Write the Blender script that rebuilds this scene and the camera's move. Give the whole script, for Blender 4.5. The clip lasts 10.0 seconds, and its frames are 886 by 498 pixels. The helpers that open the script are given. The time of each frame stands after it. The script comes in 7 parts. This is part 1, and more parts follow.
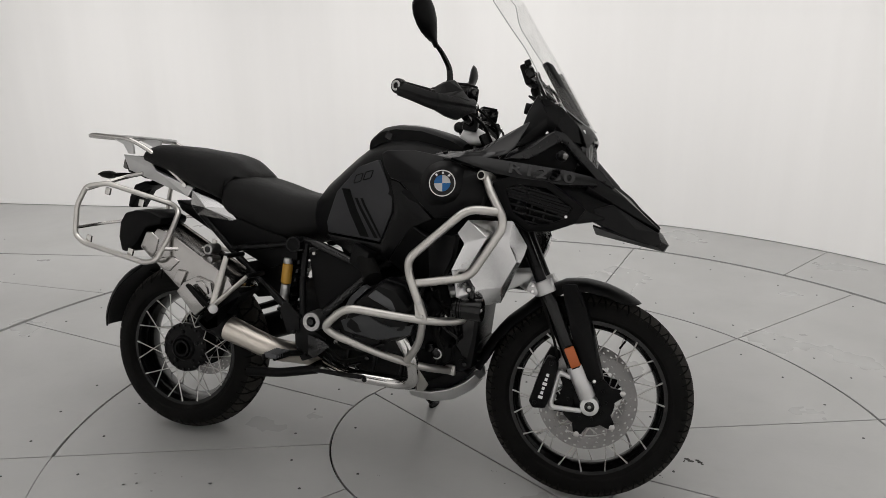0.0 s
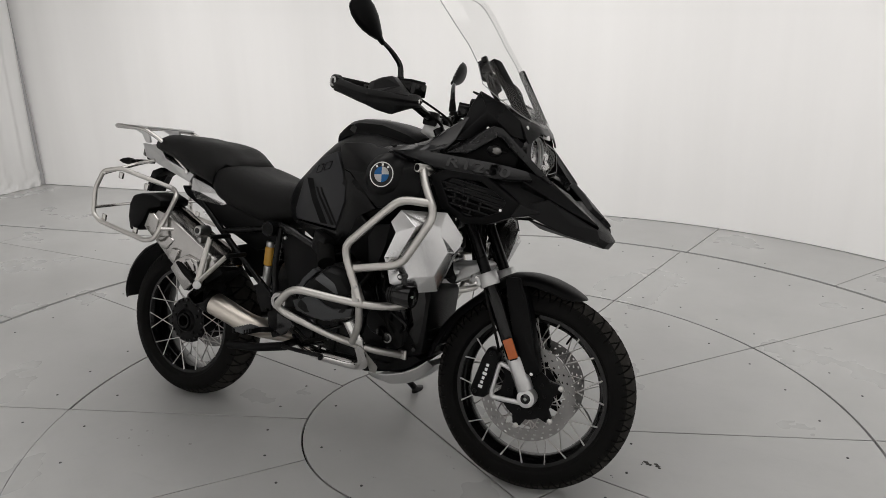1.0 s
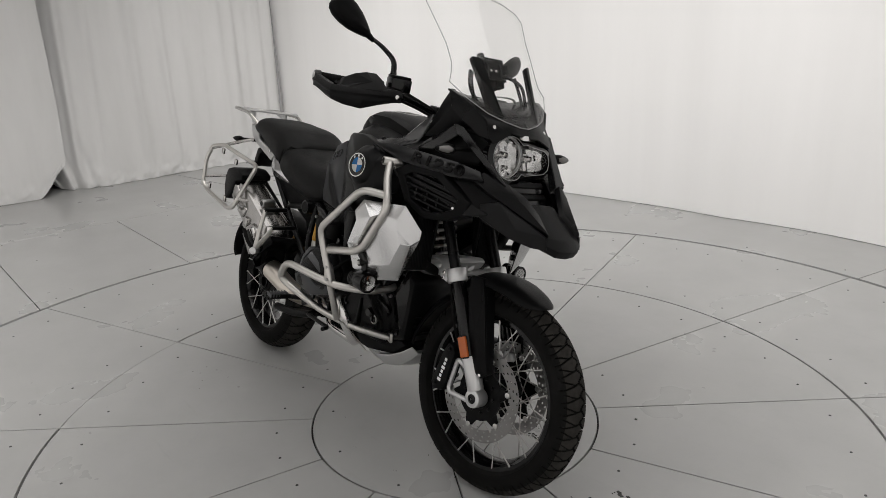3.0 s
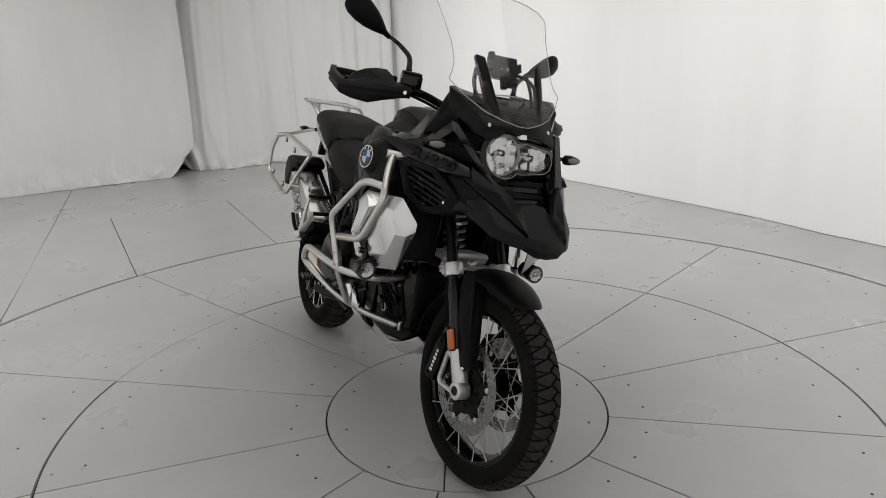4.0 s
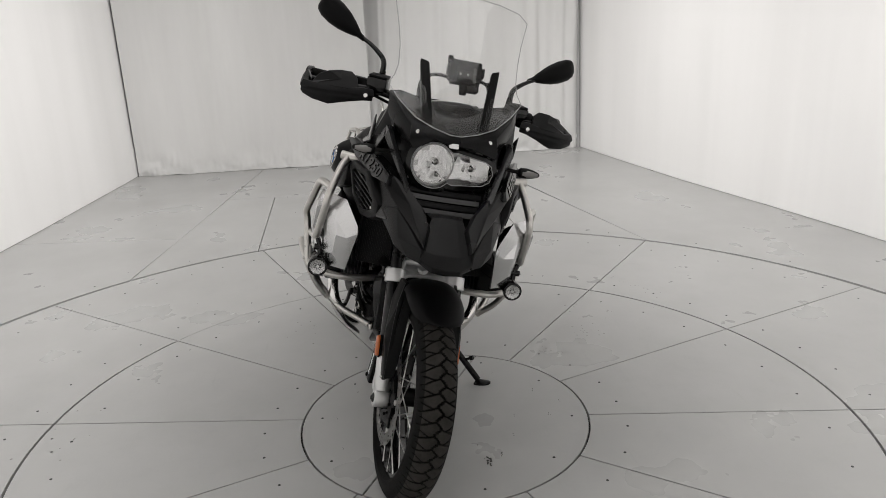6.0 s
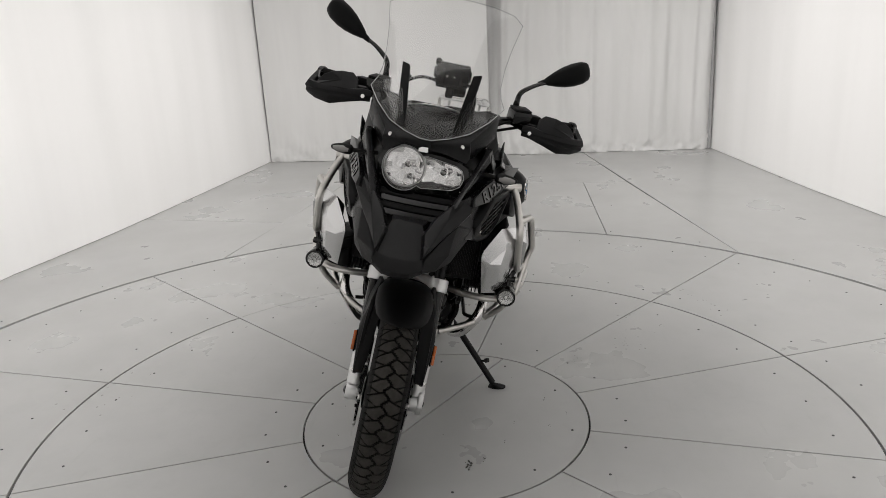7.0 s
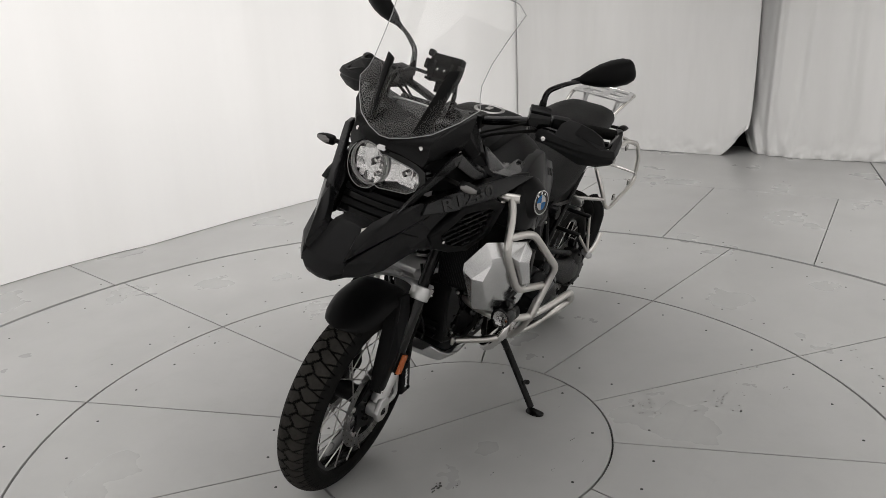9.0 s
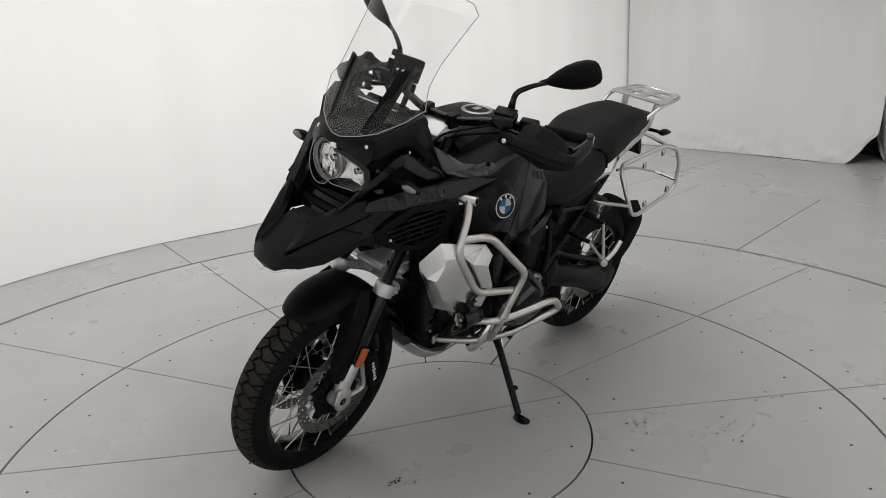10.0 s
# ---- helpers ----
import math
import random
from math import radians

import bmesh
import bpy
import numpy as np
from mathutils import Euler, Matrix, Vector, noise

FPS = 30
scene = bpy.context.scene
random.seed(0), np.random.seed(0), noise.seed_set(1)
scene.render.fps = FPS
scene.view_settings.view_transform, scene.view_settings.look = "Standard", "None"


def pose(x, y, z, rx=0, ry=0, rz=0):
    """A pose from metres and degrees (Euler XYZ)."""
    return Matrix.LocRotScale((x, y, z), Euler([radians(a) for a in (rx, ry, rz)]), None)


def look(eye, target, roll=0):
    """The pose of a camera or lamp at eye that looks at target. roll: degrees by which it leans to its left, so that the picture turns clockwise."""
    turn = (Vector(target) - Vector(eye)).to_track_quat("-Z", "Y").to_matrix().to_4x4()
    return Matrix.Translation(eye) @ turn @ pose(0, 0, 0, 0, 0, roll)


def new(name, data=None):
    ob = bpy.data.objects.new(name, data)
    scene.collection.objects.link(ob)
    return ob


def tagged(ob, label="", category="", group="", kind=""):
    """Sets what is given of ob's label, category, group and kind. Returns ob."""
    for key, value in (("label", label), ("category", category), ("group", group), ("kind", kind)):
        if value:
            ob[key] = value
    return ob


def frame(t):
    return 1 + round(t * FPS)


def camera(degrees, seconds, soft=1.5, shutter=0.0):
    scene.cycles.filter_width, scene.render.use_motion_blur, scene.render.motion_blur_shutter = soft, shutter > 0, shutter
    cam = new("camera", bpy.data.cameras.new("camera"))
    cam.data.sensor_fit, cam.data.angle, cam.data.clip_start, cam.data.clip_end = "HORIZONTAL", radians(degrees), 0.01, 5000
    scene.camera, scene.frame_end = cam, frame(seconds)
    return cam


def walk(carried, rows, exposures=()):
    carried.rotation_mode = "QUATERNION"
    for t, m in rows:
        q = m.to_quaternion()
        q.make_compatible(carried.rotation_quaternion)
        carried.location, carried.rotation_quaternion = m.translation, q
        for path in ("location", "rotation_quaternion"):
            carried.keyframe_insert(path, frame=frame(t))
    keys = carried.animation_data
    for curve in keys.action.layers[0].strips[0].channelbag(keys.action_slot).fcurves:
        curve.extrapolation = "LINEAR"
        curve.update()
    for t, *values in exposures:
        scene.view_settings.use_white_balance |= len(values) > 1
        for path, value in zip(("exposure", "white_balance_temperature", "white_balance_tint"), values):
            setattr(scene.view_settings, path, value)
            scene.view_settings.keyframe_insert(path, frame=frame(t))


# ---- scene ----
cam = camera(61.94, 10.0, soft=0.35)
PATH = [
    (0, (1.684, -2.159, 1.520), (1.134, -0.331, 0.923), -0.62),
    (0.5, (2.007, -2.118, 1.519), (1.288, -0.347, 0.930), -1.08),
    (1, (2.253, -2.038, 1.513), (1.387, -0.336, 0.916), -1.27),
    (1.5, (2.468, -1.905, 1.516), (1.426, -0.307, 0.916), -1.63),
    (2, (2.763, -1.781, 1.525), (1.562, -0.299, 0.924), -1.63),
    (2.5, (2.939, -1.633, 1.519), (1.610, -0.269, 0.907), -1.95),
    (2.7, (2.994, -1.558, 1.526), (1.610, -0.251, 0.912), -2.11),
    (3.8, (3.343, -1.140, 1.529), (1.698, -0.181, 0.918), -1.90),
    (4, (3.400, -1.076, 1.516), (1.719, -0.180, 0.907), -1.80),
    (4.5, (3.456, -0.869, 1.507), (1.696, -0.145, 0.894), -1.68),
    (5, (3.520, -0.647, 1.516), (1.703, -0.090, 0.892), -1.89),
    (5.5, (3.628, -0.354, 1.517), (1.772, 0.071, 0.905), -1.91),
    (5.7, (3.642, -0.258, 1.504), (1.771, 0.108, 0.899), -1.96),
    (6.8, (3.705, 0.404, 1.522), (1.801, 0.296, 0.919), -2.47),
    (7, (3.681, 0.513, 1.520), (1.784, 0.320, 0.916), -2.49),
    (7.5, (3.569, 0.758, 1.503), (1.705, 0.358, 0.898), -2.48),
    (8, (3.485, 1.050, 1.503), (1.680, 0.442, 0.891), -2.09),
    (8.5, (3.332, 1.304, 1.498), (1.613, 0.493, 0.876), -2.15),
    (9, (3.152, 1.494, 1.509), (1.547, 0.478, 0.884), -2.28),
    (9.5, (2.995, 1.758, 1.507), (1.515, 0.565, 0.886), -2.51),
    (10, (2.796, 1.965, 1.497), (1.441, 0.631, 0.879), -2.70),
]
walk(cam, [(t, look(eye, target, roll)) for t, eye, target, roll in PATH],
     exposures=[(0, -0.08), (2, -0.09), (4, -0.02), (5, 0.05), (7.5, 0.13), (9, 0.09), (10, 0.05)])

# ---------------------------------------------------------------- light
world = bpy.data.worlds.new("studio_dark")
world.use_nodes = True
world.node_tree.nodes["Background"].inputs[0].default_value = (0.8, 0.85, 1.0, 1)
world.node_tree.nodes["Background"].inputs[1].default_value = 0.02
scene.world = world
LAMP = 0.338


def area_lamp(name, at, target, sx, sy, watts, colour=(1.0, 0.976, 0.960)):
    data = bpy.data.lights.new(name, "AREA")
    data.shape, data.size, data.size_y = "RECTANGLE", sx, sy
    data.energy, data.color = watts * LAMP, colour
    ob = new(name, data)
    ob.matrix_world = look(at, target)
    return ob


CX, CY, RWALL = 1.09, 0.265, 3.29
TX, TY = 1.0995, 0.234
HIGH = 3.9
# unseen lamps, added over the turntable and turned outwards: they wash the white walls, which light the rest
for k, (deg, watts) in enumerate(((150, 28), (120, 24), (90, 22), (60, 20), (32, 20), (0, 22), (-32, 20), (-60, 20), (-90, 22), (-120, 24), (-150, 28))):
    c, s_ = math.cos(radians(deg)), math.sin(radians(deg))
    lamp = area_lamp("unseen_wall_light", (CX - 0.2 + 0.7 * c, CY + 0.7 * s_, 3.25), (CX - 0.2 + 3.3 * c, CY + 3.3 * s_, 0.55), 1.0, 0.5, watts)
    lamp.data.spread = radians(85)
# two more added lamps, unseen, that brighten the back end of the room
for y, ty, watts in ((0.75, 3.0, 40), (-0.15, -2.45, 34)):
    lamp = area_lamp("unseen_wall_light", (-1.7, y, 3.25), (-3.5, ty * 0.8, 0.55), 1.4, 0.5, watts)
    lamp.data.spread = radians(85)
lamp = area_lamp("softbox", (0.65, 0.3, 3.84), (0.65, 0.3, 0.0), 4.4, 4.2, 210)

# ---------------------------------------------------------------- materials
MATS = {}


def material(name, colour, rough=0.5, metal=0.0, vary=0.12, scale=30.0, bump=0.0, bump_scale=200.0, coat=0.0, stain=0.0, stain_scale=3.0, rough_vary=0.08, stretch=(1, 1, 1), spec=0.5, smudge=0.0):
    """A principled surface with grain at two scales, fine relief and uneven gloss."""
    m = bpy.data.materials.new(name)
    m.use_nodes = True
    nt = m.node_tree
    n, l = nt.nodes, nt.links
    b = n["Principled BSDF"]
    b.inputs["Metallic"].default_value = metal
    b.inputs["Coat Weight"].default_value = coat
    b.inputs["Specular IOR Level"].default_value = spec
    b.inputs["Coat Roughness"].default_value = 0.08
    tc = n.new("ShaderNodeTexCoord")
    mp = n.new("ShaderNodeMapping")
    mp.inputs["Scale"].default_value = stretch
    l.new(tc.outputs["Object"], mp.inputs["Vector"])
    fine = n.new("ShaderNodeTexNoise")
    fine.inputs["Scale"].default_value, fine.inputs["Detail"].default_value = scale, 6
    big = n.new("ShaderNodeTexNoise")
    big.inputs["Scale"].default_value, big.inputs["Detail"].default_value = stain_scale, 5
    for t in (fine, big):
        l.new(mp.outputs["Vector"], t.inputs["Vector"])
    mix = n.new("ShaderNodeMix")
    mix.data_type = "RGBA"
    lo = [c * (1 - vary) for c in colour]
    hi = [min(1.0, c * (1 + vary)) for c in colour]
    mix.inputs["A"].default_value, mix.inputs["B"].default_value = (*lo, 1), (*hi, 1)
    l.new(fine.outputs["Fac"], mix.inputs["Factor"])
    out = mix.outputs["Result"]
    if stain:
        ramp = n.new("ShaderNodeValToRGB")
        ramp.color_ramp.elements[0].position, ramp.color_ramp.elements[1].position = 0.42, 0.68
        ramp.color_ramp.elements[0].color, ramp.color_ramp.elements[1].color = (1, 1, 1, 1), (1 - stain, 1 - stain, 1 - stain * 1.05, 1)
        l.new(big.outputs["Fac"], ramp.inputs["Fac"])
        mul = n.new("ShaderNodeMix")
        mul.data_type, mul.blend_type = "RGBA", "MULTIPLY"
        mul.inputs["Factor"].default_value = 1.0
        l.new(out, mul.inputs["A"])
        l.new(ramp.outputs["Color"], mul.inputs["B"])
        out = mul.outputs["Result"]
    if smudge:
        # faint rubbed-in dirt: broken patches at two sizes and short streaks
        for sc, lo_p, hi_p, st in ((9.0, 0.50, 0.86, (1, 1, 1)), (38.0, 0.62, 0.78, (1, 1, 1)), (16.0, 0.60, 0.75, (0.15, 1.6, 1))):
            mq = n.new("ShaderNodeMapping")
            mq.inputs["Scale"].default_value = st
            mq.inputs["Location"].default_value = (sc, 2 * sc, 0)
            l.new(tc.outputs["Object"], mq.inputs["Vector"])
            nz = n.new("ShaderNodeTexNoise")
            nz.inputs["Scale"].default_value, nz.inputs["Detail"].default_value, nz.inputs["Roughness"].default_value = sc, 8, 0.7
            l.new(mq.outputs["Vector"], nz.inputs["Vector"])
            rp = n.new("ShaderNodeValToRGB")
            rp.color_ramp.elements[0].position, rp.color_ramp.elements[1].position = lo_p, hi_p
            rp.color_ramp.elements[0].color, rp.color_ramp.elements[1].color = (1, 1, 1, 1), (1 - smudge, 1 - smudge, 1 - smudge * 1.04, 1)
            l.new(nz.outputs["Fac"], rp.inputs["Fac"])
            mu = n.new("ShaderNodeMix")
            mu.data_type, mu.blend_type = "RGBA", "MULTIPLY"
            mu.inputs["Factor"].default_value = 1.0
            l.new(out, mu.inputs["A"])
            l.new(rp.outputs["Color"], mu.inputs["B"])
            out = mu.outputs["Result"]
    l.new(out, b.inputs["Base Color"])
    rr = n.new("ShaderNodeMapRange")
    rr.inputs["To Min"].default_value, rr.inputs["To Max"].default_value = max(0.02, rough - rough_vary), min(1.0, rough + rough_vary)
    l.new(big.outputs["Fac"], rr.inputs["Value"])
    l.new(rr.outputs["Result"], b.inputs["Roughness"])
    if bump:
        bn = n.new("ShaderNodeTexNoise")
        bn.inputs["Scale"].default_value, bn.inputs["Detail"].default_value = bump_scale, 3
        l.new(mp.outputs["Vector"], bn.inputs["Vector"])
        bp = n.new("ShaderNodeBump")
        bp.inputs["Strength"].default_value, bp.inputs["Distance"].default_value = bump, 0.002
        l.new(bn.outputs["Fac"], bp.inputs["Height"])
        l.new(bp.outputs["Normal"], b.inputs["Normal"])
    MATS[name] = m
    return m


def clear_material(name, tint, gloss_rough=0.03, ior=1.45, power=1.0):
    """Thin clear sheet: lets light through, with gloss by the Fresnel term."""
    m = bpy.data.materials.new(name)
    m.use_nodes = True
    n, l = m.node_tree.nodes, m.node_tree.links
    n.remove(n["Principled BSDF"])
    tr, gl = n.new("ShaderNodeBsdfTransparent"), n.new("ShaderNodeBsdfGlossy")
    lw, pw, mr, mx = n.new("ShaderNodeLayerWeight"), n.new("ShaderNodeMath"), n.new("ShaderNodeMapRange"), n.new("ShaderNodeMixShader")
    tr.inputs["Color"].default_value = (*tint, 1)
    gl.inputs["Roughness"].default_value = gloss_rough
    pw.operation = "POWER"
    pw.inputs[1].default_value = 5.0
    mr.inputs["To Min"].default_value, mr.inputs["To Max"].default_value = 0.045 * power, 0.40 * power
    l.new(lw.outputs["Facing"], pw.inputs[0])
    l.new(pw.outputs["Value"], mr.inputs["Value"])
    l.new(mr.outputs["Result"], mx.inputs["Fac"])
    l.new(tr.outputs["BSDF"], mx.inputs[1])
    l.new(gl.outputs["BSDF"], mx.inputs[2])
    l.new(mx.outputs["Shader"], n["Material Output"].inputs["Surface"])
    MATS[name] = m
    return m


plastic = material("black_grained_plastic", (0.0032, 0.0032, 0.0034), 0.42, spec=0.10, bump=0.12, bump_scale=900, scale=60)
beak_mat = material("grained_dark_beak_plastic", (0.0060, 0.0060, 0.0063), 0.44, spec=0.15, bump=0.25, bump_scale=800, scale=60)
satin = material("satin_black_paint", (0.0040, 0.0040, 0.0043), 0.26, spec=0.16, scale=40)
gloss = material("gloss_black_plastic", (0.003, 0.003, 0.0032), 0.12, spec=0.34, scale=40)
grey = material("dark_grey_satin_paint", (0.027, 0.0275, 0.030), 0.40, metal=0.0, spec=0.22, scale=300)
grey_b = material("charcoal_matt_paint", (0.0050, 0.0050, 0.0053), 0.36, spec=0.13, scale=200)
seatmat = material("black_seat_vinyl", (0.0045, 0.0045, 0.0045), 0.52, spec=0.17, bump=0.5, bump_scale=700, scale=80)
tread_mat = material("dusty_worn_tread", (0.029, 0.027, 0.0245), 0.85, spec=0.12, bump=0.5, bump_scale=600, scale=60, vary=0.35, stain=0.3, stain_scale=14)
rubber = material("tyre_rubber", (0.0055, 0.0053, 0.0050), 0.80, spec=0.12, bump=0.4, bump_scale=500, scale=50, vary=0.3, stain=0.25, stain_scale=9)
engine = material("black_engine_casting", (0.003, 0.003, 0.0032), 0.36, spec=0.14, bump=0.35, bump_scale=500, scale=50)
steel = material("satin_stainless_tube", (0.58, 0.565, 0.54), 0.36, metal=1.0, bump=0.12, bump_scale=600, scale=20, vary=0.06)
alloy = material("cast_silver_alloy", (0.60, 0.60, 0.60), 0.42, metal=0.85, bump=0.2, bump_scale=700, vary=0.06)
silver = material("silver_painted_cover", (0.64, 0.64, 0.645), 0.26, metal=1.0, bump=0.08, bump_scale=900, vary=0.04)
smoke = material("smoked_grey_plastic", (0.034, 0.034, 0.0355), 0.13, spec=0.75, vary=0.06)
chrome = material("polished_steel", (0.74, 0.73, 0.72), 0.13, metal=1.0, vary=0.04)
titan = material("heat_tinted_steel", (0.62, 0.575, 0.52), 0.34, metal=1.0, vary=0.06, stretch=(1, 6, 6))
ring_mat = material("pale_light_guide", (0.30, 0.30, 0.295), 0.15)
reflector_mat = material("bright_lamp_reflector", (0.96, 0.96, 0.96), 0.10, metal=1.0, vary=0.02, rough_vary=0.02)
disc_steel = material("drilled_disc_steel", (0.36, 0.355, 0.35), 0.32, metal=1.0, vary=0.08, scale=90)
brace_mat = material("semi_gloss_black_tube_paint", (0.010, 0.010, 0.0107), 0.24, spec=0.36, scale=80)
band_mat = material("grey_band_paint", (0.0075, 0.0077, 0.0082), 0.26, spec=0.30, scale=250)
insert_mat = material("dark_grey_insert_paint", (0.042, 0.044, 0.046), 0.40, spec=0.25, scale=150)
grey_l = material("mid_grey_insert_paint", (0.080, 0.082, 0.086), 0.42, spec=0.25, scale=120)
bright_tube = material("polished_steel_tube", (0.62, 0.61, 0.59), 0.2, metal=1.0, vary=0.06, scale=15)
smoke_lens = material("patterned_lamp_glass", (0.46, 0.46, 0.46), 0.12, metal=1.0, vary=0.4, scale=260, rough_vary=0.1)
spoke_mat = material("dull_spoke_steel", (0.52, 0.51, 0.50), 0.30, metal=1.0, vary=0.1)
muffler = material("brushed_stainless_sheet", (0.42, 0.41, 0.40), 0.2, metal=1.0, bump=0.06, bump_scale=500, vary=0.08, stain=0.12, stain_scale=8)
amber = material("amber_reflector", (0.44, 0.105, 0.022), 0.25, vary=0.1, scale=400)
ochre = material("ochre_reservoir", (0.62, 0.34, 0.05), 0.35, vary=0.08)
blue = material("blue_enamel", (0.03, 0.20, 0.52), 0.25)
white = material("white_enamel", (0.80, 0.80, 0.80), 0.3)
lamp_clear = material("smoked_indicator_lens", (0.16, 0.155, 0.15), 0.2)
mirror_glass = material("mirror_glass", (0.85, 0.86, 0.87), 0.03, metal=1.0, vary=0.01, rough_vary=0.0)
screen_mat = clear_material("clear_screen", (0.990, 0.991, 0.990), 0.03, 1.35, 0.80)
lens_mat = clear_material("clear_lens", (0.98, 0.98, 0.98), 0.03, 1.45, 0.6)
rim_clear = material("polished_acrylic_edge", (0.34, 0.345, 0.345), 0.22)
wall_cloth = material("white_wall_cloth", (0.86, 0.855, 0.848), 0.85, vary=0.015, scale=5, stain=0.03, stain_scale=1.2, bump=0.05, bump_scale=40, stretch=(2.2, 2.2, 0.12))
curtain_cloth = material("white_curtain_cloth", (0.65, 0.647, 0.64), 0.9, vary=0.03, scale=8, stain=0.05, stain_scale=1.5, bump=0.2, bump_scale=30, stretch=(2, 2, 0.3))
floor_mat = material("grey_floor_board", (0.387, 0.388, 0.382), 0.30, vary=0.05, scale=5, stain=0.05, stain_scale=1.7, bump=0.04, bump_scale=60, rough_vary=0.12, smudge=0.06)
joint_mat = material("dark_joint", (0.018, 0.018, 0.018), 0.8)
screw_mat = material("dark_screw_head", (0.045, 0.045, 0.045), 0.5, metal=0.5)
dirt_mat = material("dry_dark_dirt", (0.05, 0.048, 0.045), 0.9, vary=0.4, scale=120)
scuff_mat = material("grey_scuff", (0.29, 0.285, 0.275), 0.8, vary=0.3, scale=100)
ceiling_mat = material("matt_ceiling_paint", (0.62, 0.61, 0.60), 0.9)
gap_shade_mat = material("gap_shade_black", (0.02, 0.02, 0.02), 0.9)
edge_shade_mat = material("grey_edge_shade", (0.30, 0.30, 0.30), 0.5)

# ---------------------------------------------------------------- mesh helpers


def finish(me, mat, sharp):
    me.materials.append(mat)
    me.polygons.foreach_set("use_smooth", [True] * len(me.polygons))
    me.set_sharp_from_angle(angle=radians(sharp))


def part(name, bm, mat, parent=None, label="", sharp=32, steer=False):
    if steer:
        bm.transform(STEER)
    bmesh.ops.recalc_face_normals(bm, faces=bm.faces)
    me = bpy.data.meshes.new(name)
    bm.to_mesh(me)
    bm.free()
    finish(me, mat, sharp)
    ob = new(name, me)
    ob.parent = parent
    return tagged(ob, label)


def rounded(pts, fil, closed=False, n=5):
    """A polyline with its corners rounded."""
    pts = [Vector(p) for p in pts]
    out = []
    k = len(pts)
    for i, p in enumerate(pts):
        if not closed and i in (0, k - 1):
            out.append(p)
            continue
        a, b = pts[i - 1] - p, pts[(i + 1) % k] - p
        d = min(fil, a.length * 0.48, b.length * 0.48)
        s, e = p + a.normalized() * d, p + b.normalized() * d
        for j in range(n + 1):
            u = j / n
            out.append(s * (1 - u) ** 2 + p * 2 * u * (1 - u) + e * u * u)
    return out


def tube(pts, r, fil=0.03, seg=10, closed=False, bm=None, flat=1.0):
    """A pipe along a polyline with rounded bends. r: a radius, or one for each end."""
    bm = bm or bmesh.new()
    path = rounded(pts, fil, closed)
    k = len(path)
    r0, r1 = r if isinstance(r, tuple) else (r, r)
    side = None
    rings = []
    for i, p in enumerate(path):
        a = path[i - 1] if (i or closed) else p
        b = path[(i + 1) % k] if (i < k - 1 or closed) else p
        d = (b - a).normalized()
        if side is None:
            side = d.cross(Vector((0.13, 0.31, 0.94)))
            if side.length < 1e-3:
                side = d.cross(Vector((1, 0, 0)))
        side = (side - d * side.dot(d)).normalized()
        up = d.cross(side)
        rad = r0 + (r1 - r0) * i / max(1, k - 1)
        rings.append([bm.verts.new(p + side * rad * math.cos(t) + up * rad * flat * math.sin(t)) for t in (2 * math.pi * j / seg for j in range(seg))])
    for i in range(k if closed else k - 1):
        a, b = rings[i], rings[(i + 1) % k]
        for j in range(seg):
            bm.faces.new((a[j], a[(j + 1) % seg], b[(j + 1) % seg], b[j]))
    if not closed:
        bm.faces.new(rings[0]), bm.faces.new(rings[-1])
    return bm


def rod(p0, p1, r0, r1=None, seg=14, bm=None, bev=0.0):
    bm = bm or bmesh.new()
    p0, p1 = Vector(p0), Vector(p1)
    d = p1 - p0
    m = Matrix.Translation((p0 + p1) / 2) @ d.to_track_quat("Z", "Y").to_matrix().to_4x4()
    got = bmesh.ops.create_cone(bm, cap_ends=True, segments=seg, radius1=r0, radius2=r0 if r1 is None else r1, depth=d.length, matrix=m)
    if bev:
        caps = {e for v in got["verts"] for f in v.link_faces if len(f.verts) > 4 for e in f.edges}
        bmesh.ops.bevel(bm, geom=list(caps), offset=bev, segments=2, affect="EDGES", profile=0.5)
    return bm


def bevel(bm, off, seg=2, angle=25):
    es = [e for e in bm.edges if len(e.link_faces) == 2 and e.calc_face_angle(0) > radians(angle)]
    if off and es:
        bmesh.ops.bevel(bm, geom=es, offset=off, segments=seg, affect="EDGES", profile=0.5, clamp_overlap=True)
    return bm


def block(at, size, turn=(0, 0, 0), bev=0.004, bm=None):
    """A bevelled block."""
    own = bmesh.new()
    bmesh.ops.create_cube(own, size=1.0, matrix=pose(*at, *turn) @ Matrix.Diagonal((*size, 1)))
    bevel(own, bev)
    if bm is None:
        return own
    return join(bm, own)


def join(a, b):
    me = bpy.data.meshes.new("tmp")
    b.to_mesh(me)
    b.free()
    a.from_mesh(me)
    bpy.data.meshes.remove(me)
    return a


def prism(poly, y0, y1, bev=0.005, shrink=1.0, bm=None):
    """A side-view outline (x, z) between y0 and y1; its face at y1 is shrunk about its middle."""
    own = bmesh.new()
    cx, cz = sum(p[0] for p in poly) / len(poly), sum(p[1] for p in poly) / len(poly)
    a = [own.verts.new((x, y0, z)) for x, z in poly]
    b = [own.verts.new((cx + (x - cx) * shrink, y1, cz + (z - cz) * shrink)) for x, z in poly]
    k = len(poly)
    own.faces.new(a), own.faces.new(b)
    for i in range(k):
        own.faces.new((a[i], a[(i + 1) % k], b[(i + 1) % k], b[i]))
    bmesh.ops.recalc_face_normals(own, faces=own.faces)
    bevel(own, bev)
    return own if bm is None else join(bm, own)


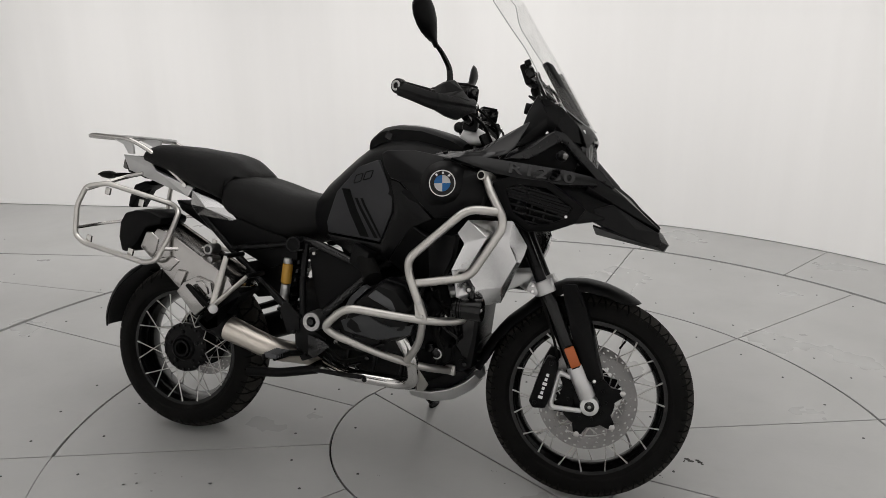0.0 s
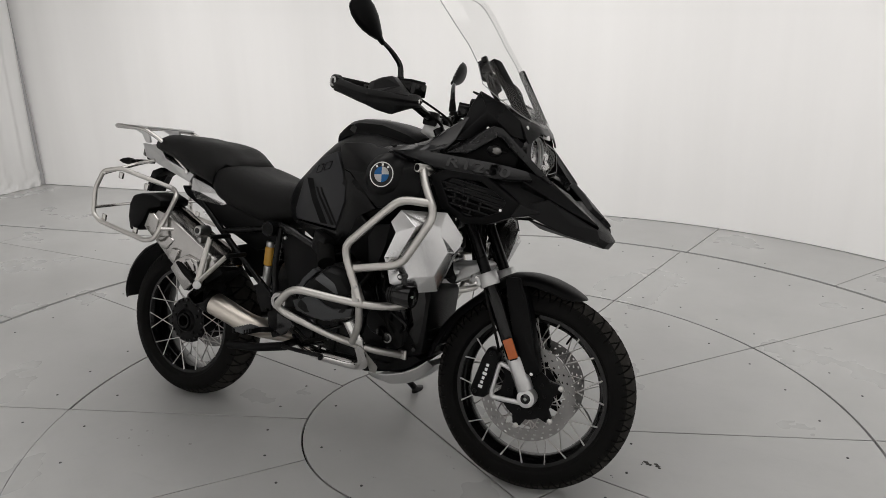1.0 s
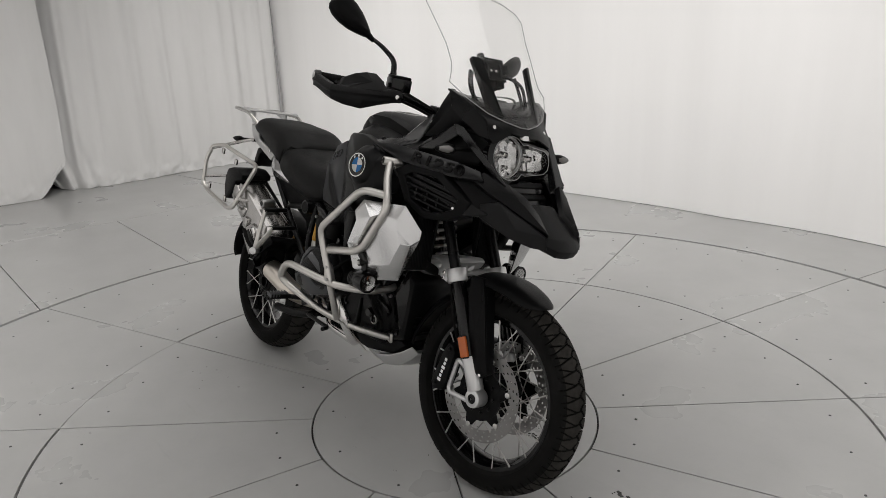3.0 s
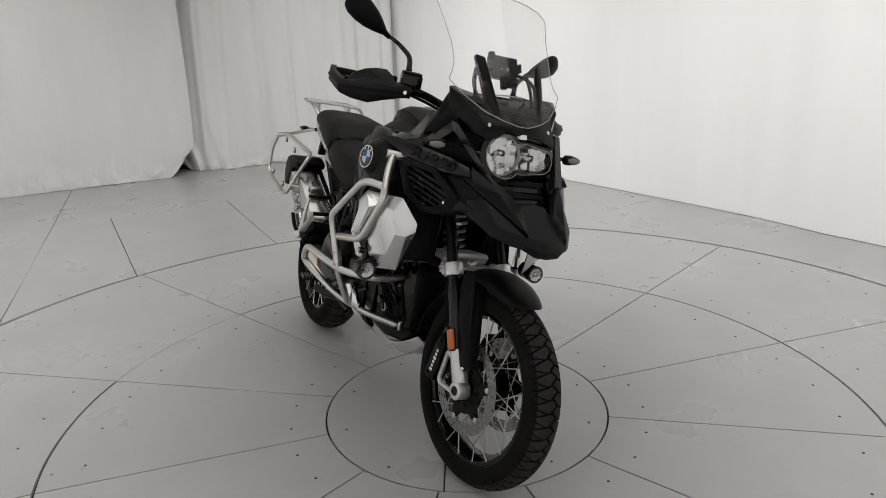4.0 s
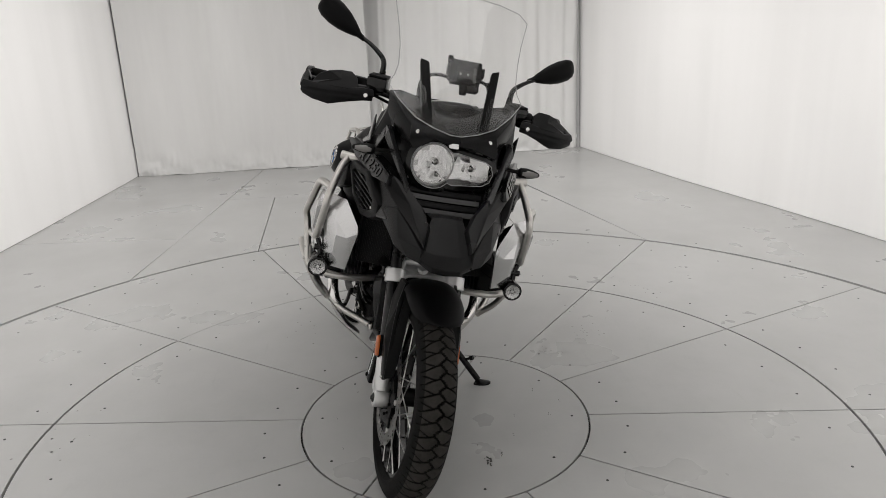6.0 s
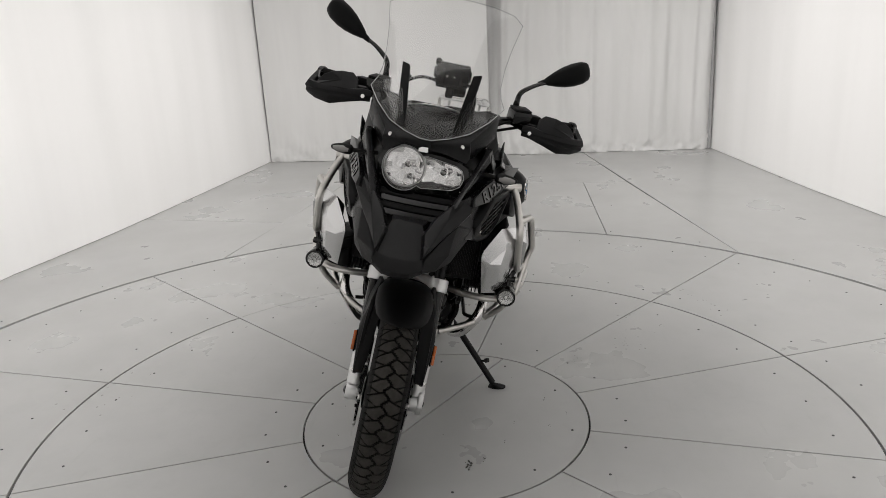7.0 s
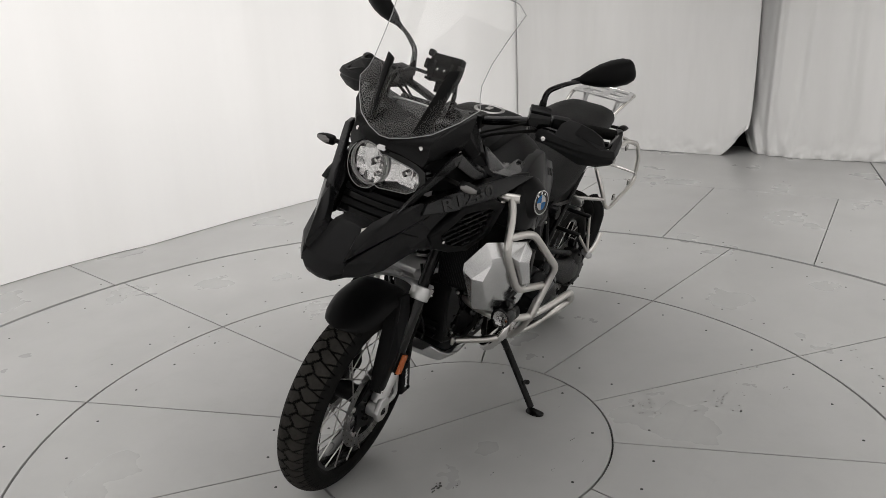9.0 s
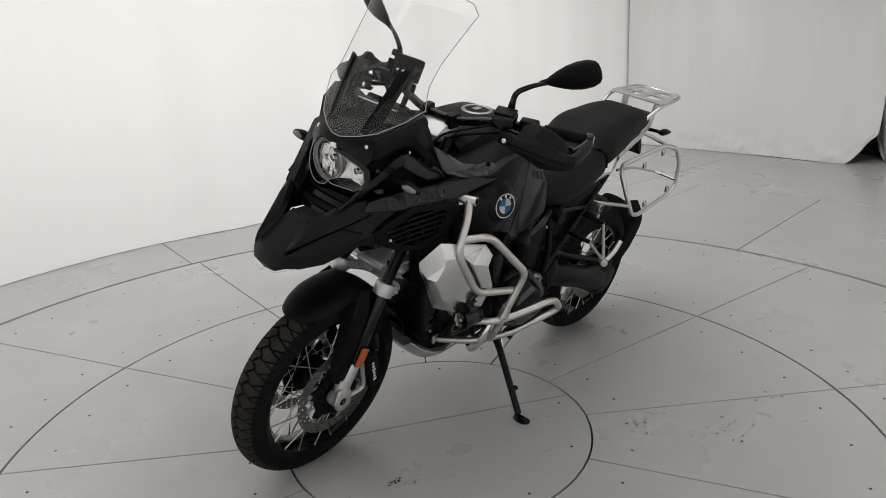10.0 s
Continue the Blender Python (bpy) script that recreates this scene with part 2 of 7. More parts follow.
def slab(pts, inward, bulge=None, bev=0.004):
    """A solid panel: an outline of 3D points, an optional raised point in it, thickened by the vector inward."""
    bm = bmesh.new()
    inward = Vector(inward)
    a = [bm.verts.new(p) for p in pts]
    b = [bm.verts.new(Vector(p) + inward) for p in pts]
    k = len(pts)
    if bulge is None:
        bm.faces.new(a)
    else:
        c = bm.verts.new(bulge)
        for i in range(k):
            bm.faces.new((a[i], a[(i + 1) % k], c))
    bm.faces.new(b)
    for i in range(k):
        bm.faces.new((a[i], a[(i + 1) % k], b[(i + 1) % k], b[i]))
    bmesh.ops.recalc_face_normals(bm, faces=bm.faces)
    return bevel(bm, bev)


def loft(rings, closed=True, caps=True, bm=None):
    bm = bm or bmesh.new()
    vs = [[bm.verts.new(p) for p in r] for r in rings]
    k = len(vs[0])
    for a, b in zip(vs, vs[1:]):
        for j in range(k if closed else k - 1):
            bm.faces.new((a[j], a[(j + 1) % k], b[(j + 1) % k], b[j]))
    if caps and closed:
        bm.faces.new(vs[0]), bm.faces.new(vs[-1])
    return bm


def hull(sections, bev=0.0, cuts=1, smooth=0.6):
    """A symmetric body lofted along x from half sections [(x, [(y, z), ...from the top middle down])]."""
    rings = []
    for x, half in sections:
        ring = [(x, y, z) for y, z in half]
        ring += [(x, -y, z) for y, z in reversed(half) if y > 1e-6]
        rings.append(ring)
    bm = loft(rings)
    bmesh.ops.recalc_face_normals(bm, faces=bm.faces)
    if cuts:
        bmesh.ops.subdivide_edges(bm, edges=bm.edges, cuts=cuts, use_grid_fill=True, smooth=smooth)
    return bevel(bm, bev) if bev else bm


def shell(rows, thick, bev=0.0, cuts=0, smooth=0.5):
    """A thin curved sheet through rows of points, with thickness."""
    bm = loft(rows, closed=False)
    bmesh.ops.recalc_face_normals(bm, faces=bm.faces)
    if cuts:
        bmesh.ops.subdivide_edges(bm, edges=bm.edges, cuts=cuts, use_grid_fill=True, smooth=smooth)
    bmesh.ops.solidify(bm, geom=bm.faces, thickness=thick)
    return bevel(bm, bev, 1, 50) if bev else bm


def revolve(profile, at, seg=64, bm=None, closed=True):
    """A body of revolution about the y axis through at, from (radius, y) points."""
    bm = bm or bmesh.new()
    ax, ay, az = at
    rings = []
    for i in range(seg):
        t = 2 * math.pi * i / seg
        rings.append([bm.verts.new((ax + r * math.cos(t), ay + y, az + r * math.sin(t))) for r, y in profile])
    k = len(profile)
    for i in range(seg):
        a, b = rings[i], rings[(i + 1) % seg]
        for j in range(k if closed else k - 1):
            bm.faces.new((a[j], a[(j + 1) % k], b[(j + 1) % k], b[j]))
    return bm


def revolve_to(at, axis, profile, seg=24):
    """A body of revolution about any axis, from (radius, height) points."""
    turn = Vector(axis).to_track_quat("Y", "Z").to_matrix().to_4x4()
    turn.translation = at
    bm = revolve(profile, (0, 0, 0), seg)
    bm.transform(turn)
    return bm


def bolt(name, at, axis, r, mat, parent, steer=False):
    p = Vector(at)
    d = Vector(axis).normalized()
    bm = rod(p - d * 0.006, p + d * 0.004, r, seg=10, bev=r * 0.25)
    rod(p + d * 0.004, p + d * 0.0046, r * 0.5, seg=6, bm=bm)
    return part(name, bm, mat, parent, steer=steer)


# ---------------------------------------------------------------- the room
def polar(r, deg):
    return TX + r * math.cos(radians(deg)), TY + r * math.sin(radians(deg))


def room_outline():
    """From the north end of the back wall round the front to its south end."""
    pts = [(-5.06, 2.62), (-4.62, 2.68), (-3.6, 2.83), (-2.6, 2.99), (-1.6, 3.20), (-0.8, 3.35), (-0.1, 3.46)]
    for k in range(0, 51):
        a = 102 - k * 4.2
        pts.append((CX + RWALL * math.cos(radians(a)), CY + RWALL * math.sin(radians(a))))
    pts += [(-0.65, -2.78), (-1.0, -2.71), (-1.6, -2.60), (-2.4, -2.49), (-4.43, -2.245), (-4.98, -2.18)]
    return pts


def wall_strip(name, pts, high, thick, mat, label, seed):
    """An upright wall of cloth along a plan line, with soft shallow folds on its inner face."""
    rnd = random.Random(seed)
    dense = []
    for a, b in zip(pts, pts[1:]):
        n = max(1, int(math.dist(a, b) / 0.05))
        dense += [(a[0] + (b[0] - a[0]) * i / n, a[1] + (b[1] - a[1]) * i / n) for i in range(n)]
    dense.append(pts[-1])
    bm = bmesh.new()
    ph = [rnd.uniform(0, 6.28) for _ in range(4)]
    rows = []
    zs = [0.004, 0.15, 0.5, 1.0, 1.6, 2.3, 3.0, high]
    for i, (x, y) in enumerate(dense):
        q = dense[min(i + 1, len(dense) - 1)]
        p = dense[max(i - 1, 0)]
        nx, ny = -(q[1] - p[1]), q[0] - p[0]
        ln = math.hypot(nx, ny)
        s = i * 0.05
        row = []
        for z in zs:
            w = 0.004 * math.sin(s * 5.1 + ph[0] + 0.3 * z) + 0.003 * math.sin(s * 9.7 + ph[1]) + 0.002 * math.sin(s * 17 + ph[2] + z)
            w *= min(1, z * 3 + 0.10)
            row.append((x + nx / ln * w, y + ny / ln * w, z))
        back = [(x + nx / ln * thick, y + ny / ln * thick, z) for z in reversed(zs)]
        rows.append(row + back)
    bm = loft(rows)
    ob = part(name, bm, mat, sharp=60)
    return tagged(ob, label, "wall", kind="structure")


outline = room_outline()
wall_strip("wall_white", outline, HIGH, 0.10, wall_cloth, "tall seamless white cloth studio wall curving round the turntable", 3)


def flat_wall(name, a, b, mat, label, high=HIGH, thick=0.1):
    dx, dy = b[0] - a[0], b[1] - a[1]
    ln = math.hypot(dx, dy)
    at = ((a[0] + b[0]) / 2, (a[1] + b[1]) / 2, high / 2)
    bm = block(at, (ln, thick, high), (0, 0, math.degrees(math.atan2(dy, dx))), 0.003)
    return tagged(part(name, bm, mat), label, "wall", kind="structure")


# fold of the white cloth; the grey colour is its shade
trim = slab([(-4.630, 2.628, 0.004), (-4.606, 2.668, 0.004), (-4.606, 2.560, HIGH), (-4.630, 2.520, HIGH)], (-0.010, 0.006, 0), None, 0.0)
tagged(part("wall_edge_trim", trim, edge_shade_mat), "narrow turned-back edge of the white wall cloth, its shade painted grey", "trim", kind="structure")
# added wall: its near-black colour is the shade in the curtain gap
flat_wall("wall_back", (-5.0, -2.55), (-5.15, 2.95), gap_shade_mat, "unseen backing wall, painted near-black as the shade in the curtain gap")

cx0, cx1, cy0, cy1 = -5.3, 4.6, -3.2, 3.8
tagged(part("ceiling", block(((cx0 + cx1) / 2, (cy0 + cy1) / 2, HIGH + 0.06), (cx1 - cx0, cy1 - cy0, 0.10), bev=0.0), ceiling_mat), "matt pale studio ceiling", "ceiling", kind="structure")


def curtain(name, a, b, label, pleats, width, height, seed, edge, sag, hem, crumple):
    """A hanging cloth from a to b in plan. Pleats of uneven width and height, a hem that lies uneven on the floor, and slack creases.
    edge(u, z): how far a place is drawn along the cloth; sag(u, z): how far it stands out from the plane."""
    rnd = random.Random(seed)
    d = Vector((b[0] - a[0], b[1] - a[1], 0))
    ln, t = d.length, d.normalized()
    nrm = Vector((-t.y, t.x, 0)) if t.y < 0 else Vector((t.y, -t.x, 0))
    folds = [(rnd.uniform(-0.1, ln + 0.1), rnd.uniform(*width), rnd.uniform(*height) * rnd.choice((1, 1, -0.6)), rnd.uniform(-0.05, 0.05), rnd.uniform(0.2, 2.4)) for _ in range(pleats)]
    n = 380
    zs = [0.0, 0.015, 0.03, 0.05, 0.075, 0.10, 0.13, 0.17, 0.21, 0.26, 0.32, 0.39, 0.47, 0.56, 0.66, 0.78, 0.92, 1.08, 1.26, 1.46, 1.70, 2.0, 2.4, 2.9, 3.4, HIGH - 0.02]
    off = seed * 7.3
    rows = []
    for i in range(n + 1):
        u = i / n
        s = u * ln
        row = []
        for z in zs:
            w = 0.0
            for c, wd, hg, lean, start in folds:
                q = (s - c - lean * (z - 1.0)) / wd
                if abs(q) < 3:
                    w += hg * math.exp(-q * q) * min(1.0, 0.35 + z / start)
            w += 0.030 * noise.noise((s * 0.9 + off, z * 0.5, 0.0)) + 0.010 * noise.noise((s * 2.3 + off, z * 0.9 + s * 0.7, 3.0))
            low = max(0.0, 1 - z / 0.38)
            w += crumple * low * (noise.noise((s * 5.0 + off, z * 7.0, 1.0)) + 0.6 * noise.noise((s * 11.0 + off, z * 16.0 - s * 5, 2.0)) + 0.35 * noise.noise((s * 25.0, z * 30.0, off)))
            w += sag(u, z)
            zz = z + max(0.0, 1 - z / 0.3) * hem(u)
            row.append(Vector((a[0], a[1], zz)) + t * (s + edge(u, z)) + nrm * w)
        rows.append(row)
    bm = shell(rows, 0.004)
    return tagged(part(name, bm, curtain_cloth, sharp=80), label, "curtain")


def free_edge(u, z):
    """The free side edge leans: drawn back towards the floor."""
    k = max(0.0, (u - 0.80) / 0.20)
    return k * k * (0.02 - 0.10 * math.exp(-z / 0.22) - 0.012 * z)


def hem_a(u):
    return 0.003 + 0.010 * noise.noise((u * 9, 0.3, 0.0)) ** 2 + 0.23 * max(0.0, (u - 0.90) / 0.10) ** 1.4


def tucked(u, z):
    """The overlapped corner of the second cloth hangs back and is bunched."""
    k = max(0.0, 1 - u / 0.22)
    return -0.30 * k * k * (1.0 - 0.25 * z / HIGH) + 0.05 * math.exp(-((u - 0.05) / 0.03) ** 2) * math.exp(-z / 0.5) + 0.07 * k * noise.noise((u * 34 + z * 3, z * 2.5, 6.0)) * math.exp(-z / 0.7) - 0.16 * max(0.0, (u - 0.955) / 0.045) ** 2


def hem_b(u):
    return 0.003 + 0.014 * noise.noise((u * 12, 5.3, 0.0)) ** 2 + 0.05 * max(0.0, (0.03 - u) / 0.03)


def drawn(u, z):
    """Cloth pulled up sideways towards the far end."""
    return 0.05 * max(0.0, (u - 0.7) / 0.3) * math.exp(-z / 0.4) + 0.09 * max(0.0, 1 - u / 0.12) * math.exp(-z / 0.22)


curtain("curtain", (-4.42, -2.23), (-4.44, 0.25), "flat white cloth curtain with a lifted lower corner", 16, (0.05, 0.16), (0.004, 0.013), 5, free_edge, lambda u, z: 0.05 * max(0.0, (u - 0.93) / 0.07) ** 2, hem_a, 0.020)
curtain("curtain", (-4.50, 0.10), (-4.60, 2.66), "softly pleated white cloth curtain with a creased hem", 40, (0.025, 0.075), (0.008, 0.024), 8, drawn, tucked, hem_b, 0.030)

# ------------------------------------------------ floor: turntable rings and boards
sub = block(((cx0 + cx1) / 2, (cy0 + cy1) / 2, -0.045), (cx1 - cx0, cy1 - cy0, 0.06), bev=0.0)
floor = tagged(part("floor", sub, joint_mat), "pale grey boarded studio floor with a round turntable in it", "floor", kind="structure")
GAP, RING = 0.0050, 0.0105
INNER = 0.0072


def board(outline_pts, name="floor_panel", bev=0.0015):
    bm = bmesh.new()
    top = [bm.verts.new((x, y, 0.0)) for x, y in outline_pts]
    low = [bm.verts.new((x, y, -0.014)) for x, y in outline_pts]
    k = len(top)
    bm.faces.new(top)
    bm.faces.new(list(reversed(low)))
    for i in range(k):
        bm.faces.new((top[i], low[i], low[(i + 1) % k], top[(i + 1) % k]))
    rim = [e for e in bm.edges if all(v.co.z > -0.001 for v in e.verts)]
    bmesh.ops.bevel(bm, geom=rim, offset=bev, segments=1, affect="EDGES", profile=0.5)
    return part(name, bm, floor_mat, floor, sharp=20)


def sector(r0, r1, a0, a1, n):
    """A sector between two rings, drawn in by half the joint on each side."""
    out = []
    for r, order in ((r1 - RING / 2, range(n + 1)), (r0 + (INNER if r0 < 1 else RING) / 2, range(n, -1, -1))):
        da = math.degrees(GAP / 2 / r)
        for i in order:
            out.append(polar(r, a0 + da + (a1 - a0 - 2 * da) * i / n))
    return out


R1, R2, R3, A0 = 0.560, 1.575, 2.644, 20.3
# the inner disc, cut once by a chord
c0, c1 = -38.0, 157.0
board([polar(R1 - INNER / 2, c0 + 0.3 + (c1 - c0 - 0.6) * i / 40) for i in range(41)])
board([polar(R1 - INNER / 2, c1 + 0.3 + (360 - (c1 - c0) - 0.6) * i / 40) for i in range(41)])
for k in range(12):
    # in one sector the middle ring is cut with a finer blade
    fine = 0.004 if k == 6 else 0.0
    board(sector(R1, R2 + fine, A0 + 30 * k, A0 + 30 * k + 30, 12))
    board(sector(R2 - fine, R3 - 0.008, A0 + 30 * k, A0 + 30 * k + 30, 18))


def fixed_floor():
    """Boards outside the turntable: sectors of uneven width from its edge to the walls."""
    for a, b in ((-98.7, -40), (-40, 0), (0, 59.3), (59.3, 79.5)):
        board(sector(R3 + 0.010, 4.2, a, b, 20))
    # boards that run back towards the curtains, between two slanting joints
    def slant_n(x):
        return 1.91 + (x + 0.91) * 0.172

    def slant_s(x):
        return -1.455 - (x + 0.94) * 0.151

    g = GAP / 2
    ends = [140.2, 159.6, 180.0, 200.9, 219.6]
    ys = [None, 1.150, 0.235, -0.715, None]
    xb = -3.05
    for i in range(4):
        a, b = ends[i], ends[i + 1]
        da = math.degrees(GAP / R3)
        arc = [polar(R3 + 0.015, a + da / 2 + (b - a - da) * j / 14) for j in range(15)]
        hi = slant_n(xb) if ys[i] is None else ys[i]
        lo = slant_s(xb) if ys[i + 1] is None else ys[i + 1]
        board(arc + [(xb + g, lo + g), (xb + g, hi - g)])
    board([(xb - g, slant_n(xb) - g), (xb - g, slant_s(xb) + g), (-4.97, slant_s(-4.97) + g), (-4.97, slant_n(-4.97) - g)])
    north = [polar(R3 + 0.015, 79.55 + (140.15 - 79.55) * j / 24) for j in range(25)]
    board([polar(4.2, 79.55), polar(4.2, 125), (-4.97, 3.4), (-4.97, slant_n(-4.97) + g), *reversed(north)])
    s0 = polar(R3 + 0.015, 219.8)
    xs, xe = -1.83, -2.10
    board([s0, (xs + g, slant_s(xs) - g), (xe + g, -3.15), polar(4.2, 240), polar(4.2, 261.25), *[polar(R3 + 0.015, 261.25 - (261.25 - 219.8) * j / 20) for j in range(20)]])
    board([(xs - g, slant_s(xs) - g), (-4.97, slant_s(-4.97) - g), (-4.97, -2.8), (xe - g, -3.15)])


fixed_floor()

# screw heads along both sides of the joints
scr = bmesh.new()
bmesh.ops.create_cone(scr, cap_ends=True, segments=10, radius1=0.0055, radius2=0.0045, depth=0.0016)
screw_mesh = bpy.data.meshes.new("floor_screw")
scr.to_mesh(screw_mesh)
scr.free()
finish(screw_mesh, screw_mat, 40)
rnd = random.Random(11)


def screw(x, y):
    ob = new("floor_screw", screw_mesh)
    ob.location = (x + rnd.uniform(-0.007, 0.007), y + rnd.uniform(-0.007, 0.007), 0.0006)
    ob.parent = floor


for k in range(12):
    for r, n in ((0.70, 2), (1.435, 3), (1.71, 4), (2.45, 6)):
        for j in range(n):
            screw(*polar(r, A0 + 30 * k + 30 * (j + 0.5) / n + 0.1))
for j in range(10):
    screw(*polar(R1 - 0.07, 36 * j + 8))
for j in range(28):
    screw(*polar(R3 + 0.09, 360 / 28 * j + 5))
for x, y in ((-2.3, 0.5), (-2.9, 0.6), (-3.5, 0.7), (-2.4, -0.5), (-3.0, -0.6), (-3.6, -0.75), (-2.2, 1.3), (-2.9, 1.9), (-2.3, -1.6), (-3.0, -1.9)):
    screw(x, y)


def dirt(name, x, y, size, mat, label, seed, high=0.004, n=9):
    """A small flat heap of crumbs: thin irregular flakes lying on the floor."""
    rnd = random.Random(seed)
    bm = bmesh.new()
    for _ in range(n):
        a, r = rnd.uniform(0, 6.28), size * rnd.random() ** 0.7
        px, py = x + r * math.cos(a) * 1.5, y + r * math.sin(a) * 0.7
        s = size * rnd.uniform(0.15, 0.45)
        k = rnd.randint(5, 8)
        ring = [(px + s * rnd.uniform(0.5, 1) * math.cos(6.28 * i / k), py + s * rnd.uniform(0.3, 0.8) * math.sin(6.28 * i / k), 0.0004) for i in range(k)]
        base = [bm.verts.new(p) for p in ring]
        mid = bm.verts.new((px, py, 0.0004 + high * rnd.uniform(0.4, 1)))
        for i in range(k):
            bm.faces.new((base[i], base[(i + 1) % k], mid))
        bm.faces.new(list(reversed(base)))
    return tagged(part(name, bm, mat, sharp=80), label, "dirt", kind="stuff")


dirt("dirt_crumbs", 1.861, 0.282, 0.030, dirt_mat, "dark dry crumbs of dirt on the grey floor", 1)
dirt("dirt_crumbs", 1.432, 0.338, 0.022, dirt_mat, "dark flaky dirt crumbs on the turntable", 3, n=12)
dirt("dirt_crumbs", 1.398, 0.397, 0.013, dirt_mat, "few dark dirt crumbs on the turntable", 4, n=6)
# small specks, many of them screws and dents, drawn with the crumb mesh
for k, (x, y, w) in enumerate(((1.206, 0.031, 0.011), (1.147, 0.502, 0.010), (1.163, 0.641, 0.009), (1.277, 0.470, 0.008), (1.325, 0.323, 0.007), (1.066, 0.709, 0.007), (0.952, 0.623, 0.009), (1.234, 0.234, 0.007), (0.774, 0.494, 0.006), (1.244, -0.170, 0.008), (1.025, -0.191, 0.007), (0.825, -0.100, 0.008), (1.256, -0.026, 0.006), (1.424, -0.043, 0.006), (1.770, 0.161, 0.011), (1.809, 0.211, 0.005))):
    dirt("dirt_crumbs", x, y, w, dirt_mat, "small dark speck on the turntable", 30 + k, 0.002, n=3)
dirt("dirt_crumbs", 0.210, 1.238, 0.020, scuff_mat, "flat dark smear on the floor board", 6, 0.001, n=5)
dirt("dirt_crumbs", 0.430, 1.020, 0.016, scuff_mat, "grey dirt specks on the floor board", 7, 0.001, n=6)
rnd = random.Random(21)
for k, (x, y, w, n) in enumerate(((0.60, 0.80, 0.05, 14), (-0.12, 1.50, 0.11, 14), (0.42, 1.03, 0.09, 16), (0.1, -0.35, 0.08, 10), (0.95, -1.25, 0.18, 12), (0.20, 1.10, 0.12, 8))):
    bm = bmesh.new()
    for _ in range(n):
        px, py = x + rnd.gauss(0, w), y + rnd.gauss(0, w * 0.5)
        s = rnd.uniform(0.002, 0.009)
        kk = rnd.randint(5, 7)
        vs = [bm.verts.new((px + s * rnd.uniform(0.5, 1.2) * math.cos(6.28 * i / kk), py + s * rnd.uniform(0.3, 0.9) * math.sin(6.28 * i / kk), 0.0004)) for i in range(kk)]
        bm.faces.new(vs)
    bmesh.ops.solidify(bm, geom=bm.faces, thickness=0.0004)
    tagged(part("floor_scuffs", bm, scuff_mat), "faint grey scuffs and specks on the floor board", "scuff", kind="stuff")

# ---------------------------------------------------------------- the motorcycle
# Its own frame: x ahead from the rear axle, y to its left, z up from the ground; it leans on its side stand.
bike = new("motorcycle")
bike.matrix_world = Matrix.Translation((-0.0014, 0.023, 0.002)) @ Matrix.Rotation(radians(-1.0), 4, "Z") @ Matrix.Rotation(radians(-12.3), 4, "X")
tagged(bike, "black adventure motorcycle with silver crash bars leaning on its side stand", "motorcycle")
_axis, _p0 = Vector((-0.43, 0, 0.903)).normalized(), Vector((1.60, 0, 0))
STEER = Matrix.Translation(_p0) @ Matrix.Rotation(radians(6.2), 4, _axis) @ Matrix.Translation(-_p0)
SIDES = (-1, 1)


def m3(pts, s):
    return [(x, y * s, z) for x, y, z in pts]


# ---- wheels
def tyre_mesh(at, R, width, h, pitches, rim_r, rim_w):
    """A tyre with a block tread cut into it: a fine grid whose grooves are pressed inwards."""
    ns, nv = 1440, 60
    u = np.arange(ns) / ns
    phi = np.linspace(-2.15, 2.15, nv)
    S, F = np.meshgrid(u, phi, indexing="ij")
    lat = F / 1.15
    s = S * pitches
    depth = np.zeros_like(S)

    def cut(x, half):
        d = np.abs((x % 1.0) - 0.5)
        return np.clip((half - d) / (half * 0.5), 0, 1)

    a = np.abs(lat)
    right = lat > 0
    sweep = np.where(right, s + 0.5, s) + 0.62 * np.clip(a, 0, 0.75)
    main = cut(sweep, 0.044) * (a > 0.10) * (a < 0.93)
    back = cut(np.where(right, s + 0.5, s) - 0.70 * (a - 0.42) + 0.1, 0.038) * (a > 0.34) * (a < 0.80)
    zig = np.clip((0.034 - np.abs(lat - 0.13 * (2 * np.abs((s % 1.0) - 0.5) * 2 - 1))) / 0.022, 0, 1)
    depth = np.maximum(np.maximum(main, back), zig) * 0.0095 * np.clip((1.0 - a) * 7, 0, 1)
    r = R - h + (h - depth) * np.cos(F) * np.where(np.abs(F) < 1.2, 1, 1)
    y = (width / 2 - depth * 0.5) * np.sign(np.sin(F)) * np.abs(np.sin(F)) ** 0.92
    ridge = np.where((np.abs(F) > 1.45) & (np.abs(F) < 1.52), 0.0012, 0.0)
    y = y + np.sign(F) * ridge
    bead = np.clip((np.abs(F) - 1.62) / 0.5, 0, 1)
    r = np.where(bead > 0, (R - h + h * math.cos(1.62)) * (1 - bead) + (rim_r + 0.001) * bead, r)
    y = y * (1 - bead) + np.sign(F) * (rim_w / 2 - 0.003) * bead
    ang = S * 2 * np.pi
    P = np.stack([at[0] + r * np.cos(ang), at[1] + y, at[2] + r * np.sin(ang)], -1).reshape(-1, 3)
    i = np.arange(ns)[:, None] * nv
    j = np.arange(nv - 1)[None, :]
    i2 = ((np.arange(ns) + 1) % ns)[:, None] * nv
    Q = np.stack([i + j, i + j + 1, i2 + j + 1, i2 + j], -1).reshape(-1, 4)
    me = bpy.data.meshes.new("tyre")
    me.from_pydata(P.tolist(), [], Q.tolist())
    top = (depth < 0.002) & (np.abs(F) < 0.84)
    worn = top[:, :-1] & top[:, 1:] & np.roll(top, -1, 0)[:, :-1]
    return me, worn.reshape(-1).astype(int)


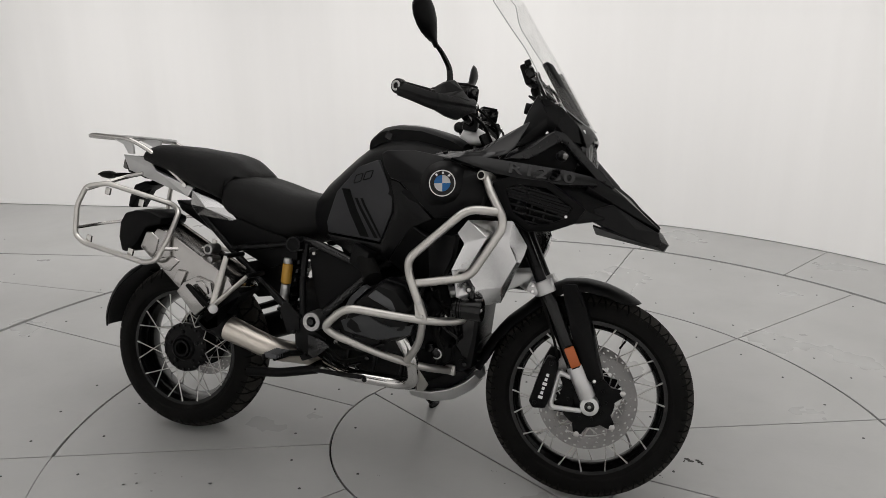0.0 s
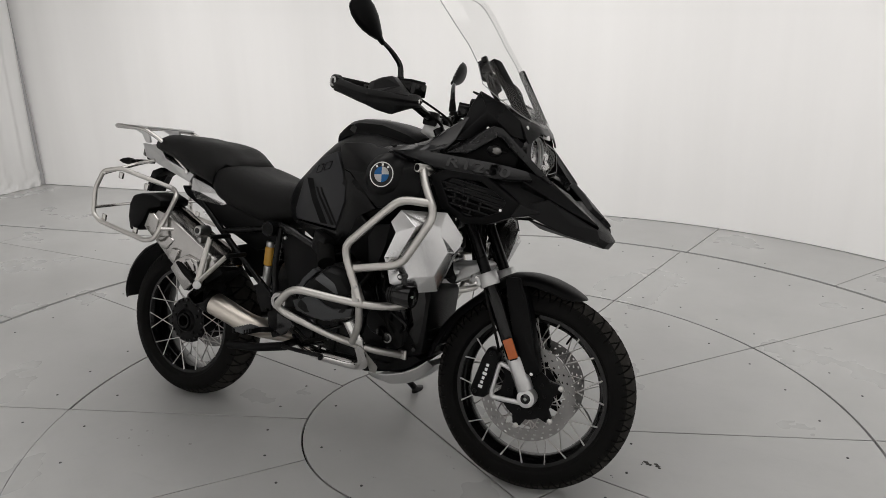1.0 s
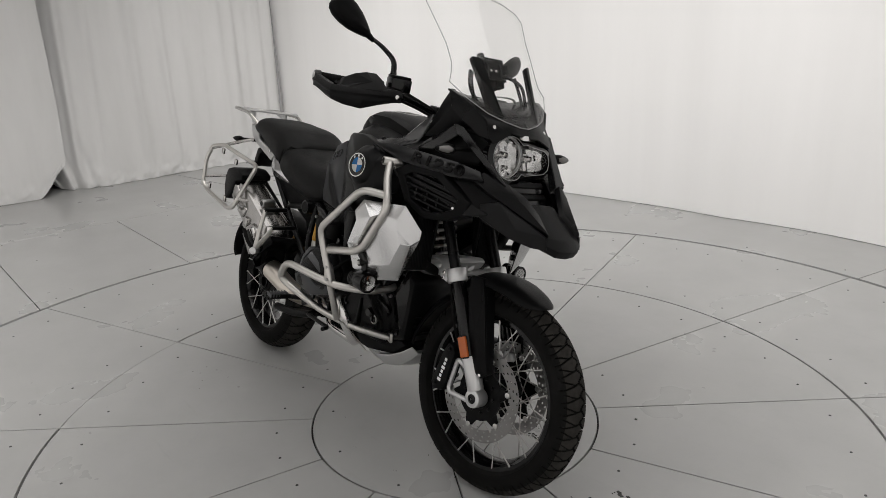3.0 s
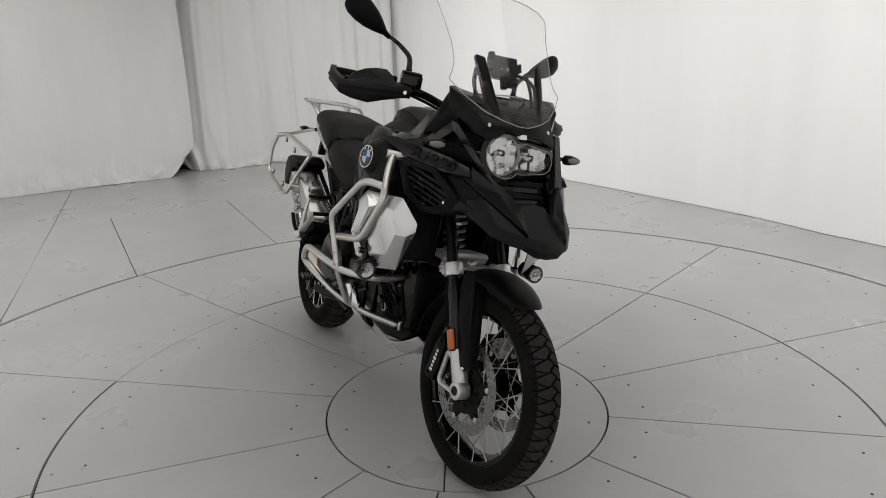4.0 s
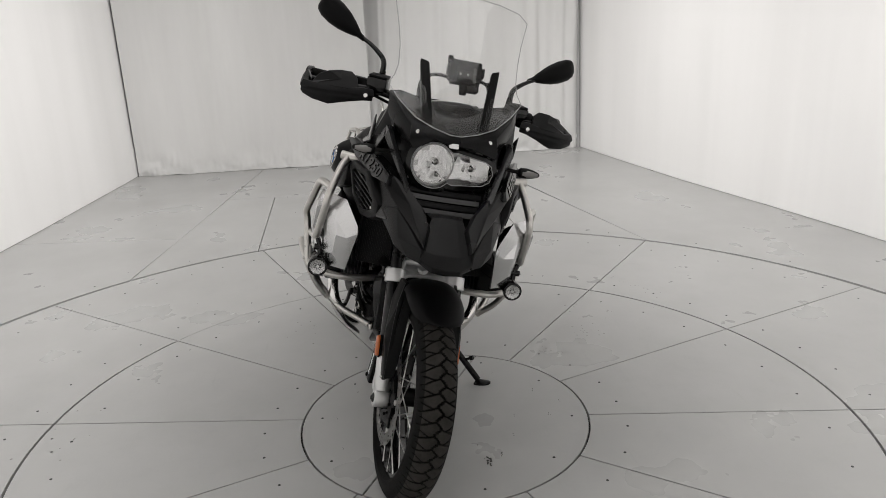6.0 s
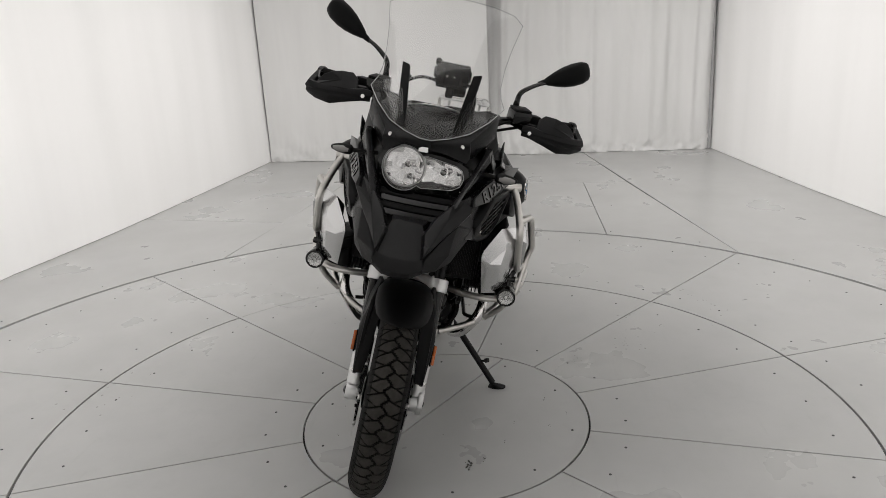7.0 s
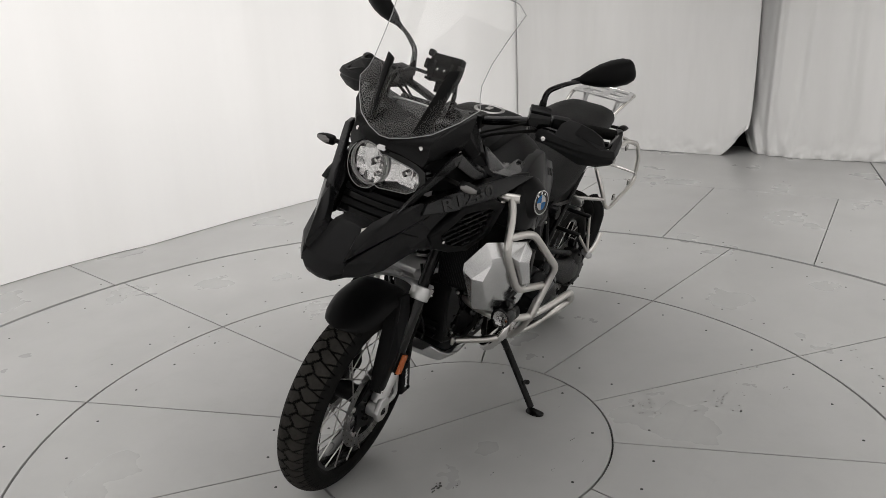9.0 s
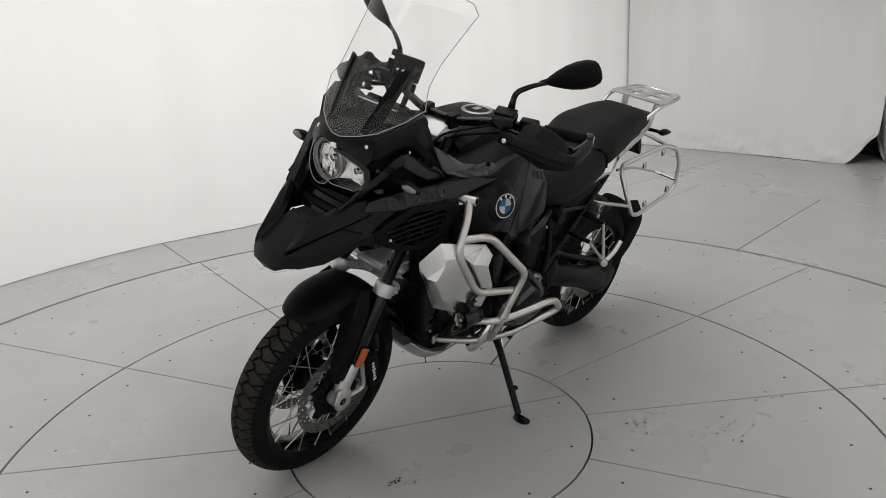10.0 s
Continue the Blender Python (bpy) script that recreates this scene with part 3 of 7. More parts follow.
def wheel(name, at, R, width, h, rim_r, rim_w, pitches, steer, label, n_spokes=40, hub_w=0.06):
    base = new(name)
    base.parent = bike
    tagged(base, label)
    me, worn = tyre_mesh(at, R, width, h, pitches, rim_r, rim_w)
    if steer:
        me.transform(STEER)
    finish(me, rubber, 40)
    me.materials.append(tread_mat)
    me.polygons.foreach_set("material_index", worn)
    ty = new("tyre", me)
    ty.parent = base
    w = rim_w / 2
    rim = [(rim_r + 0.012, w), (rim_r + 0.012, w - 0.006), (rim_r - 0.004, w - 0.010), (rim_r - 0.020, w * 0.45), (rim_r - 0.022, 0), (rim_r - 0.020, -w * 0.45), (rim_r - 0.004, -w + 0.010), (rim_r + 0.012, -w + 0.006), (rim_r + 0.012, -w),
           (rim_r - 0.008, -w), (rim_r - 0.012, -w + 0.008), (rim_r - 0.024, -w * 0.5), (rim_r - 0.028, 0), (rim_r - 0.024, w * 0.5), (rim_r - 0.012, w - 0.008), (rim_r - 0.008, w)]
    part("rim", revolve(rim, at, 96), gloss, base, "black spoked rim", steer=steer)
    hub = [(0.022, hub_w + 0.012), (0.058, hub_w + 0.008), (0.068, hub_w), (0.068, hub_w - 0.008), (0.034, hub_w - 0.02), (0.030, 0), (0.034, -hub_w + 0.02), (0.068, -hub_w + 0.008), (0.068, -hub_w), (0.058, -hub_w - 0.008), (0.022, -hub_w - 0.012)]
    part("hub", revolve(hub, at, 40), engine, base, steer=steer)
    for k in range(n_spokes):
        s = 1 if k % 2 else -1
        t = 2 * math.pi * k / n_spokes
        lean_a = 0.42 if (k // 2) % 2 else -0.42
        p = (at[0] + 0.064 * math.cos(t - lean_a * 2.9), at[1] + s * (hub_w - 0.004), at[2] + 0.064 * math.sin(t - lean_a * 2.9))
        q = (at[0] + (rim_r - 0.006) * math.cos(t), at[1] + s * (w - 0.001), at[2] + (rim_r - 0.006) * math.sin(t))
        bm = rod(p, q, 0.0021, seg=6)
        d = (Vector(p) - Vector(q)).normalized()
        rod(q, Vector(q) + d * 0.014, 0.0032, 0.0027, seg=6, bm=bm)
        part("spoke", bm, spoke_mat, base, steer=steer)
    rod_v = rod((at[0] + (rim_r - 0.03) * 0.5, at[1], at[2] + (rim_r - 0.03) * 0.866), (at[0] + (rim_r - 0.062) * 0.5, at[1] + 0.012, at[2] + (rim_r - 0.062) * 0.866), 0.0035, seg=8)
    part("valve", rod_v, engine, base, steer=steer)
    return base


FA = (1.506, 0.0, 0.331)
RA = (-0.012, 0.0, 0.320)
fw = wheel("front_wheel", FA, 0.338, 0.124, 0.070, 0.250, 0.092, 52, True, "front wheel with block-tread tyre and crossed steel spokes")
rw = wheel("rear_wheel", RA, 0.320, 0.172, 0.078, 0.217, 0.130, 36, False, "wider rear wheel with block-tread tyre and crossed steel spokes", hub_w=0.055)


def brake_disc(at, r_in, r_out, name, parent, steer, arms):
    """A drilled disc with rows of real holes, on a black carrier."""
    bm = bmesh.new()
    nr, na, th = 9, 240, 0.0045
    vs = [[bm.verts.new((at[0] + (r_in + (r_out - r_in) * i / nr) * math.cos(2 * math.pi * (j + 0.25 * i) / na), at[1], at[2] + (r_in + (r_out - r_in) * i / nr) * math.sin(2 * math.pi * (j + 0.25 * i) / na))) for j in range(na)] for i in range(nr + 1)]
    for i in range(nr):
        for j in range(na):
            hole = (i in (1, 4, 7)) and ((j + {1: 0, 4: 3, 7: 6}[i]) % 8 in (0, 1)) or (i == 0 and j % 40 in (0, 1, 2, 3))
            if not hole:
                bm.faces.new((vs[i][j], vs[i + 1][j], vs[i + 1][(j + 1) % na], vs[i][(j + 1) % na]))
    bmesh.ops.solidify(bm, geom=bm.faces, thickness=th)
    d = part(name, bm, disc_steel, parent, "drilled steel brake disc", sharp=30, steer=steer)
    car = revolve([(0.046, -0.004), (r_in - 0.030, -0.004), (r_in - 0.030, 0.004), (0.046, 0.004)], at, 48)
    for k in range(arms):
        t = 2 * math.pi * k / arms + 0.3
        c, s_ = math.cos(t), math.sin(t)
        part("bobbin", rod((at[0] + (r_in - 0.002) * c, at[1] - 0.005, at[2] + (r_in - 0.002) * s_), (at[0] + (r_in - 0.002) * c, at[1] + 0.005, at[2] + (r_in - 0.002) * s_), 0.0090, seg=14, bev=0.001), spoke_mat, d, steer=steer)
    part("disc_carrier", car, plastic, d, "black disc carrier", steer=steer)
    outl = [(r_in - 0.033, -0.30), (r_in - 0.033, 0.30), (r_in - 0.006, 0.12), (r_in - 0.002, 0.0), (r_in - 0.006, -0.12)]
    for k in range(arms):
        t = 2 * math.pi * k / arms + 0.3
        part("carrier_arm", prism([(at[0] + r * math.cos(t + a), at[2] + r * math.sin(t + a)) for r, a in outl], at[1] - 0.0035, at[1] + 0.0035, 0.001), plastic, d, steer=steer)
    for k in range(10):
        t = 2 * math.pi * k / 10
        bolt("bolt", (at[0] + 0.060 * math.cos(t), at[1] + (0.006 if at[1] > 0 else -0.006), at[2] + 0.060 * math.sin(t)), (0, 1 if at[1] > 0 else -1, 0), 0.005, engine, d, steer)
    return d


for s in SIDES:
    brake_disc((FA[0], s * 0.078, FA[2]), 0.117, 0.158, "brake_disc", fw, True, 6)
brake_disc((RA[0], 0.085, RA[2]), 0.098, 0.138, "brake_disc", rw, False, 5)
# the open right face of the rear hub
cap = revolve([(0.030, -0.066), (0.040, -0.078), (0.046, -0.074), (0.050, -0.066), (0.080, -0.062), (0.094, -0.056), (0.096, -0.044), (0.030, -0.020)], RA, 48)
part("hub_face", cap, engine, rw, "black hub face with ringed bolts")
part("hub_ring", revolve([(0.024, -0.080), (0.031, -0.080), (0.031, -0.040), (0.024, -0.040)], RA, 32), engine, rw)
for k in range(5):
    t = 2 * math.pi * k / 5 + 0.4
    bolt("bolt", (RA[0] + 0.062 * math.cos(t), -0.066, RA[2] + 0.062 * math.sin(t)), (0, -1, 0), 0.009, engine, rw)
for k in range(20):
    t = 2 * math.pi * k / 20
    bolt("bolt", (RA[0] + 0.085 * math.cos(t), -0.0615, RA[2] + 0.085 * math.sin(t)), (0, -1, 0), 0.005, gloss, rw)

# ---- fork and front brake
fork = new("fork")
fork.parent = bike
tagged(fork, "telescopic fork with black tubes and silver lower legs")


def fork_at(z):
    return 1.345 + (0.685 - z) * 0.478


for s in SIDES:
    y = 0.104 * s
    part("upper_tube", rod((fork_at(1.16), y, 1.16), (fork_at(0.60), y, 0.60), 0.0185, seg=20), satin, fork, steer=True)
    part("slider_sleeve", rod((fork_at(0.70), y, 0.70), (fork_at(0.42), y, 0.42), 0.0255, seg=20, bev=0.003), gloss, fork, "black slider tube", steer=True)
    bm = rod((fork_at(0.445), y, 0.445), (fork_at(0.345), y, 0.345), 0.028, 0.027, seg=20, bev=0.003)
    join(bm, rod((fork_at(0.33), y - 0.024, 0.323), (fork_at(0.33), y + 0.024, 0.323), 0.030, seg=24, bev=0.004))
    tube([(1.452, y, 0.405), (1.412, y, 0.420), (1.392, y, 0.318), (1.400, y, 0.303), (1.490, y, 0.302)], 0.0085, 0.012, 10, bm=bm)
    part("lower_leg", bm, alloy, fork, "cast silver lower leg with axle clamp", steer=True)
    if s > 0:
        part("axle_clamp", prism([(1.478, 0.296), (1.474, 0.345), (1.496, 0.378), (1.532, 0.368), (1.548, 0.326), (1.534, 0.290), (1.504, 0.282)], 0.112, 0.131, 0.004), alloy, fork, "angular cast axle clamp", steer=True)
    # gloss black ring, coloured as the shaded hole of the axle clamp
    part("axle_bore_shade", revolve([(0.006, s * 0.136), (0.014, s * 0.131), (0.016, s * 0.129), (0.016, s * 0.10), (0.006, s * 0.10)], (fork_at(0.33), 0, 0.323), 20), gloss, fork, steer=True)
    part("reflector", block((fork_at(0.476) + 0.006, 0.136 * s, 0.476), (0.032, 0.010, 0.066), (0, -25.5, 0), 0.003), amber, fork, "amber rectangular side reflector", steer=True)
    part("reflector_bracket", block((fork_at(0.476) + 0.004, 0.127 * s, 0.474), (0.026, 0.012, 0.074), (0, -25.5, 0), 0.002), plastic, fork, steer=True)
    # lower fork bridge clamps
    cl = rod((fork_at(0.705), y, 0.705), (fork_at(0.665), y, 0.665), 0.0335, seg=28, bev=0.003)
    block((fork_at(0.685) - 0.032, y * 1.0, 0.680), (0.040, 0.050, 0.032), (0, 25, 0), 0.004, bm=cl)
    part("clamp", cl, alloy, fork, "silver fork clamp", steer=True)
    for dz in (-0.009, 0.009):
        bolt("bolt", (fork_at(0.685) - 0.034, y + s * 0.026, 0.680 + dz), (0, s, 0), 0.006, chrome, fork, True)
    # blade guard ahead of the leg
    blade = slab(m3([(1.400, 0.096, 0.700), (1.446, 0.086, 0.700), (1.478, 0.104, 0.645), (1.498, 0.110, 0.579), (1.526, 0.114, 0.471), (1.549, 0.116, 0.410), (1.526, 0.118, 0.393), (1.500, 0.119, 0.404), (1.472, 0.120, 0.457), (1.446, 0.120, 0.532), (1.414, 0.114, 0.643)], s), (0, -0.012 * s, 0), (1.476, 0.128 * s, 0.545), 0.003)
    lg = part("leg_guard", blade, plastic, fork, "black blade-shaped fork guard", steer=True)
    part("guard_front", slab(m3([(1.446, 0.088, 0.700), (1.479, 0.106, 0.645), (1.499, 0.112, 0.579), (1.527, 0.115, 0.471), (1.550, 0.117, 0.410), (1.553, 0.088, 0.414), (1.533, 0.076, 0.471), (1.506, 0.070, 0.579), (1.486, 0.064, 0.645), (1.452, 0.060, 0.700)], s), (-0.010, 0, -0.004), None, 0.003), plastic, lg, steer=True)
    bolt("bolt", (1.524, 0.120 * s, 0.404), (0, s, 0), 0.006, chrome, fork, True)
    # four-piston caliper behind the leg
    cal = new("brake_caliper")
    cal.parent = fork
    body = prism([(1.323, 0.318), (1.337, 0.297), (1.378, 0.300), (1.392, 0.345), (1.410, 0.440), (1.402, 0.458), (1.374, 0.468), (1.355, 0.428)], s * 0.070, s * 0.124, 0.007)
    part("caliper_body", body, plastic, cal, "black monobloc caliper", steer=True)
    for k in range(6):
        part("lettering_bar", block((1.360 + 0.0036 * k, 0.1245 * s, 0.336 + 0.0145 * k), (0.009 if k % 3 else 0.014, 0.002, 0.0095), (0, 13, 0), 0.0), white, cal, "pale lettering drawn as plain bars", steer=True)
    for p in ((1.342, 0.318), (1.386, 0.448)):
        bolt("bolt", (p[0], 0.126 * s, p[1]), (0, s, 0), 0.007, engine, cal, True)
    part("brake_hose", tube([(1.405, 0.10 * s, 0.455), (1.392, 0.125 * s, 0.52), (1.362, 0.128 * s, 0.60), (1.335, 0.115 * s, 0.665), (1.30, 0.07 * s, 0.76)], 0.0045, 0.05, 8), rubber, fork, steer=True)

bridge = tube([(fork_at(0.68) - 0.025, -0.10, 0.676), (fork_at(0.68) - 0.075, -0.04, 0.680), (fork_at(0.68) - 0.075, 0.04, 0.680), (fork_at(0.68) - 0.025, 0.10, 0.676)], 0.020, 0.04, 12, flat=0.65)
part("fork_bridge", bridge, alloy, fork, "silver cast fork bridge", steer=True)
arm = tube([(1.30, 0.0, 0.708), (1.18, 0.070, 0.688), (1.05, 0.130, 0.65)], (0.022, 0.026), 0.05, 10, flat=0.9)
join(arm, tube([(1.30, 0.0, 0.708), (1.18, -0.070, 0.688), (1.05, -0.130, 0.65)], (0.022, 0.026), 0.05, 10, flat=0.9))
prism([(1.120, 0.640), (1.205, 0.650), (1.300, 0.696), (1.318, 0.722), (1.300, 0.733), (1.165, 0.716), (1.120, 0.704)], -0.064, 0.064, 0.007, bm=arm)
part("leading_arm", arm, alloy, bike, "silver leading A-arm of the front suspension")


def spring(p0, p1, r, wire, turns, name, mat, parent):
    p0, p1 = Vector(p0), Vector(p1)
    d = (p1 - p0)
    q = d.to_track_quat("Z", "Y")
    n = int(turns * 16)
    pts = [p0 + q @ Vector((r * math.cos(i / 16 * 2 * math.pi), r * math.sin(i / 16 * 2 * math.pi), d.length * i / n)) for i in range(n + 1)]
    return part(name, tube(pts, wire, 0.0, 6), mat, parent)


fs = new("front_shock")
fs.parent = bike
part("damper", rod((1.172, 0, 0.70), (1.125, 0, 1.00), 0.022, seg=14), gloss, fs)
spring((1.168, 0, 0.72), (1.130, 0, 0.965), 0.037, 0.0068, 9, "coil_spring", spoke_mat, fs)


def arc_fender(at, specs, half, droop, thick, bev=0.003):
    """A mudguard: (angle, radius, half-width factor) rows about an axle, with sides that curl down."""
    rows = []
    for ang, r, wf in specs:
        row = []
        for k in range(-6, 7):
            v = k / 6
            rr = r - droop * min(1.0, wf * 1.1) ** 1.5 * abs(v) ** 2.6
            row.append((at[0] + rr * math.cos(radians(ang)), at[1] + half * wf * math.sin(v * 1.35) / math.sin(1.35), at[2] + rr * math.sin(radians(ang))))
        rows.append(row)
    return shell(rows, thick, bev, 1, 0.3)


ff = arc_fender(FA, [(64.8, 0.353, 0.10), (66.3, 0.356, 0.40), (69, 0.359, 0.66), (75, 0.366, 0.88), (84, 0.376, 1.0), (94, 0.386, 1.0), (104, 0.392, 0.98), (114, 0.380, 0.92), (127, 0.362, 0.85), (140, 0.366, 0.85), (152, 0.371, 0.85), (164, 0.378, 0.85), (171, 0.382, 0.70)], 0.092, 0.036, 0.005)
part("front_mudguard", ff, plastic, bike, "matt black front mudguard", steer=True)

# ---- beak, nose and headlight
beak = new("beak")
beak.parent = bike
tagged(beak, "matt black beak with two side blades")
half_rows = [
    [(1.500, 0.060, 0.958), (1.500, 0.030, 0.958), (1.500, 0.0, 0.958)],
    [(1.598, 0.048, 0.960), (1.603, 0.026, 0.966), (1.603, 0.0, 0.966)],
    [(1.622, 0.058, 0.936), (1.632, 0.030, 0.936), (1.634, 0.0, 0.936)],
    [(1.686, 0.070, 0.886), (1.698, 0.036, 0.880), (1.702, 0.0, 0.880)],
    [(1.700, 0.076, 0.862), (1.722, 0.042, 0.848), (1.725, 0.0, 0.846)],
    [(1.690, 0.078, 0.846), (1.708, 0.042, 0.828), (1.712, 0.0, 0.824)],
    [(1.520, 0.080, 0.872), (1.500, 0.040, 0.866), (1.500, 0.0, 0.864)],
]
bm = loft([r + [(x, -y, z) for x, y, z in reversed(r[:-1])] for r in half_rows], closed=False)
bmesh.ops.recalc_face_normals(bm, faces=bm.faces)
bmesh.ops.solidify(bm, geom=bm.faces, thickness=0.005)
part("beak_scoop", bevel(bm, 0.003, 2, 14), beak_mat, beak, "grained black centre plate and lip of the beak", sharp=20)
for s in SIDES:
    b = slab(m3([(1.698, 0.071, 0.894), (1.634, 0.060, 0.948), (1.598, 0.080, 0.986), (1.548, 0.118, 1.022), (1.488, 0.166, 1.048), (1.482, 0.194, 1.016), (1.556, 0.152, 0.972), (1.624, 0.109, 0.932)], s), (-0.012, -0.012 * s, -0.014), (1.588, 0.116 * s, 0.988), 0.003)
    part("beak_blade", b, satin, beak, "black pointed side blade of the beak", sharp=16)
    b = slab(m3([(1.694, 0.076, 0.886), (1.620, 0.110, 0.928), (1.556, 0.148, 0.966), (1.505, 0.180, 0.950), (1.508, 0.182, 0.912), (1.556, 0.164, 0.890), (1.610, 0.146, 0.866), (1.668, 0.108, 0.850), (1.702, 0.074, 0.848)], s), (-0.022, -0.016 * s, 0.004), (1.626, 0.138 * s, 0.897), 0.003)
    part("beak_wing", b, beak_mat, beak, "black lower wing of the beak", sharp=16)
    b = slab(m3([(1.690, 0.070, 0.848), (1.656, 0.106, 0.852), (1.600, 0.140, 0.868), (1.500, 0.160, 0.898), (1.500, 0.060, 0.870)], s), (0, 0, 0.006), None, 0.0)
    part("beak_floor", b, plastic, beak)
    # side shroud carrying the model number
    sh = slab(m3([(1.050, 0.282, 1.080), (1.130, 0.266, 1.084), (1.300, 0.220, 1.072), (1.440, 0.180, 1.050), (1.500, 0.148, 1.030), (1.546, 0.146, 0.968), (1.536, 0.174, 0.920), (1.460, 0.198, 0.905), (1.300, 0.245, 0.960), (1.180, 0.282, 0.990), (1.120, 0.300, 1.010)], s), (-0.01, -0.035 * s, -0.005), (1.330, 0.236 * s, 1.010), 0.004)
    shroud = part("side_shroud", sh, satin, bike, "satin black side shroud", sharp=14)
    bc, be = Vector((1.345, 0.232, 1.046)), Vector((0.26, -0.075, -0.032)).normalized()
    bn = be.cross(Vector((0, -0.42, 0.90))).normalized()
    bn = bn if bn.y > 0 else -bn
    bv = bn.cross(be)
    bv = bv if bv.z > 0 else -bv
    bpts = [bc + be * p + bv * q for p, q in ((-0.275, 0.004), (-0.200, 0.024), (0.060, 0.028), (0.150, 0.021), (0.172, -0.004), (0.060, -0.023), (-0.130, -0.023))]
    part("shroud_band", slab(m3(bpts, s), Vector((-bn.x, -bn.y * s, -bn.z)) * 0.020, None, 0.002), band_mat, shroud, "dark grey painted band behind the model number")
    BAND = (bc, be, bv, bn)
    # vent panel with slats in a recess
    vp = [(1.212, 0.292, 1.014), (1.259, 0.282, 1.035), (1.373, 0.240, 1.026), (1.459, 0.212, 0.966), (1.479, 0.200, 0.949), (1.453, 0.198, 0.905), (1.381, 0.215, 0.876), (1.316, 0.240, 0.872), (1.248, 0.270, 0.918)]
    ctr = Vector((1.345, 0.246, 0.955))
    inner = [ctr + (Vector(p) - ctr) * 0.72 + Vector((0, 0.004, 0)) for p in vp]
    bm = bmesh.new()
    o = [bm.verts.new((p[0], p[1] * s, p[2])) for p in vp]
    i_ = [bm.verts.new((p[0], p[1] * s, p[2])) for p in inner]
    d_ = [bm.verts.new((p[0], (p[1] - 0.034) * s, p[2])) for p in inner]
    k = len(vp)
    b_ = [bm.verts.new((p[0], (p[1] - 0.05) * s, p[2])) for p in vp]
    for q in range(k):
        w = (q + 1) % k
        for A, B in ((o, i_), (i_, d_), (b_, o)):
            bm.faces.new((A[q], A[w], B[w], B[q]))
    bm.faces.new(d_)
    bm.faces.new(b_)
    bmesh.ops.recalc_face_normals(bm, faces=bm.faces)
    vent = part("vent_panel", bevel(bm, 0.003), plastic, bike, "black side air vent with slats")
    gu = (Vector(vp[4]) - Vector(vp[0])).normalized()
    gn = gu.cross(Vector(vp[1]) - Vector(vp[7])).normalized()
    gn = gn if gn.y > 0 else -gn
    gv = gn.cross(gu)
    gv = gv if gv.z > 0 else -gv
    flat = [((Vector(p) - ctr).dot(gu), (Vector(p) - ctr).dot(gv)) for p in inner]

    def span(v):
        """Where the opening starts and ends at the height v."""
        hits = []
        for (a0, b0), (a1, b1) in zip(flat, flat[1:] + flat[:1]):
            if (b0 - v) * (b1 - v) < 0:
                hits.append(a0 + (a1 - a0) * (v - b0) / (b1 - b0))
        return (min(hits), max(hits)) if len(hits) > 1 else None

    turn = Matrix((Vector((gu.x, gu.y * s, gu.z)), Vector((gn.x, gn.y * s, gn.z)), Vector((gv.x, gv.y * s, gv.z)))).transposed().to_4x4()
    step_v = 0.019
    for q in range(-3, 4):
        got = span(q * step_v)
        if not got:
            continue
        c = ctr + gu * (got[0] + got[1]) / 2 + gv * q * step_v - gn * 0.010
        sl = block((0, 0, 0), (got[1] - got[0], 0.014, 0.0075), bev=0.002)
        turn.translation = (c.x, c.y * s, c.z)
        sl.transform(turn)
        part("slat", sl, satin, vent)
        up_ = span((q + 1) * step_v)
        if not up_ or (s < 0 and q > -1):
            continue
        u0 = max(got[0], up_[0]) + 0.010 + (0.014 if q % 2 else 0)
        while u0 < min(got[1], up_[1]) - 0.008:
            c = ctr + gu * u0 + gv * (q + 0.5) * step_v - gn * 0.012
            tie = block((0, 0, 0), (0.0065, 0.009, step_v), bev=0.0)
            turn.translation = (c.x, c.y * s, c.z)
            tie.transform(turn)
            part("tie", tie, satin, vent)
            u0 += 0.042
    bolt("bolt", (1.424, 0.214 * s, 0.924), (0.3, s, 0), 0.005, chrome, vent)
    # upper frame arm beside the headlight
    brace = part("nose_brace", slab(m3([(1.370, 0.204, 1.180), (1.405, 0.199, 1.172), (1.556, 0.132, 1.018), (1.540, 0.116, 0.994), (1.402, 0.203, 1.142), (1.374, 0.207, 1.150)], s), (-0.016, -0.016 * s, 0), None, 0.004), brace_mat, bike, "black brace beside the headlight")
    part("brace_leg", slab(m3([(1.372, 0.203, 1.178), (1.306, 0.206, 1.146), (1.240, 0.212, 1.110), (1.222, 0.224, 1.084), (1.300, 0.220, 1.088), (1.332, 0.218, 1.106), (1.392, 0.208, 1.144)], s), (-0.004, -0.024 * s, 0), (1.312, 0.222 * s, 1.126), 0.004), brace_mat, brace, sharp=14)
    part("inner_cowl", slab(m3([(1.190, 0.200, 1.066), (1.232, 0.200, 1.120), (1.300, 0.188, 1.176), (1.372, 0.172, 1.190), (1.450, 0.128, 1.130), (1.430, 0.140, 1.060), (1.300, 0.190, 1.050)], s), (0, -0.008 * s, 0), None, 0.002), plastic, bike, "black inner cowl panel")
    # cowl cheek under the screen
    ck = [(1.262, 0.234, 1.128), (1.290, 0.200, 1.236), (1.312, 0.186, 1.284), (1.322, 0.206, 1.282), (1.388, 0.178, 1.248), (1.436, 0.132, 1.195), (1.462, 0.115, 1.140), (1.420, 0.150, 1.150), (1.345, 0.180, 1.168), (1.300, 0.208, 1.134)]
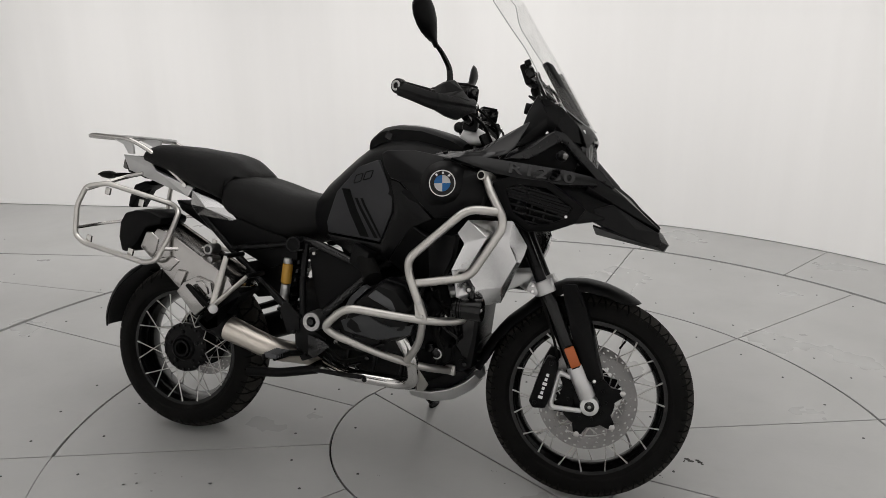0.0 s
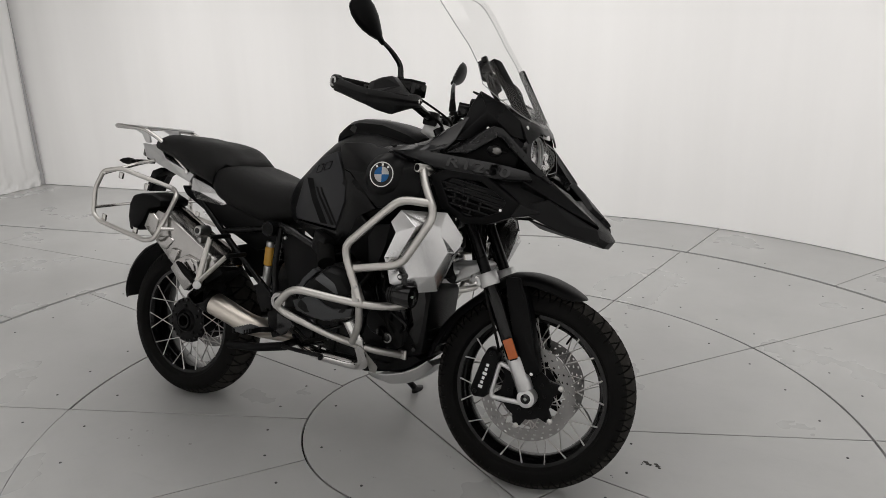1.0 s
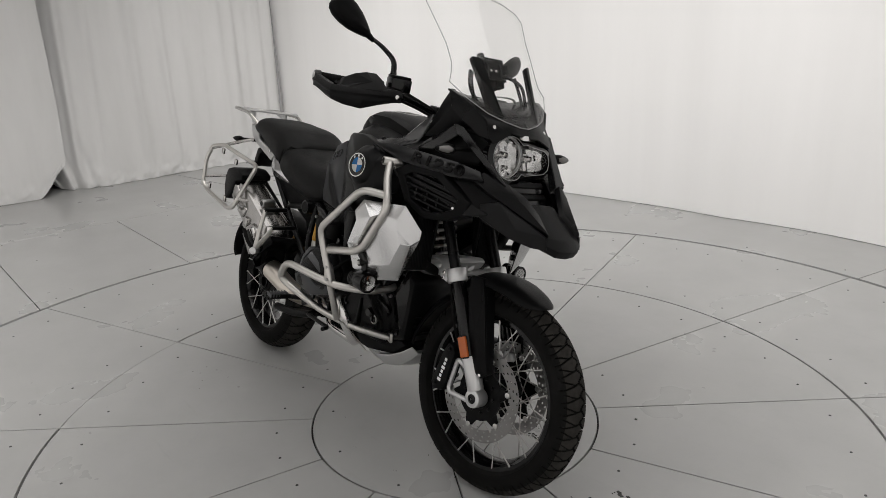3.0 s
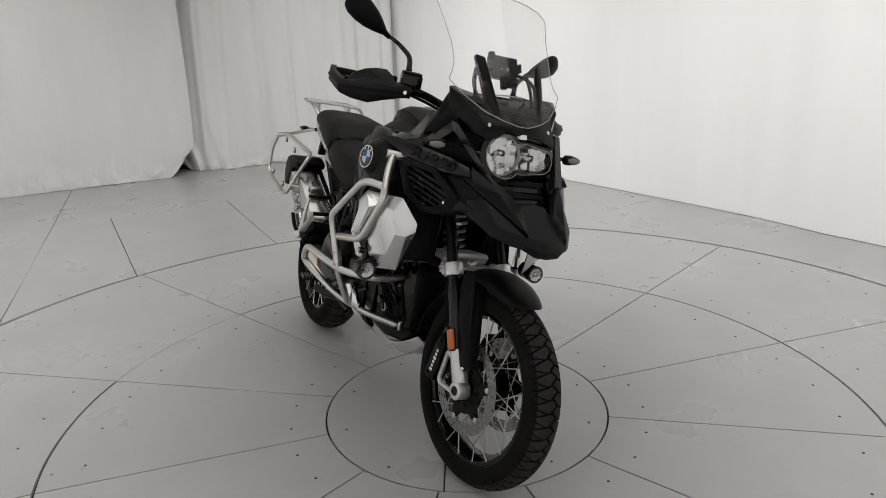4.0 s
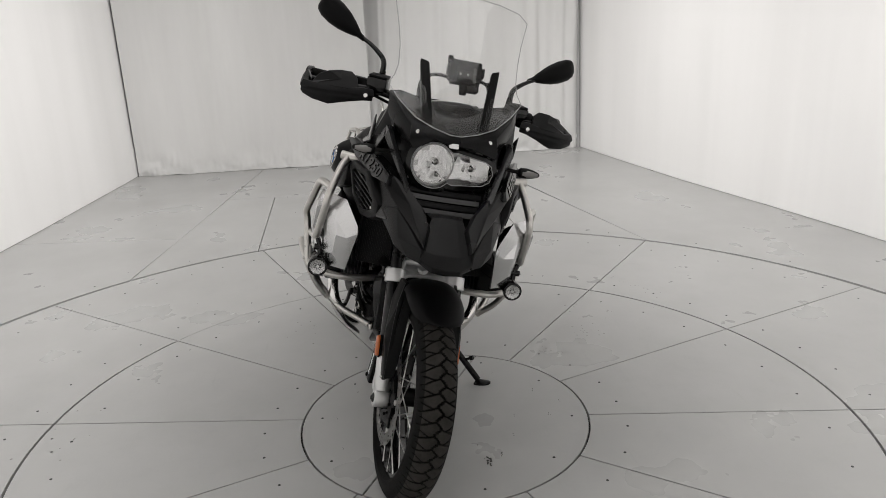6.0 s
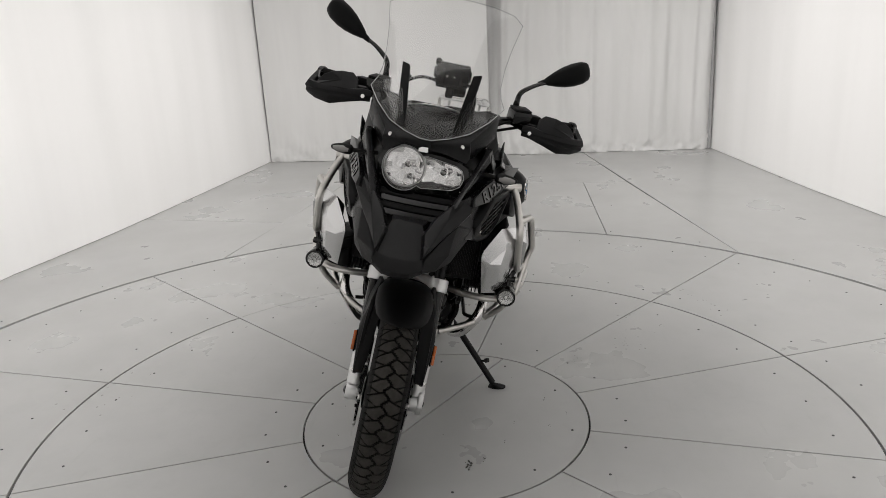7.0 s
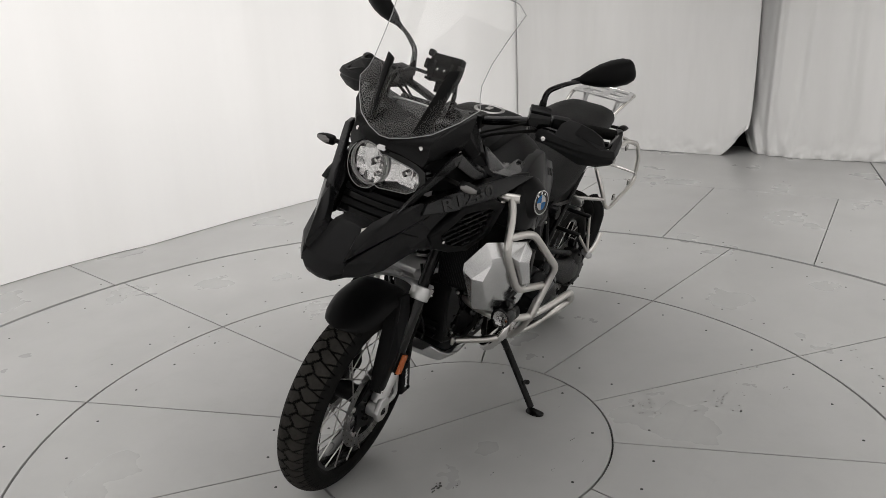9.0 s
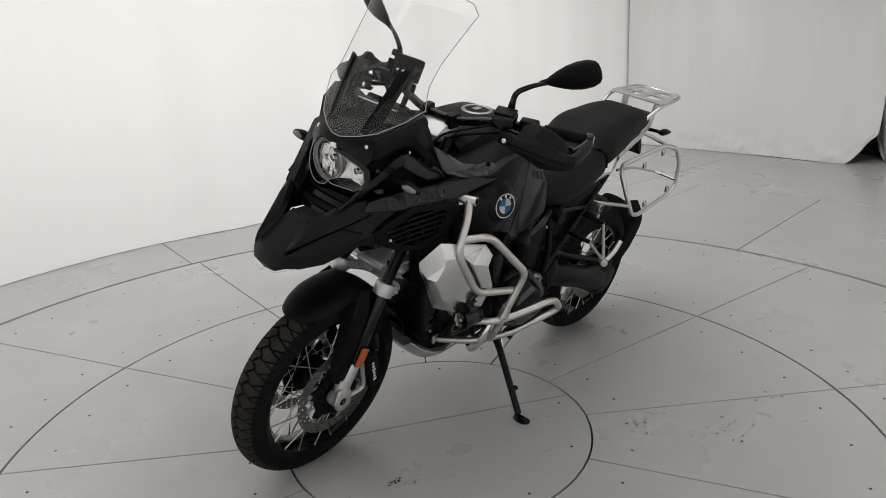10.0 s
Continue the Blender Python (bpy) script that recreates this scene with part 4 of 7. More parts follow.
    cheek = part("cowl_cheek", slab(m3(ck, s), (-0.006, -0.022 * s, 0), (1.348, 0.206 * s, 1.222), 0.004), satin, bike, "satin black cowl cheek beside the screen")
    bolt("bolt", (1.345, 0.180 * s, 1.172), (0, s, 0), 0.006, chrome, cheek)
    # smoked wind deflector
    wd = [(1.302, 0.236, 1.202), (1.264, 0.242, 1.130), (1.236, 0.240, 1.106), (1.150, 0.260, 1.078), (1.075, 0.270, 1.068), (1.006, 0.240, 1.088), (1.020, 0.214, 1.102), (1.085, 0.222, 1.102), (1.161, 0.226, 1.121)]
    defl = part("wind_deflector", slab(m3(wd, s), (0, -0.004 * s, -0.007), (1.165, 0.244 * s, 1.106), 0.002), smoke, bike, "smoked grey plastic wind deflector")
    bolt("bolt", (1.044, 0.232 * s, 1.098), (0, 0.5 * s, 1), 0.0075, satin, defl)
    # indicators
    ind = new("front_indicator")
    ind.parent = bike
    part("stalk", tube([(1.395, 0.15 * s, 1.105), (1.404, 0.215 * s, 1.102), (1.406, 0.250 * s, 1.101)], 0.009, 0.02, 8, flat=0.7), rubber, ind)
    hd = loft([[(1.406 + 0.016 * a * math.cos(t), y_ * s, 1.101 + 0.018 * b2 * math.sin(t)) for t in (2 * math.pi * q / 12 for q in range(12))] for y_, a, b2 in ((0.228, 0.5, 0.5), (0.235, 0.9, 0.9), (0.256, 1.05, 0.95), (0.278, 0.9, 0.75), (0.294, 0.55, 0.45), (0.299, 0.2, 0.2))])
    part("housing", hd, plastic, ind, sharp=50)
    ln = loft([[(1.413 + 0.012 * a * math.cos(t), y_ * s, 1.101 + 0.015 * b2 * math.sin(t)) for t in (2 * math.pi * q / 12 for q in range(12))] for y_, a, b2 in ((0.240, 0.7, 0.6), (0.258, 1.05, 0.85), (0.278, 0.9, 0.65), (0.291, 0.5, 0.35))])
    part("lens", ln, lamp_clear, ind, "smoked clear lens", sharp=50)

# raised model number on the bands
def lettering(text, size, depth):
    cu = bpy.data.curves.new("letters", "FONT")
    cu.body, cu.size, cu.extrude, cu.align_x, cu.align_y = text, size, depth, "CENTER", "CENTER"
    cu.offset = 0.0012
    cu.space_character = 1.12
    tmp = bpy.data.objects.new("letters", cu)
    scene.collection.objects.link(tmp)
    bpy.context.view_layer.update()
    me = bpy.data.meshes.new_from_object(tmp.evaluated_get(bpy.context.evaluated_depsgraph_get()))
    bpy.data.objects.remove(tmp)
    return me


for s in SIDES:
    me = lettering("R1250", 0.046, 0.001)
    me.transform(Matrix.Diagonal((1.55, 1.0, 1.0, 1.0)))
    bc, be, bv, bn = BAND
    nrm = Vector((bn.x, bn.y * s, bn.z))
    ex = Vector((be.x, be.y * s, be.z)) * (-s)
    ey = Vector((bv.x, bv.y * s, bv.z))
    m = Matrix((ex, ey, nrm)).transposed().to_4x4()
    m.translation = Vector((bc.x, bc.y * s, bc.z)) + nrm * 0.002 + ey * 0.001
    me.transform(m)
    finish(me, gloss, 30)
    ob = new("model_number", me)
    ob.parent = bike
    tagged(ob, "black raised model number R1250")

nose = new("headlight")
nose.parent = bike
tagged(nose, "twin headlight with a round and a square chromed reflector")
part("housing", prism([(1.290, 1.015), (1.310, 1.165), (1.380, 1.180), (1.390, 1.150), (1.390, 1.020), (1.380, 1.000)], -0.135, 0.145, 0.012), plastic, nose)


def lamp_outline(grow=0.0, n=20):
    """Outline (y, z) of the lens: a circle run together with a rounded square."""
    pts = []
    c, r = (-0.052, 1.094), 0.064 + grow
    for k in range(n + 1):
        a = radians(62 + (298 - 62) * k / n)
        pts.append((c[0] + r * math.cos(a), c[1] + r * math.sin(a)))
    g = grow
    for p in ((-0.004, 1.052 - g), (0.010, 1.047 - g), (0.104, 1.056 - g), (0.123 + g, 1.068 - g * 0.5), (0.131 + g, 1.090), (0.122 + g, 1.112 + g * 0.5), (0.106, 1.121 + g), (0.016, 1.136 + g), (0.000, 1.134 + g)):
        pts.append(p)
    return pts


def lamp_x(y, z):
    return 1.480 - 0.9 * max(0, abs(y) - 0.02) ** 2 - (z - 1.09) * 0.16


inn, out = lamp_outline(0.002), lamp_outline(0.020)
bm = bmesh.new()
A = [bm.verts.new((lamp_x(y, z) + 0.002, y, z)) for y, z in inn]
B = [bm.verts.new((lamp_x(y, z) - 0.004, y, z)) for y, z in out]
C = [bm.verts.new((1.40, y, z)) for y, z in out]
D = [bm.verts.new((1.40, y, z)) for y, z in inn]
k = len(A)
for q in range(k):
    w = (q + 1) % k
    for E_, F_ in ((A, B), (B, C), (C, D), (D, A)):
        bm.faces.new((E_[q], E_[w], F_[w], F_[q]))
part("bezel", bevel(bm, 0.002, 2, 40), gloss, nose, "gloss black bezel")
bm = bmesh.new()
vs = [bm.verts.new((lamp_x(y, z) - 0.001, y, z)) for y, z in inn]
mid = [bm.verts.new((lamp_x(0.5 * y, 1.094 + 0.5 * (z - 1.094)) + 0.004, 0.02 + 0.5 * (y - 0.02), 1.094 + 0.5 * (z - 1.094))) for y, z in inn]
for q in range(k):
    bm.faces.new((vs[q], vs[(q + 1) % k], mid[(q + 1) % k], mid[q]))
bm.faces.new(mid)
lens = part("lens", bm, lens_mat, nose, "clear headlight lens", sharp=60)
lens.visible_shadow = False
part("lens_edge", tube([(lamp_x(y, z) + 0.002, y, z) for y, z in lamp_outline(0.004)], 0.0011, 0.0, 6, closed=True), rim_clear, lens, "bright moulded lens edge")


def bowl(name, cy, cz, ry, rz, power, step, seed):
    """A reflector pressed from many small flat mirrors, each turned a little its own way."""
    rnd = random.Random(seed)
    bm = bmesh.new()

    def inside(y, z):
        return (abs(y) / ry) ** (2 / power) + (abs(z) / rz) ** (2 / power) <= 1.0

    def depth(y, z):
        return 1.452 - 0.026 * (1 - (y / ry) ** 2 * 0.75 - (z / rz) ** 2 * 0.25) - 0.16 * z

    ny, nz = int(ry / step) + 1, int(rz / step) + 1
    grid = {}
    for i in range(-ny, ny + 1):
        for j in range(-nz, nz + 1):
            y, z = (i + rnd.uniform(-0.2, 0.2)) * step, (j + rnd.uniform(-0.2, 0.2)) * step * 1.15
            grid[i, j] = (depth(y, z) + rnd.uniform(-0.0034, 0.0034), cy + y, cz + z)
    used = {}
    for i in range(-ny, ny):
        for j in range(-nz, nz):
            if inside((i + 0.5) * step, (j + 0.5) * step * 1.15):
                quad = []
                for k in ((i, j), (i + 1, j), (i + 1, j + 1), (i, j + 1)):
                    if k not in used:
                        used[k] = bm.verts.new(grid[k])
                    quad.append(used[k])
                bm.faces.new(quad)
    bmesh.ops.solidify(bm, geom=bm.faces, thickness=0.006)
    return part(name, bm, reflector_mat, nose, "faceted chrome reflector", sharp=8)


bowl("reflector", -0.052, 1.094, 0.064, 0.064, 1.0, 0.0145, 4)
bowl("reflector", 0.066, 1.090, 0.062, 0.040, 0.6, 0.0145, 7)
part("light_ring", revolve([(0.0600, -0.003), (0.0632, -0.004), (0.0637, 0.000), (0.0618, 0.003), (0.0600, 0.001)], (0, 0, 0), 56), ring_mat, nose, "pale ring-shaped light guide").matrix_basis = Matrix.Translation((1.462, -0.052, 1.094)) @ Matrix.Rotation(radians(90), 4, "Z")
part("divider", revolve([(0.062, -0.004), (0.067, -0.004), (0.067, 0.004), (0.062, 0.004)], (0, 0, 0), 48), alloy, nose).matrix_basis = Matrix.Translation((1.452, -0.052, 1.094)) @ Matrix.Rotation(radians(90), 4, "Z")
for cy, cz, r in ((-0.044, 1.100, 0.0115), (-0.034, 1.062, 0.0075), (0.068, 1.094, 0.0105)):
    shield = part("bulb_shield", revolve([(r * 0.55, -0.012), (r, -0.012), (r * 0.90, 0.009), (r * 0.66, 0.011), (r * 0.55, 0.004)], (0, 0, 0), 24), chrome, nose, "chrome bulb shield")
    shield.matrix_basis = Matrix.Translation((1.438, cy, cz)) @ Matrix.Rotation(radians(-90), 4, "Z")
    part("bulb", rod((1.425, cy, cz), (1.444, cy, cz), r * 0.42, r * 0.3, 12, bev=0.001), spoke_mat, nose, "grey bulb tip")
part("lamp_back", prism([(1.392, 1.03), (1.398, 1.03), (1.398, 1.155), (1.392, 1.155)], -0.115, 0.135, 0.0), alloy, nose)
mask = shell([[(1.462, -0.120, 1.128), (1.480, -0.060, 1.170), (1.482, 0.0, 1.160), (1.480, 0.060, 1.158), (1.464, 0.135, 1.135)],
              [(1.456, -0.135, 1.150), (1.470, -0.070, 1.186), (1.474, 0.0, 1.178), (1.470, 0.070, 1.178), (1.456, 0.142, 1.152)],
              [(1.432, -0.135, 1.200), (1.448, -0.070, 1.204), (1.456, 0.0, 1.200), (1.448, 0.070, 1.204), (1.432, 0.135, 1.200)],
              [(1.372, -0.170, 1.256), (1.390, -0.080, 1.240), (1.396, 0.0, 1.236), (1.390, 0.080, 1.240), (1.372, 0.170, 1.256)],
              [(1.280, -0.175, 1.285), (1.300, -0.080, 1.268), (1.302, 0.0, 1.264), (1.300, 0.080, 1.268), (1.280, 0.175, 1.285)]], 0.006, 0.002, 1, 0.4)
cowl = part("nose_cowl", mask, satin, bike, "satin black nose cowl above the headlight")
for s in SIDES:
    bolt("bolt", (1.448, 0.112 * s, 1.182), (1, 0.2 * s, 0.4), 0.007, chrome, cowl)
part("position_light", prism([(1.468, 1.156), (1.484, 1.152), (1.480, 1.168), (1.466, 1.170)], -0.016, 0.014, 0.003), white, nose, "small white position light")
for q in range(4):
    z = 1.022 - 0.017 * q
    half = 0.112 - 0.006 * q
    rows = [[(1.484 - 0.9 * (v * half) ** 2 + 0.012 * e + 0.014 * q, v * half, z - 0.014 * e) for v in (-1, -0.6, -0.2, 0.2, 0.6, 1)] for e in (0, 1)]
    part("nose_slat", shell(rows, 0.004, 0.001), gloss if q % 2 else plastic, bike, "black slat under the headlight")
part("nose_core", prism([(1.34, 0.90), (1.34, 1.02), (1.462, 1.02), (1.50, 0.96), (1.47, 0.90)], -0.10, 0.10, 0.01), plastic, bike)

# ---- screen and what stands behind it
SC = [(1.190, 1.472, 0.018, 0.000), (1.202, 1.464, 0.070, 0.010), (1.222, 1.448, 0.125, 0.024), (1.262, 1.418, 0.178, 0.045), (1.302, 1.390, 0.214, 0.062), (1.330, 1.370, 0.198, 0.060), (1.362, 1.346, 0.190, 0.050), (1.420, 1.304, 0.192, 0.045), (1.480, 1.256, 0.202, 0.045), (1.555, 1.200, 0.220, 0.045), (1.580, 1.182, 0.190, 0.036), (1.596, 1.170, 0.120, 0.016), (1.602, 1.166, 0.05, 0.003)]


def screen_rows(n=12):
    return [[(x + 0.11 * max(0, z - 1.2) - (sweep + 0.085 * max(0, z - 1.2)) * abs(v) ** 2, half * v, z) for v in (2 * j / n - 1 for j in range(n + 1))] for z, x, half, sweep in SC]


rows = screen_rows()
screen = part("windscreen", shell(rows, 0.004), screen_mat, bike, "tall clear acrylic windscreen", sharp=60)
screen.visible_shadow = False
edge = [r[-1] for r in rows] + [r[0] for r in reversed(rows)]
part("screen_edge", tube(edge, 0.0013, 0.0, 6, closed=True), rim_clear, screen, "polished screen edge")
for s in SIDES:
    st = slab(m3([(1.322, 0.127, 1.394), (1.338, 0.100, 1.388), (1.446, 0.072, 1.216), (1.436, 0.103, 1.204)], s), (-0.018, 0, -0.011), None, 0.004)
    part("screen_strut", st, plastic, bike, "black upright screen strut")
    part("screen_rod", tube([(1.36, 0.10 * s, 1.235), (1.31, 0.115 * s, 1.30), (1.29, 0.10 * s, 1.35)], 0.006, 0.03, 8), gloss, bike)
for s in SIDES:
    part("adjuster_knob", rod((1.300, 0.150 * s, 1.240), (1.268, 0.158 * s, 1.246), 0.019, 0.017, 18, bev=0.003), plastic, bike, "black screen adjuster knob")
dash = new("instrument_panel")
dash.parent = bike
part("screen_body", block((1.296, 0, 1.228), (0.028, 0.180, 0.095), (0, -32, 0), 0.008), gloss, dash, "dark wide instrument display")
part("hood", block((1.330, 0, 1.246), (0.070, 0.19, 0.010), (0, 12, 0), 0.004), plastic, dash)
part("hood_edge", tube([(1.318, -0.088, 1.262), (1.352, -0.050, 1.276), (1.360, 0.0, 1.280), (1.354, 0.050, 1.278), (1.322, 0.088, 1.264)], 0.0042, 0.03, 8, flat=0.6), alloy, dash, "pale edge strip of the instrument hood")
gps = new("device_cradle")
gps.parent = bike
tagged(gps, "black device cradle on a bent holder behind the screen")
part("cradle", block((1.240, 0.030, 1.370), (0.030, 0.108, 0.070), (0, -22, 0), 0.006), plastic, gps)
part("cradle_plate", block((1.258, 0.026, 1.352), (0.012, 0.085, 0.050), (0, -22, 0), 0.004), plastic, gps)
part("latch", block((1.242, -0.022, 1.404), (0.020, 0.018, 0.020), (0, -22, 0), 0.004), plastic, gps)
for s in SIDES:
    part("clip", block((1.252, 0.030 + 0.056 * s, 1.372), (0.030, 0.010, 0.030), (0, -22, 0), 0.003), gloss, gps)
    part("rail", block((1.263, 0.030 + 0.030 * s, 1.358), (0.008, 0.010, 0.062), (0, -22, 0), 0.002), gloss, gps)
part("ledge", block((1.268, 0.030, 1.334), (0.022, 0.096, 0.008), (0, -22, 0), 0.002), plastic, gps)
part("knob", rod((1.262, 0.030, 1.330), (1.272, 0.030, 1.300), 0.014, 0.012, 14, bev=0.002), rubber, gps)
part("plug", block((1.257, 0.060, 1.322), (0.028, 0.040, 0.028), (0, -22, 10), 0.005), rubber, gps)
for s in SIDES:
    part("holder_arm", tube([(1.258, 0.03 * s + 0.014, 1.345), (1.268, 0.075 * s + 0.01, 1.352), (1.315, 0.118 * s, 1.33), (1.345, 0.118 * s, 1.26)], 0.0055, 0.035, 8), gloss, gps)
for q in range(4):
    bolt("bolt", (1.263, 0.000 + 0.024 * (q % 2) + 0.014, 1.342 + 0.022 * (q // 2)), (1, 0, -0.4), 0.004, chrome, gps)

# ---- tank and its panels
tk = hull([
    (0.545, [(0, 0.935), (0.07, 0.930), (0.110, 0.905), (0.125, 0.860), (0.110, 0.815)]),
    (0.640, [(0, 1.032), (0.085, 1.026), (0.150, 0.985), (0.190, 0.885), (0.165, 0.790)]),
    (0.750, [(0, 1.122), (0.095, 1.114), (0.180, 1.062), (0.225, 0.925), (0.185, 0.770)]),
    (0.830, [(0, 1.150), (0.110, 1.142), (0.205, 1.088), (0.250, 0.950), (0.200, 0.760)]),
    (0.920, [(0, 1.150), (0.120, 1.140), (0.225, 1.094), (0.285, 0.970), (0.215, 0.760)]),
    (1.010, [(0, 1.128), (0.120, 1.120), (0.240, 1.084), (0.318, 0.985), (0.230, 0.780)]),
    (1.090, [(0, 1.100), (0.115, 1.094), (0.250, 1.070), (0.322, 0.995), (0.235, 0.820)]),
    (1.160, [(0, 1.090), (0.100, 1.085), (0.240, 1.058), (0.285, 1.000), (0.220, 0.870)])], cuts=1, smooth=0.35)
tank = part("fuel_tank", tk, plastic, bike, "satin black fuel tank with charcoal side panels", sharp=40)
part("tank_cap", revolve([(0.0005, -0.010), (0.050, -0.010), (0.056, 0.0), (0.056, 0.004), (0.046, 0.007), (0.040, 0.004), (0.0005, 0.004)], (0, 0, 0), 40), disc_steel, tank, "round grey metal filler cap").matrix_basis = pose(0.862, 0, 1.184, 0, 3, 0) @ Matrix.Rotation(radians(90), 4, "X")
part("cap_lock", block((0.864, 0, 1.191), (0.030, 0.018, 0.006), (0, 2, 0), 0.002), spoke_mat, tank)
topc = hull([
    (0.742, [(0, 1.150), (0.085, 1.144), (0.112, 1.128), (0.118, 1.100)]),
    (0.785, [(0, 1.182), (0.090, 1.176), (0.120, 1.160), (0.126, 1.122)]),
    (0.835, [(0, 1.192), (0.094, 1.186), (0.130, 1.170), (0.134, 1.128)]),
    (0.930, [(0, 1.184), (0.095, 1.180), (0.134, 1.166), (0.140, 1.125)]),
    (1.030, [(0, 1.158), (0.095, 1.152), (0.134, 1.138), (0.140, 1.105)]),
    (1.066, [(0, 1.138), (0.085, 1.132), (0.120, 1.118), (0.124, 1.085)])], cuts=1, smooth=0.2)
part("tank_top_cover", topc, plastic, tank, "ribbed black tank top cover", sharp=35)
for s in SIDES:
    for q in range(4):
        part("cover_rib", block((0.815 + 0.046 * q, 0.126 * s, 1.148 - 0.004 * q), (0.028, 0.014, 0.026), (0, 32, 0), 0.004), gloss, tank)
    g_out, g_mid = [(0.640, 0.198, 0.820), (0.634, 0.198, 0.855), (0.672, 0.212, 0.955), (0.752, 0.226, 1.040), (0.822, 0.232, 1.066), (0.852, 0.250, 1.020), (0.890, 0.272, 0.956), (0.892, 0.274, 0.905), (0.846, 0.250, 0.806)], (0.790, 0.256, 0.925)
    pan = part("tank_side_panel", slab(m3(g_out, s), (0, -0.03 * s, 0), (g_mid[0], g_mid[1] * s, g_mid[2]), 0.003), grey, tank, "dark grey tank side panel with black stripes", sharp=40)

    def panel_y(x, z):
        """Depth of the panel's face at a place on it."""
        for p, q in zip(g_out, g_out[1:] + g_out[:1]):
            d = (p[0] - g_mid[0]) * (q[2] - g_mid[2]) - (q[0] - g_mid[0]) * (p[2] - g_mid[2])
            u = ((x - g_mid[0]) * (q[2] - g_mid[2]) - (q[0] - g_mid[0]) * (z - g_mid[2])) / d
            v = ((p[0] - g_mid[0]) * (z - g_mid[2]) - (x - g_mid[0]) * (p[2] - g_mid[2])) / d
            if u >= -1e-6 and v >= -1e-6:
                return g_mid[1] + u * (p[1] - g_mid[1]) + v * (q[1] - g_mid[1])

    for x0, x1, x2, x3, zt in ((0.693, 0.727, 0.806, 0.771, 0.968), (0.750, 0.762, 0.840, 0.826, 0.941), (0.773, 0.784, 0.856, 0.848, 0.941)):
        sb = bmesh.new()
        rows_s = []
        for k in range(13):
            u = k / 12
            z = zt + (0.818 - zt) * u
            rows_s.append([sb.verts.new((x, (panel_y(x, z) + 0.0014) * s, z)) for x in (x0 + (x3 - x0) * u, x1 + (x2 - x1) * u)])
        for p, q in zip(rows_s, rows_s[1:]):
            sb.faces.new((p[0], p[1], q[1], q[0]))
        bmesh.ops.solidify(sb, geom=sb.faces, thickness=0.001)
        part("stripe", sb, grey_b, pan, "black painted stripe")
    for k in range(2):
        cx_, cz_ = 0.757 + 0.036 * k, 1.004 + 0.012 * k
        emb = [(cx_ + a + 0.25 * b, cz_ + b + 0.3 * a) for a, b in ((-0.014, -0.013), (0.013, -0.013), (0.013, 0.013), (-0.014, 0.013))]
        part("emblem_outline", tube([(x, (panel_y(x, z) + 0.001) * s, z) for x, z in emb], 0.0016, 0.004, 6, closed=True), gloss, pan, "raised black emblem drawn as a plain outline")
    kn = slab(m3([(0.870, 0.256, 1.012), (0.884, 0.266, 1.006), (0.914, 0.286, 1.000), (1.040, 0.316, 0.894), (0.970, 0.300, 0.862), (0.905, 0.264, 0.785), (0.868, 0.236, 0.745), (0.744, 0.206, 0.745), (0.628, 0.182, 0.798), (0.630, 0.192, 0.814), (0.848, 0.252, 0.800), (0.898, 0.278, 0.904), (0.895, 0.277, 0.958)], s), (0, -0.045 * s, 0), None, 0.004)
    knee = part("knee_panel", kn, satin, tank, "black knee panel", sharp=30)
    bolt("bolt", (0.832, 0.226 * s, 0.768), (0, s, 0), 0.006, chrome, knee)
    fp = slab(m3([(0.830, 0.226, 1.086), (0.850, 0.228, 1.098), (0.944, 0.246, 1.100), (1.060, 0.270, 1.082), (1.165, 0.290, 1.040), (1.195, 0.296, 0.990), (1.180, 0.300, 0.930), (1.105, 0.320, 0.905), (1.046, 0.320, 0.898), (0.918, 0.290, 1.002), (0.880, 0.268, 1.010), (0.848, 0.246, 1.046)], s), (0, -0.05 * s, 0), (1.070, 0.346 * s, 1.000), 0.004)
    pf = part("tank_front_panel", fp, grey_b, tank, "charcoal tank flank with a round badge", sharp=30)
    low = slab(m3([(0.868, 0.232, 0.750), (0.905, 0.262, 0.790), (0.965, 0.300, 0.880), (1.010, 0.310, 0.850), (1.080, 0.300, 0.830), (1.100, 0.260, 0.740), (1.040, 0.240, 0.690), (0.930, 0.220, 0.700)], s), (0, -0.06 * s, 0), None, 0.008)
    part("flank_lower", low, plastic, tank, "black lower tank flank")
    # round badge: rim, ring and four plain quarters
    badge = new("badge")
    badge.parent = tank
    tagged(badge, "round badge with blue and white quarters in a black ring")
    M = pose(1.074, 0.3450 * s, 1.004, 0, 0, 0) @ Matrix.Rotation(radians(-8 * s), 4, "Z") @ Matrix.Rotation(radians(8 * s), 4, "X")
    boss = part("badge_boss", revolve([(0.0005, -0.004 * s), (0.0005, 0.0), (0.0392, 0.0), (0.056, -0.016 * s), (0.074, -0.040 * s)], (0, 0, 0), 40), grey_b, badge, "charcoal seat of the badge", sharp=50)
    boss.matrix_basis = M
    for nm, prof, mt in (("badge_ring", [(0.024, -0.0016), (0.037, -0.0016), (0.037, 0.0016), (0.024, 0.0016)], gloss), ("badge_rim", [(0.0365, -0.0024), (0.0395, -0.0024), (0.0395, 0.0024), (0.0365, 0.0024)], chrome)):
        o = part(nm, revolve(prof, (0, 0, 0), 40), mt, badge)
        o.matrix_basis = M
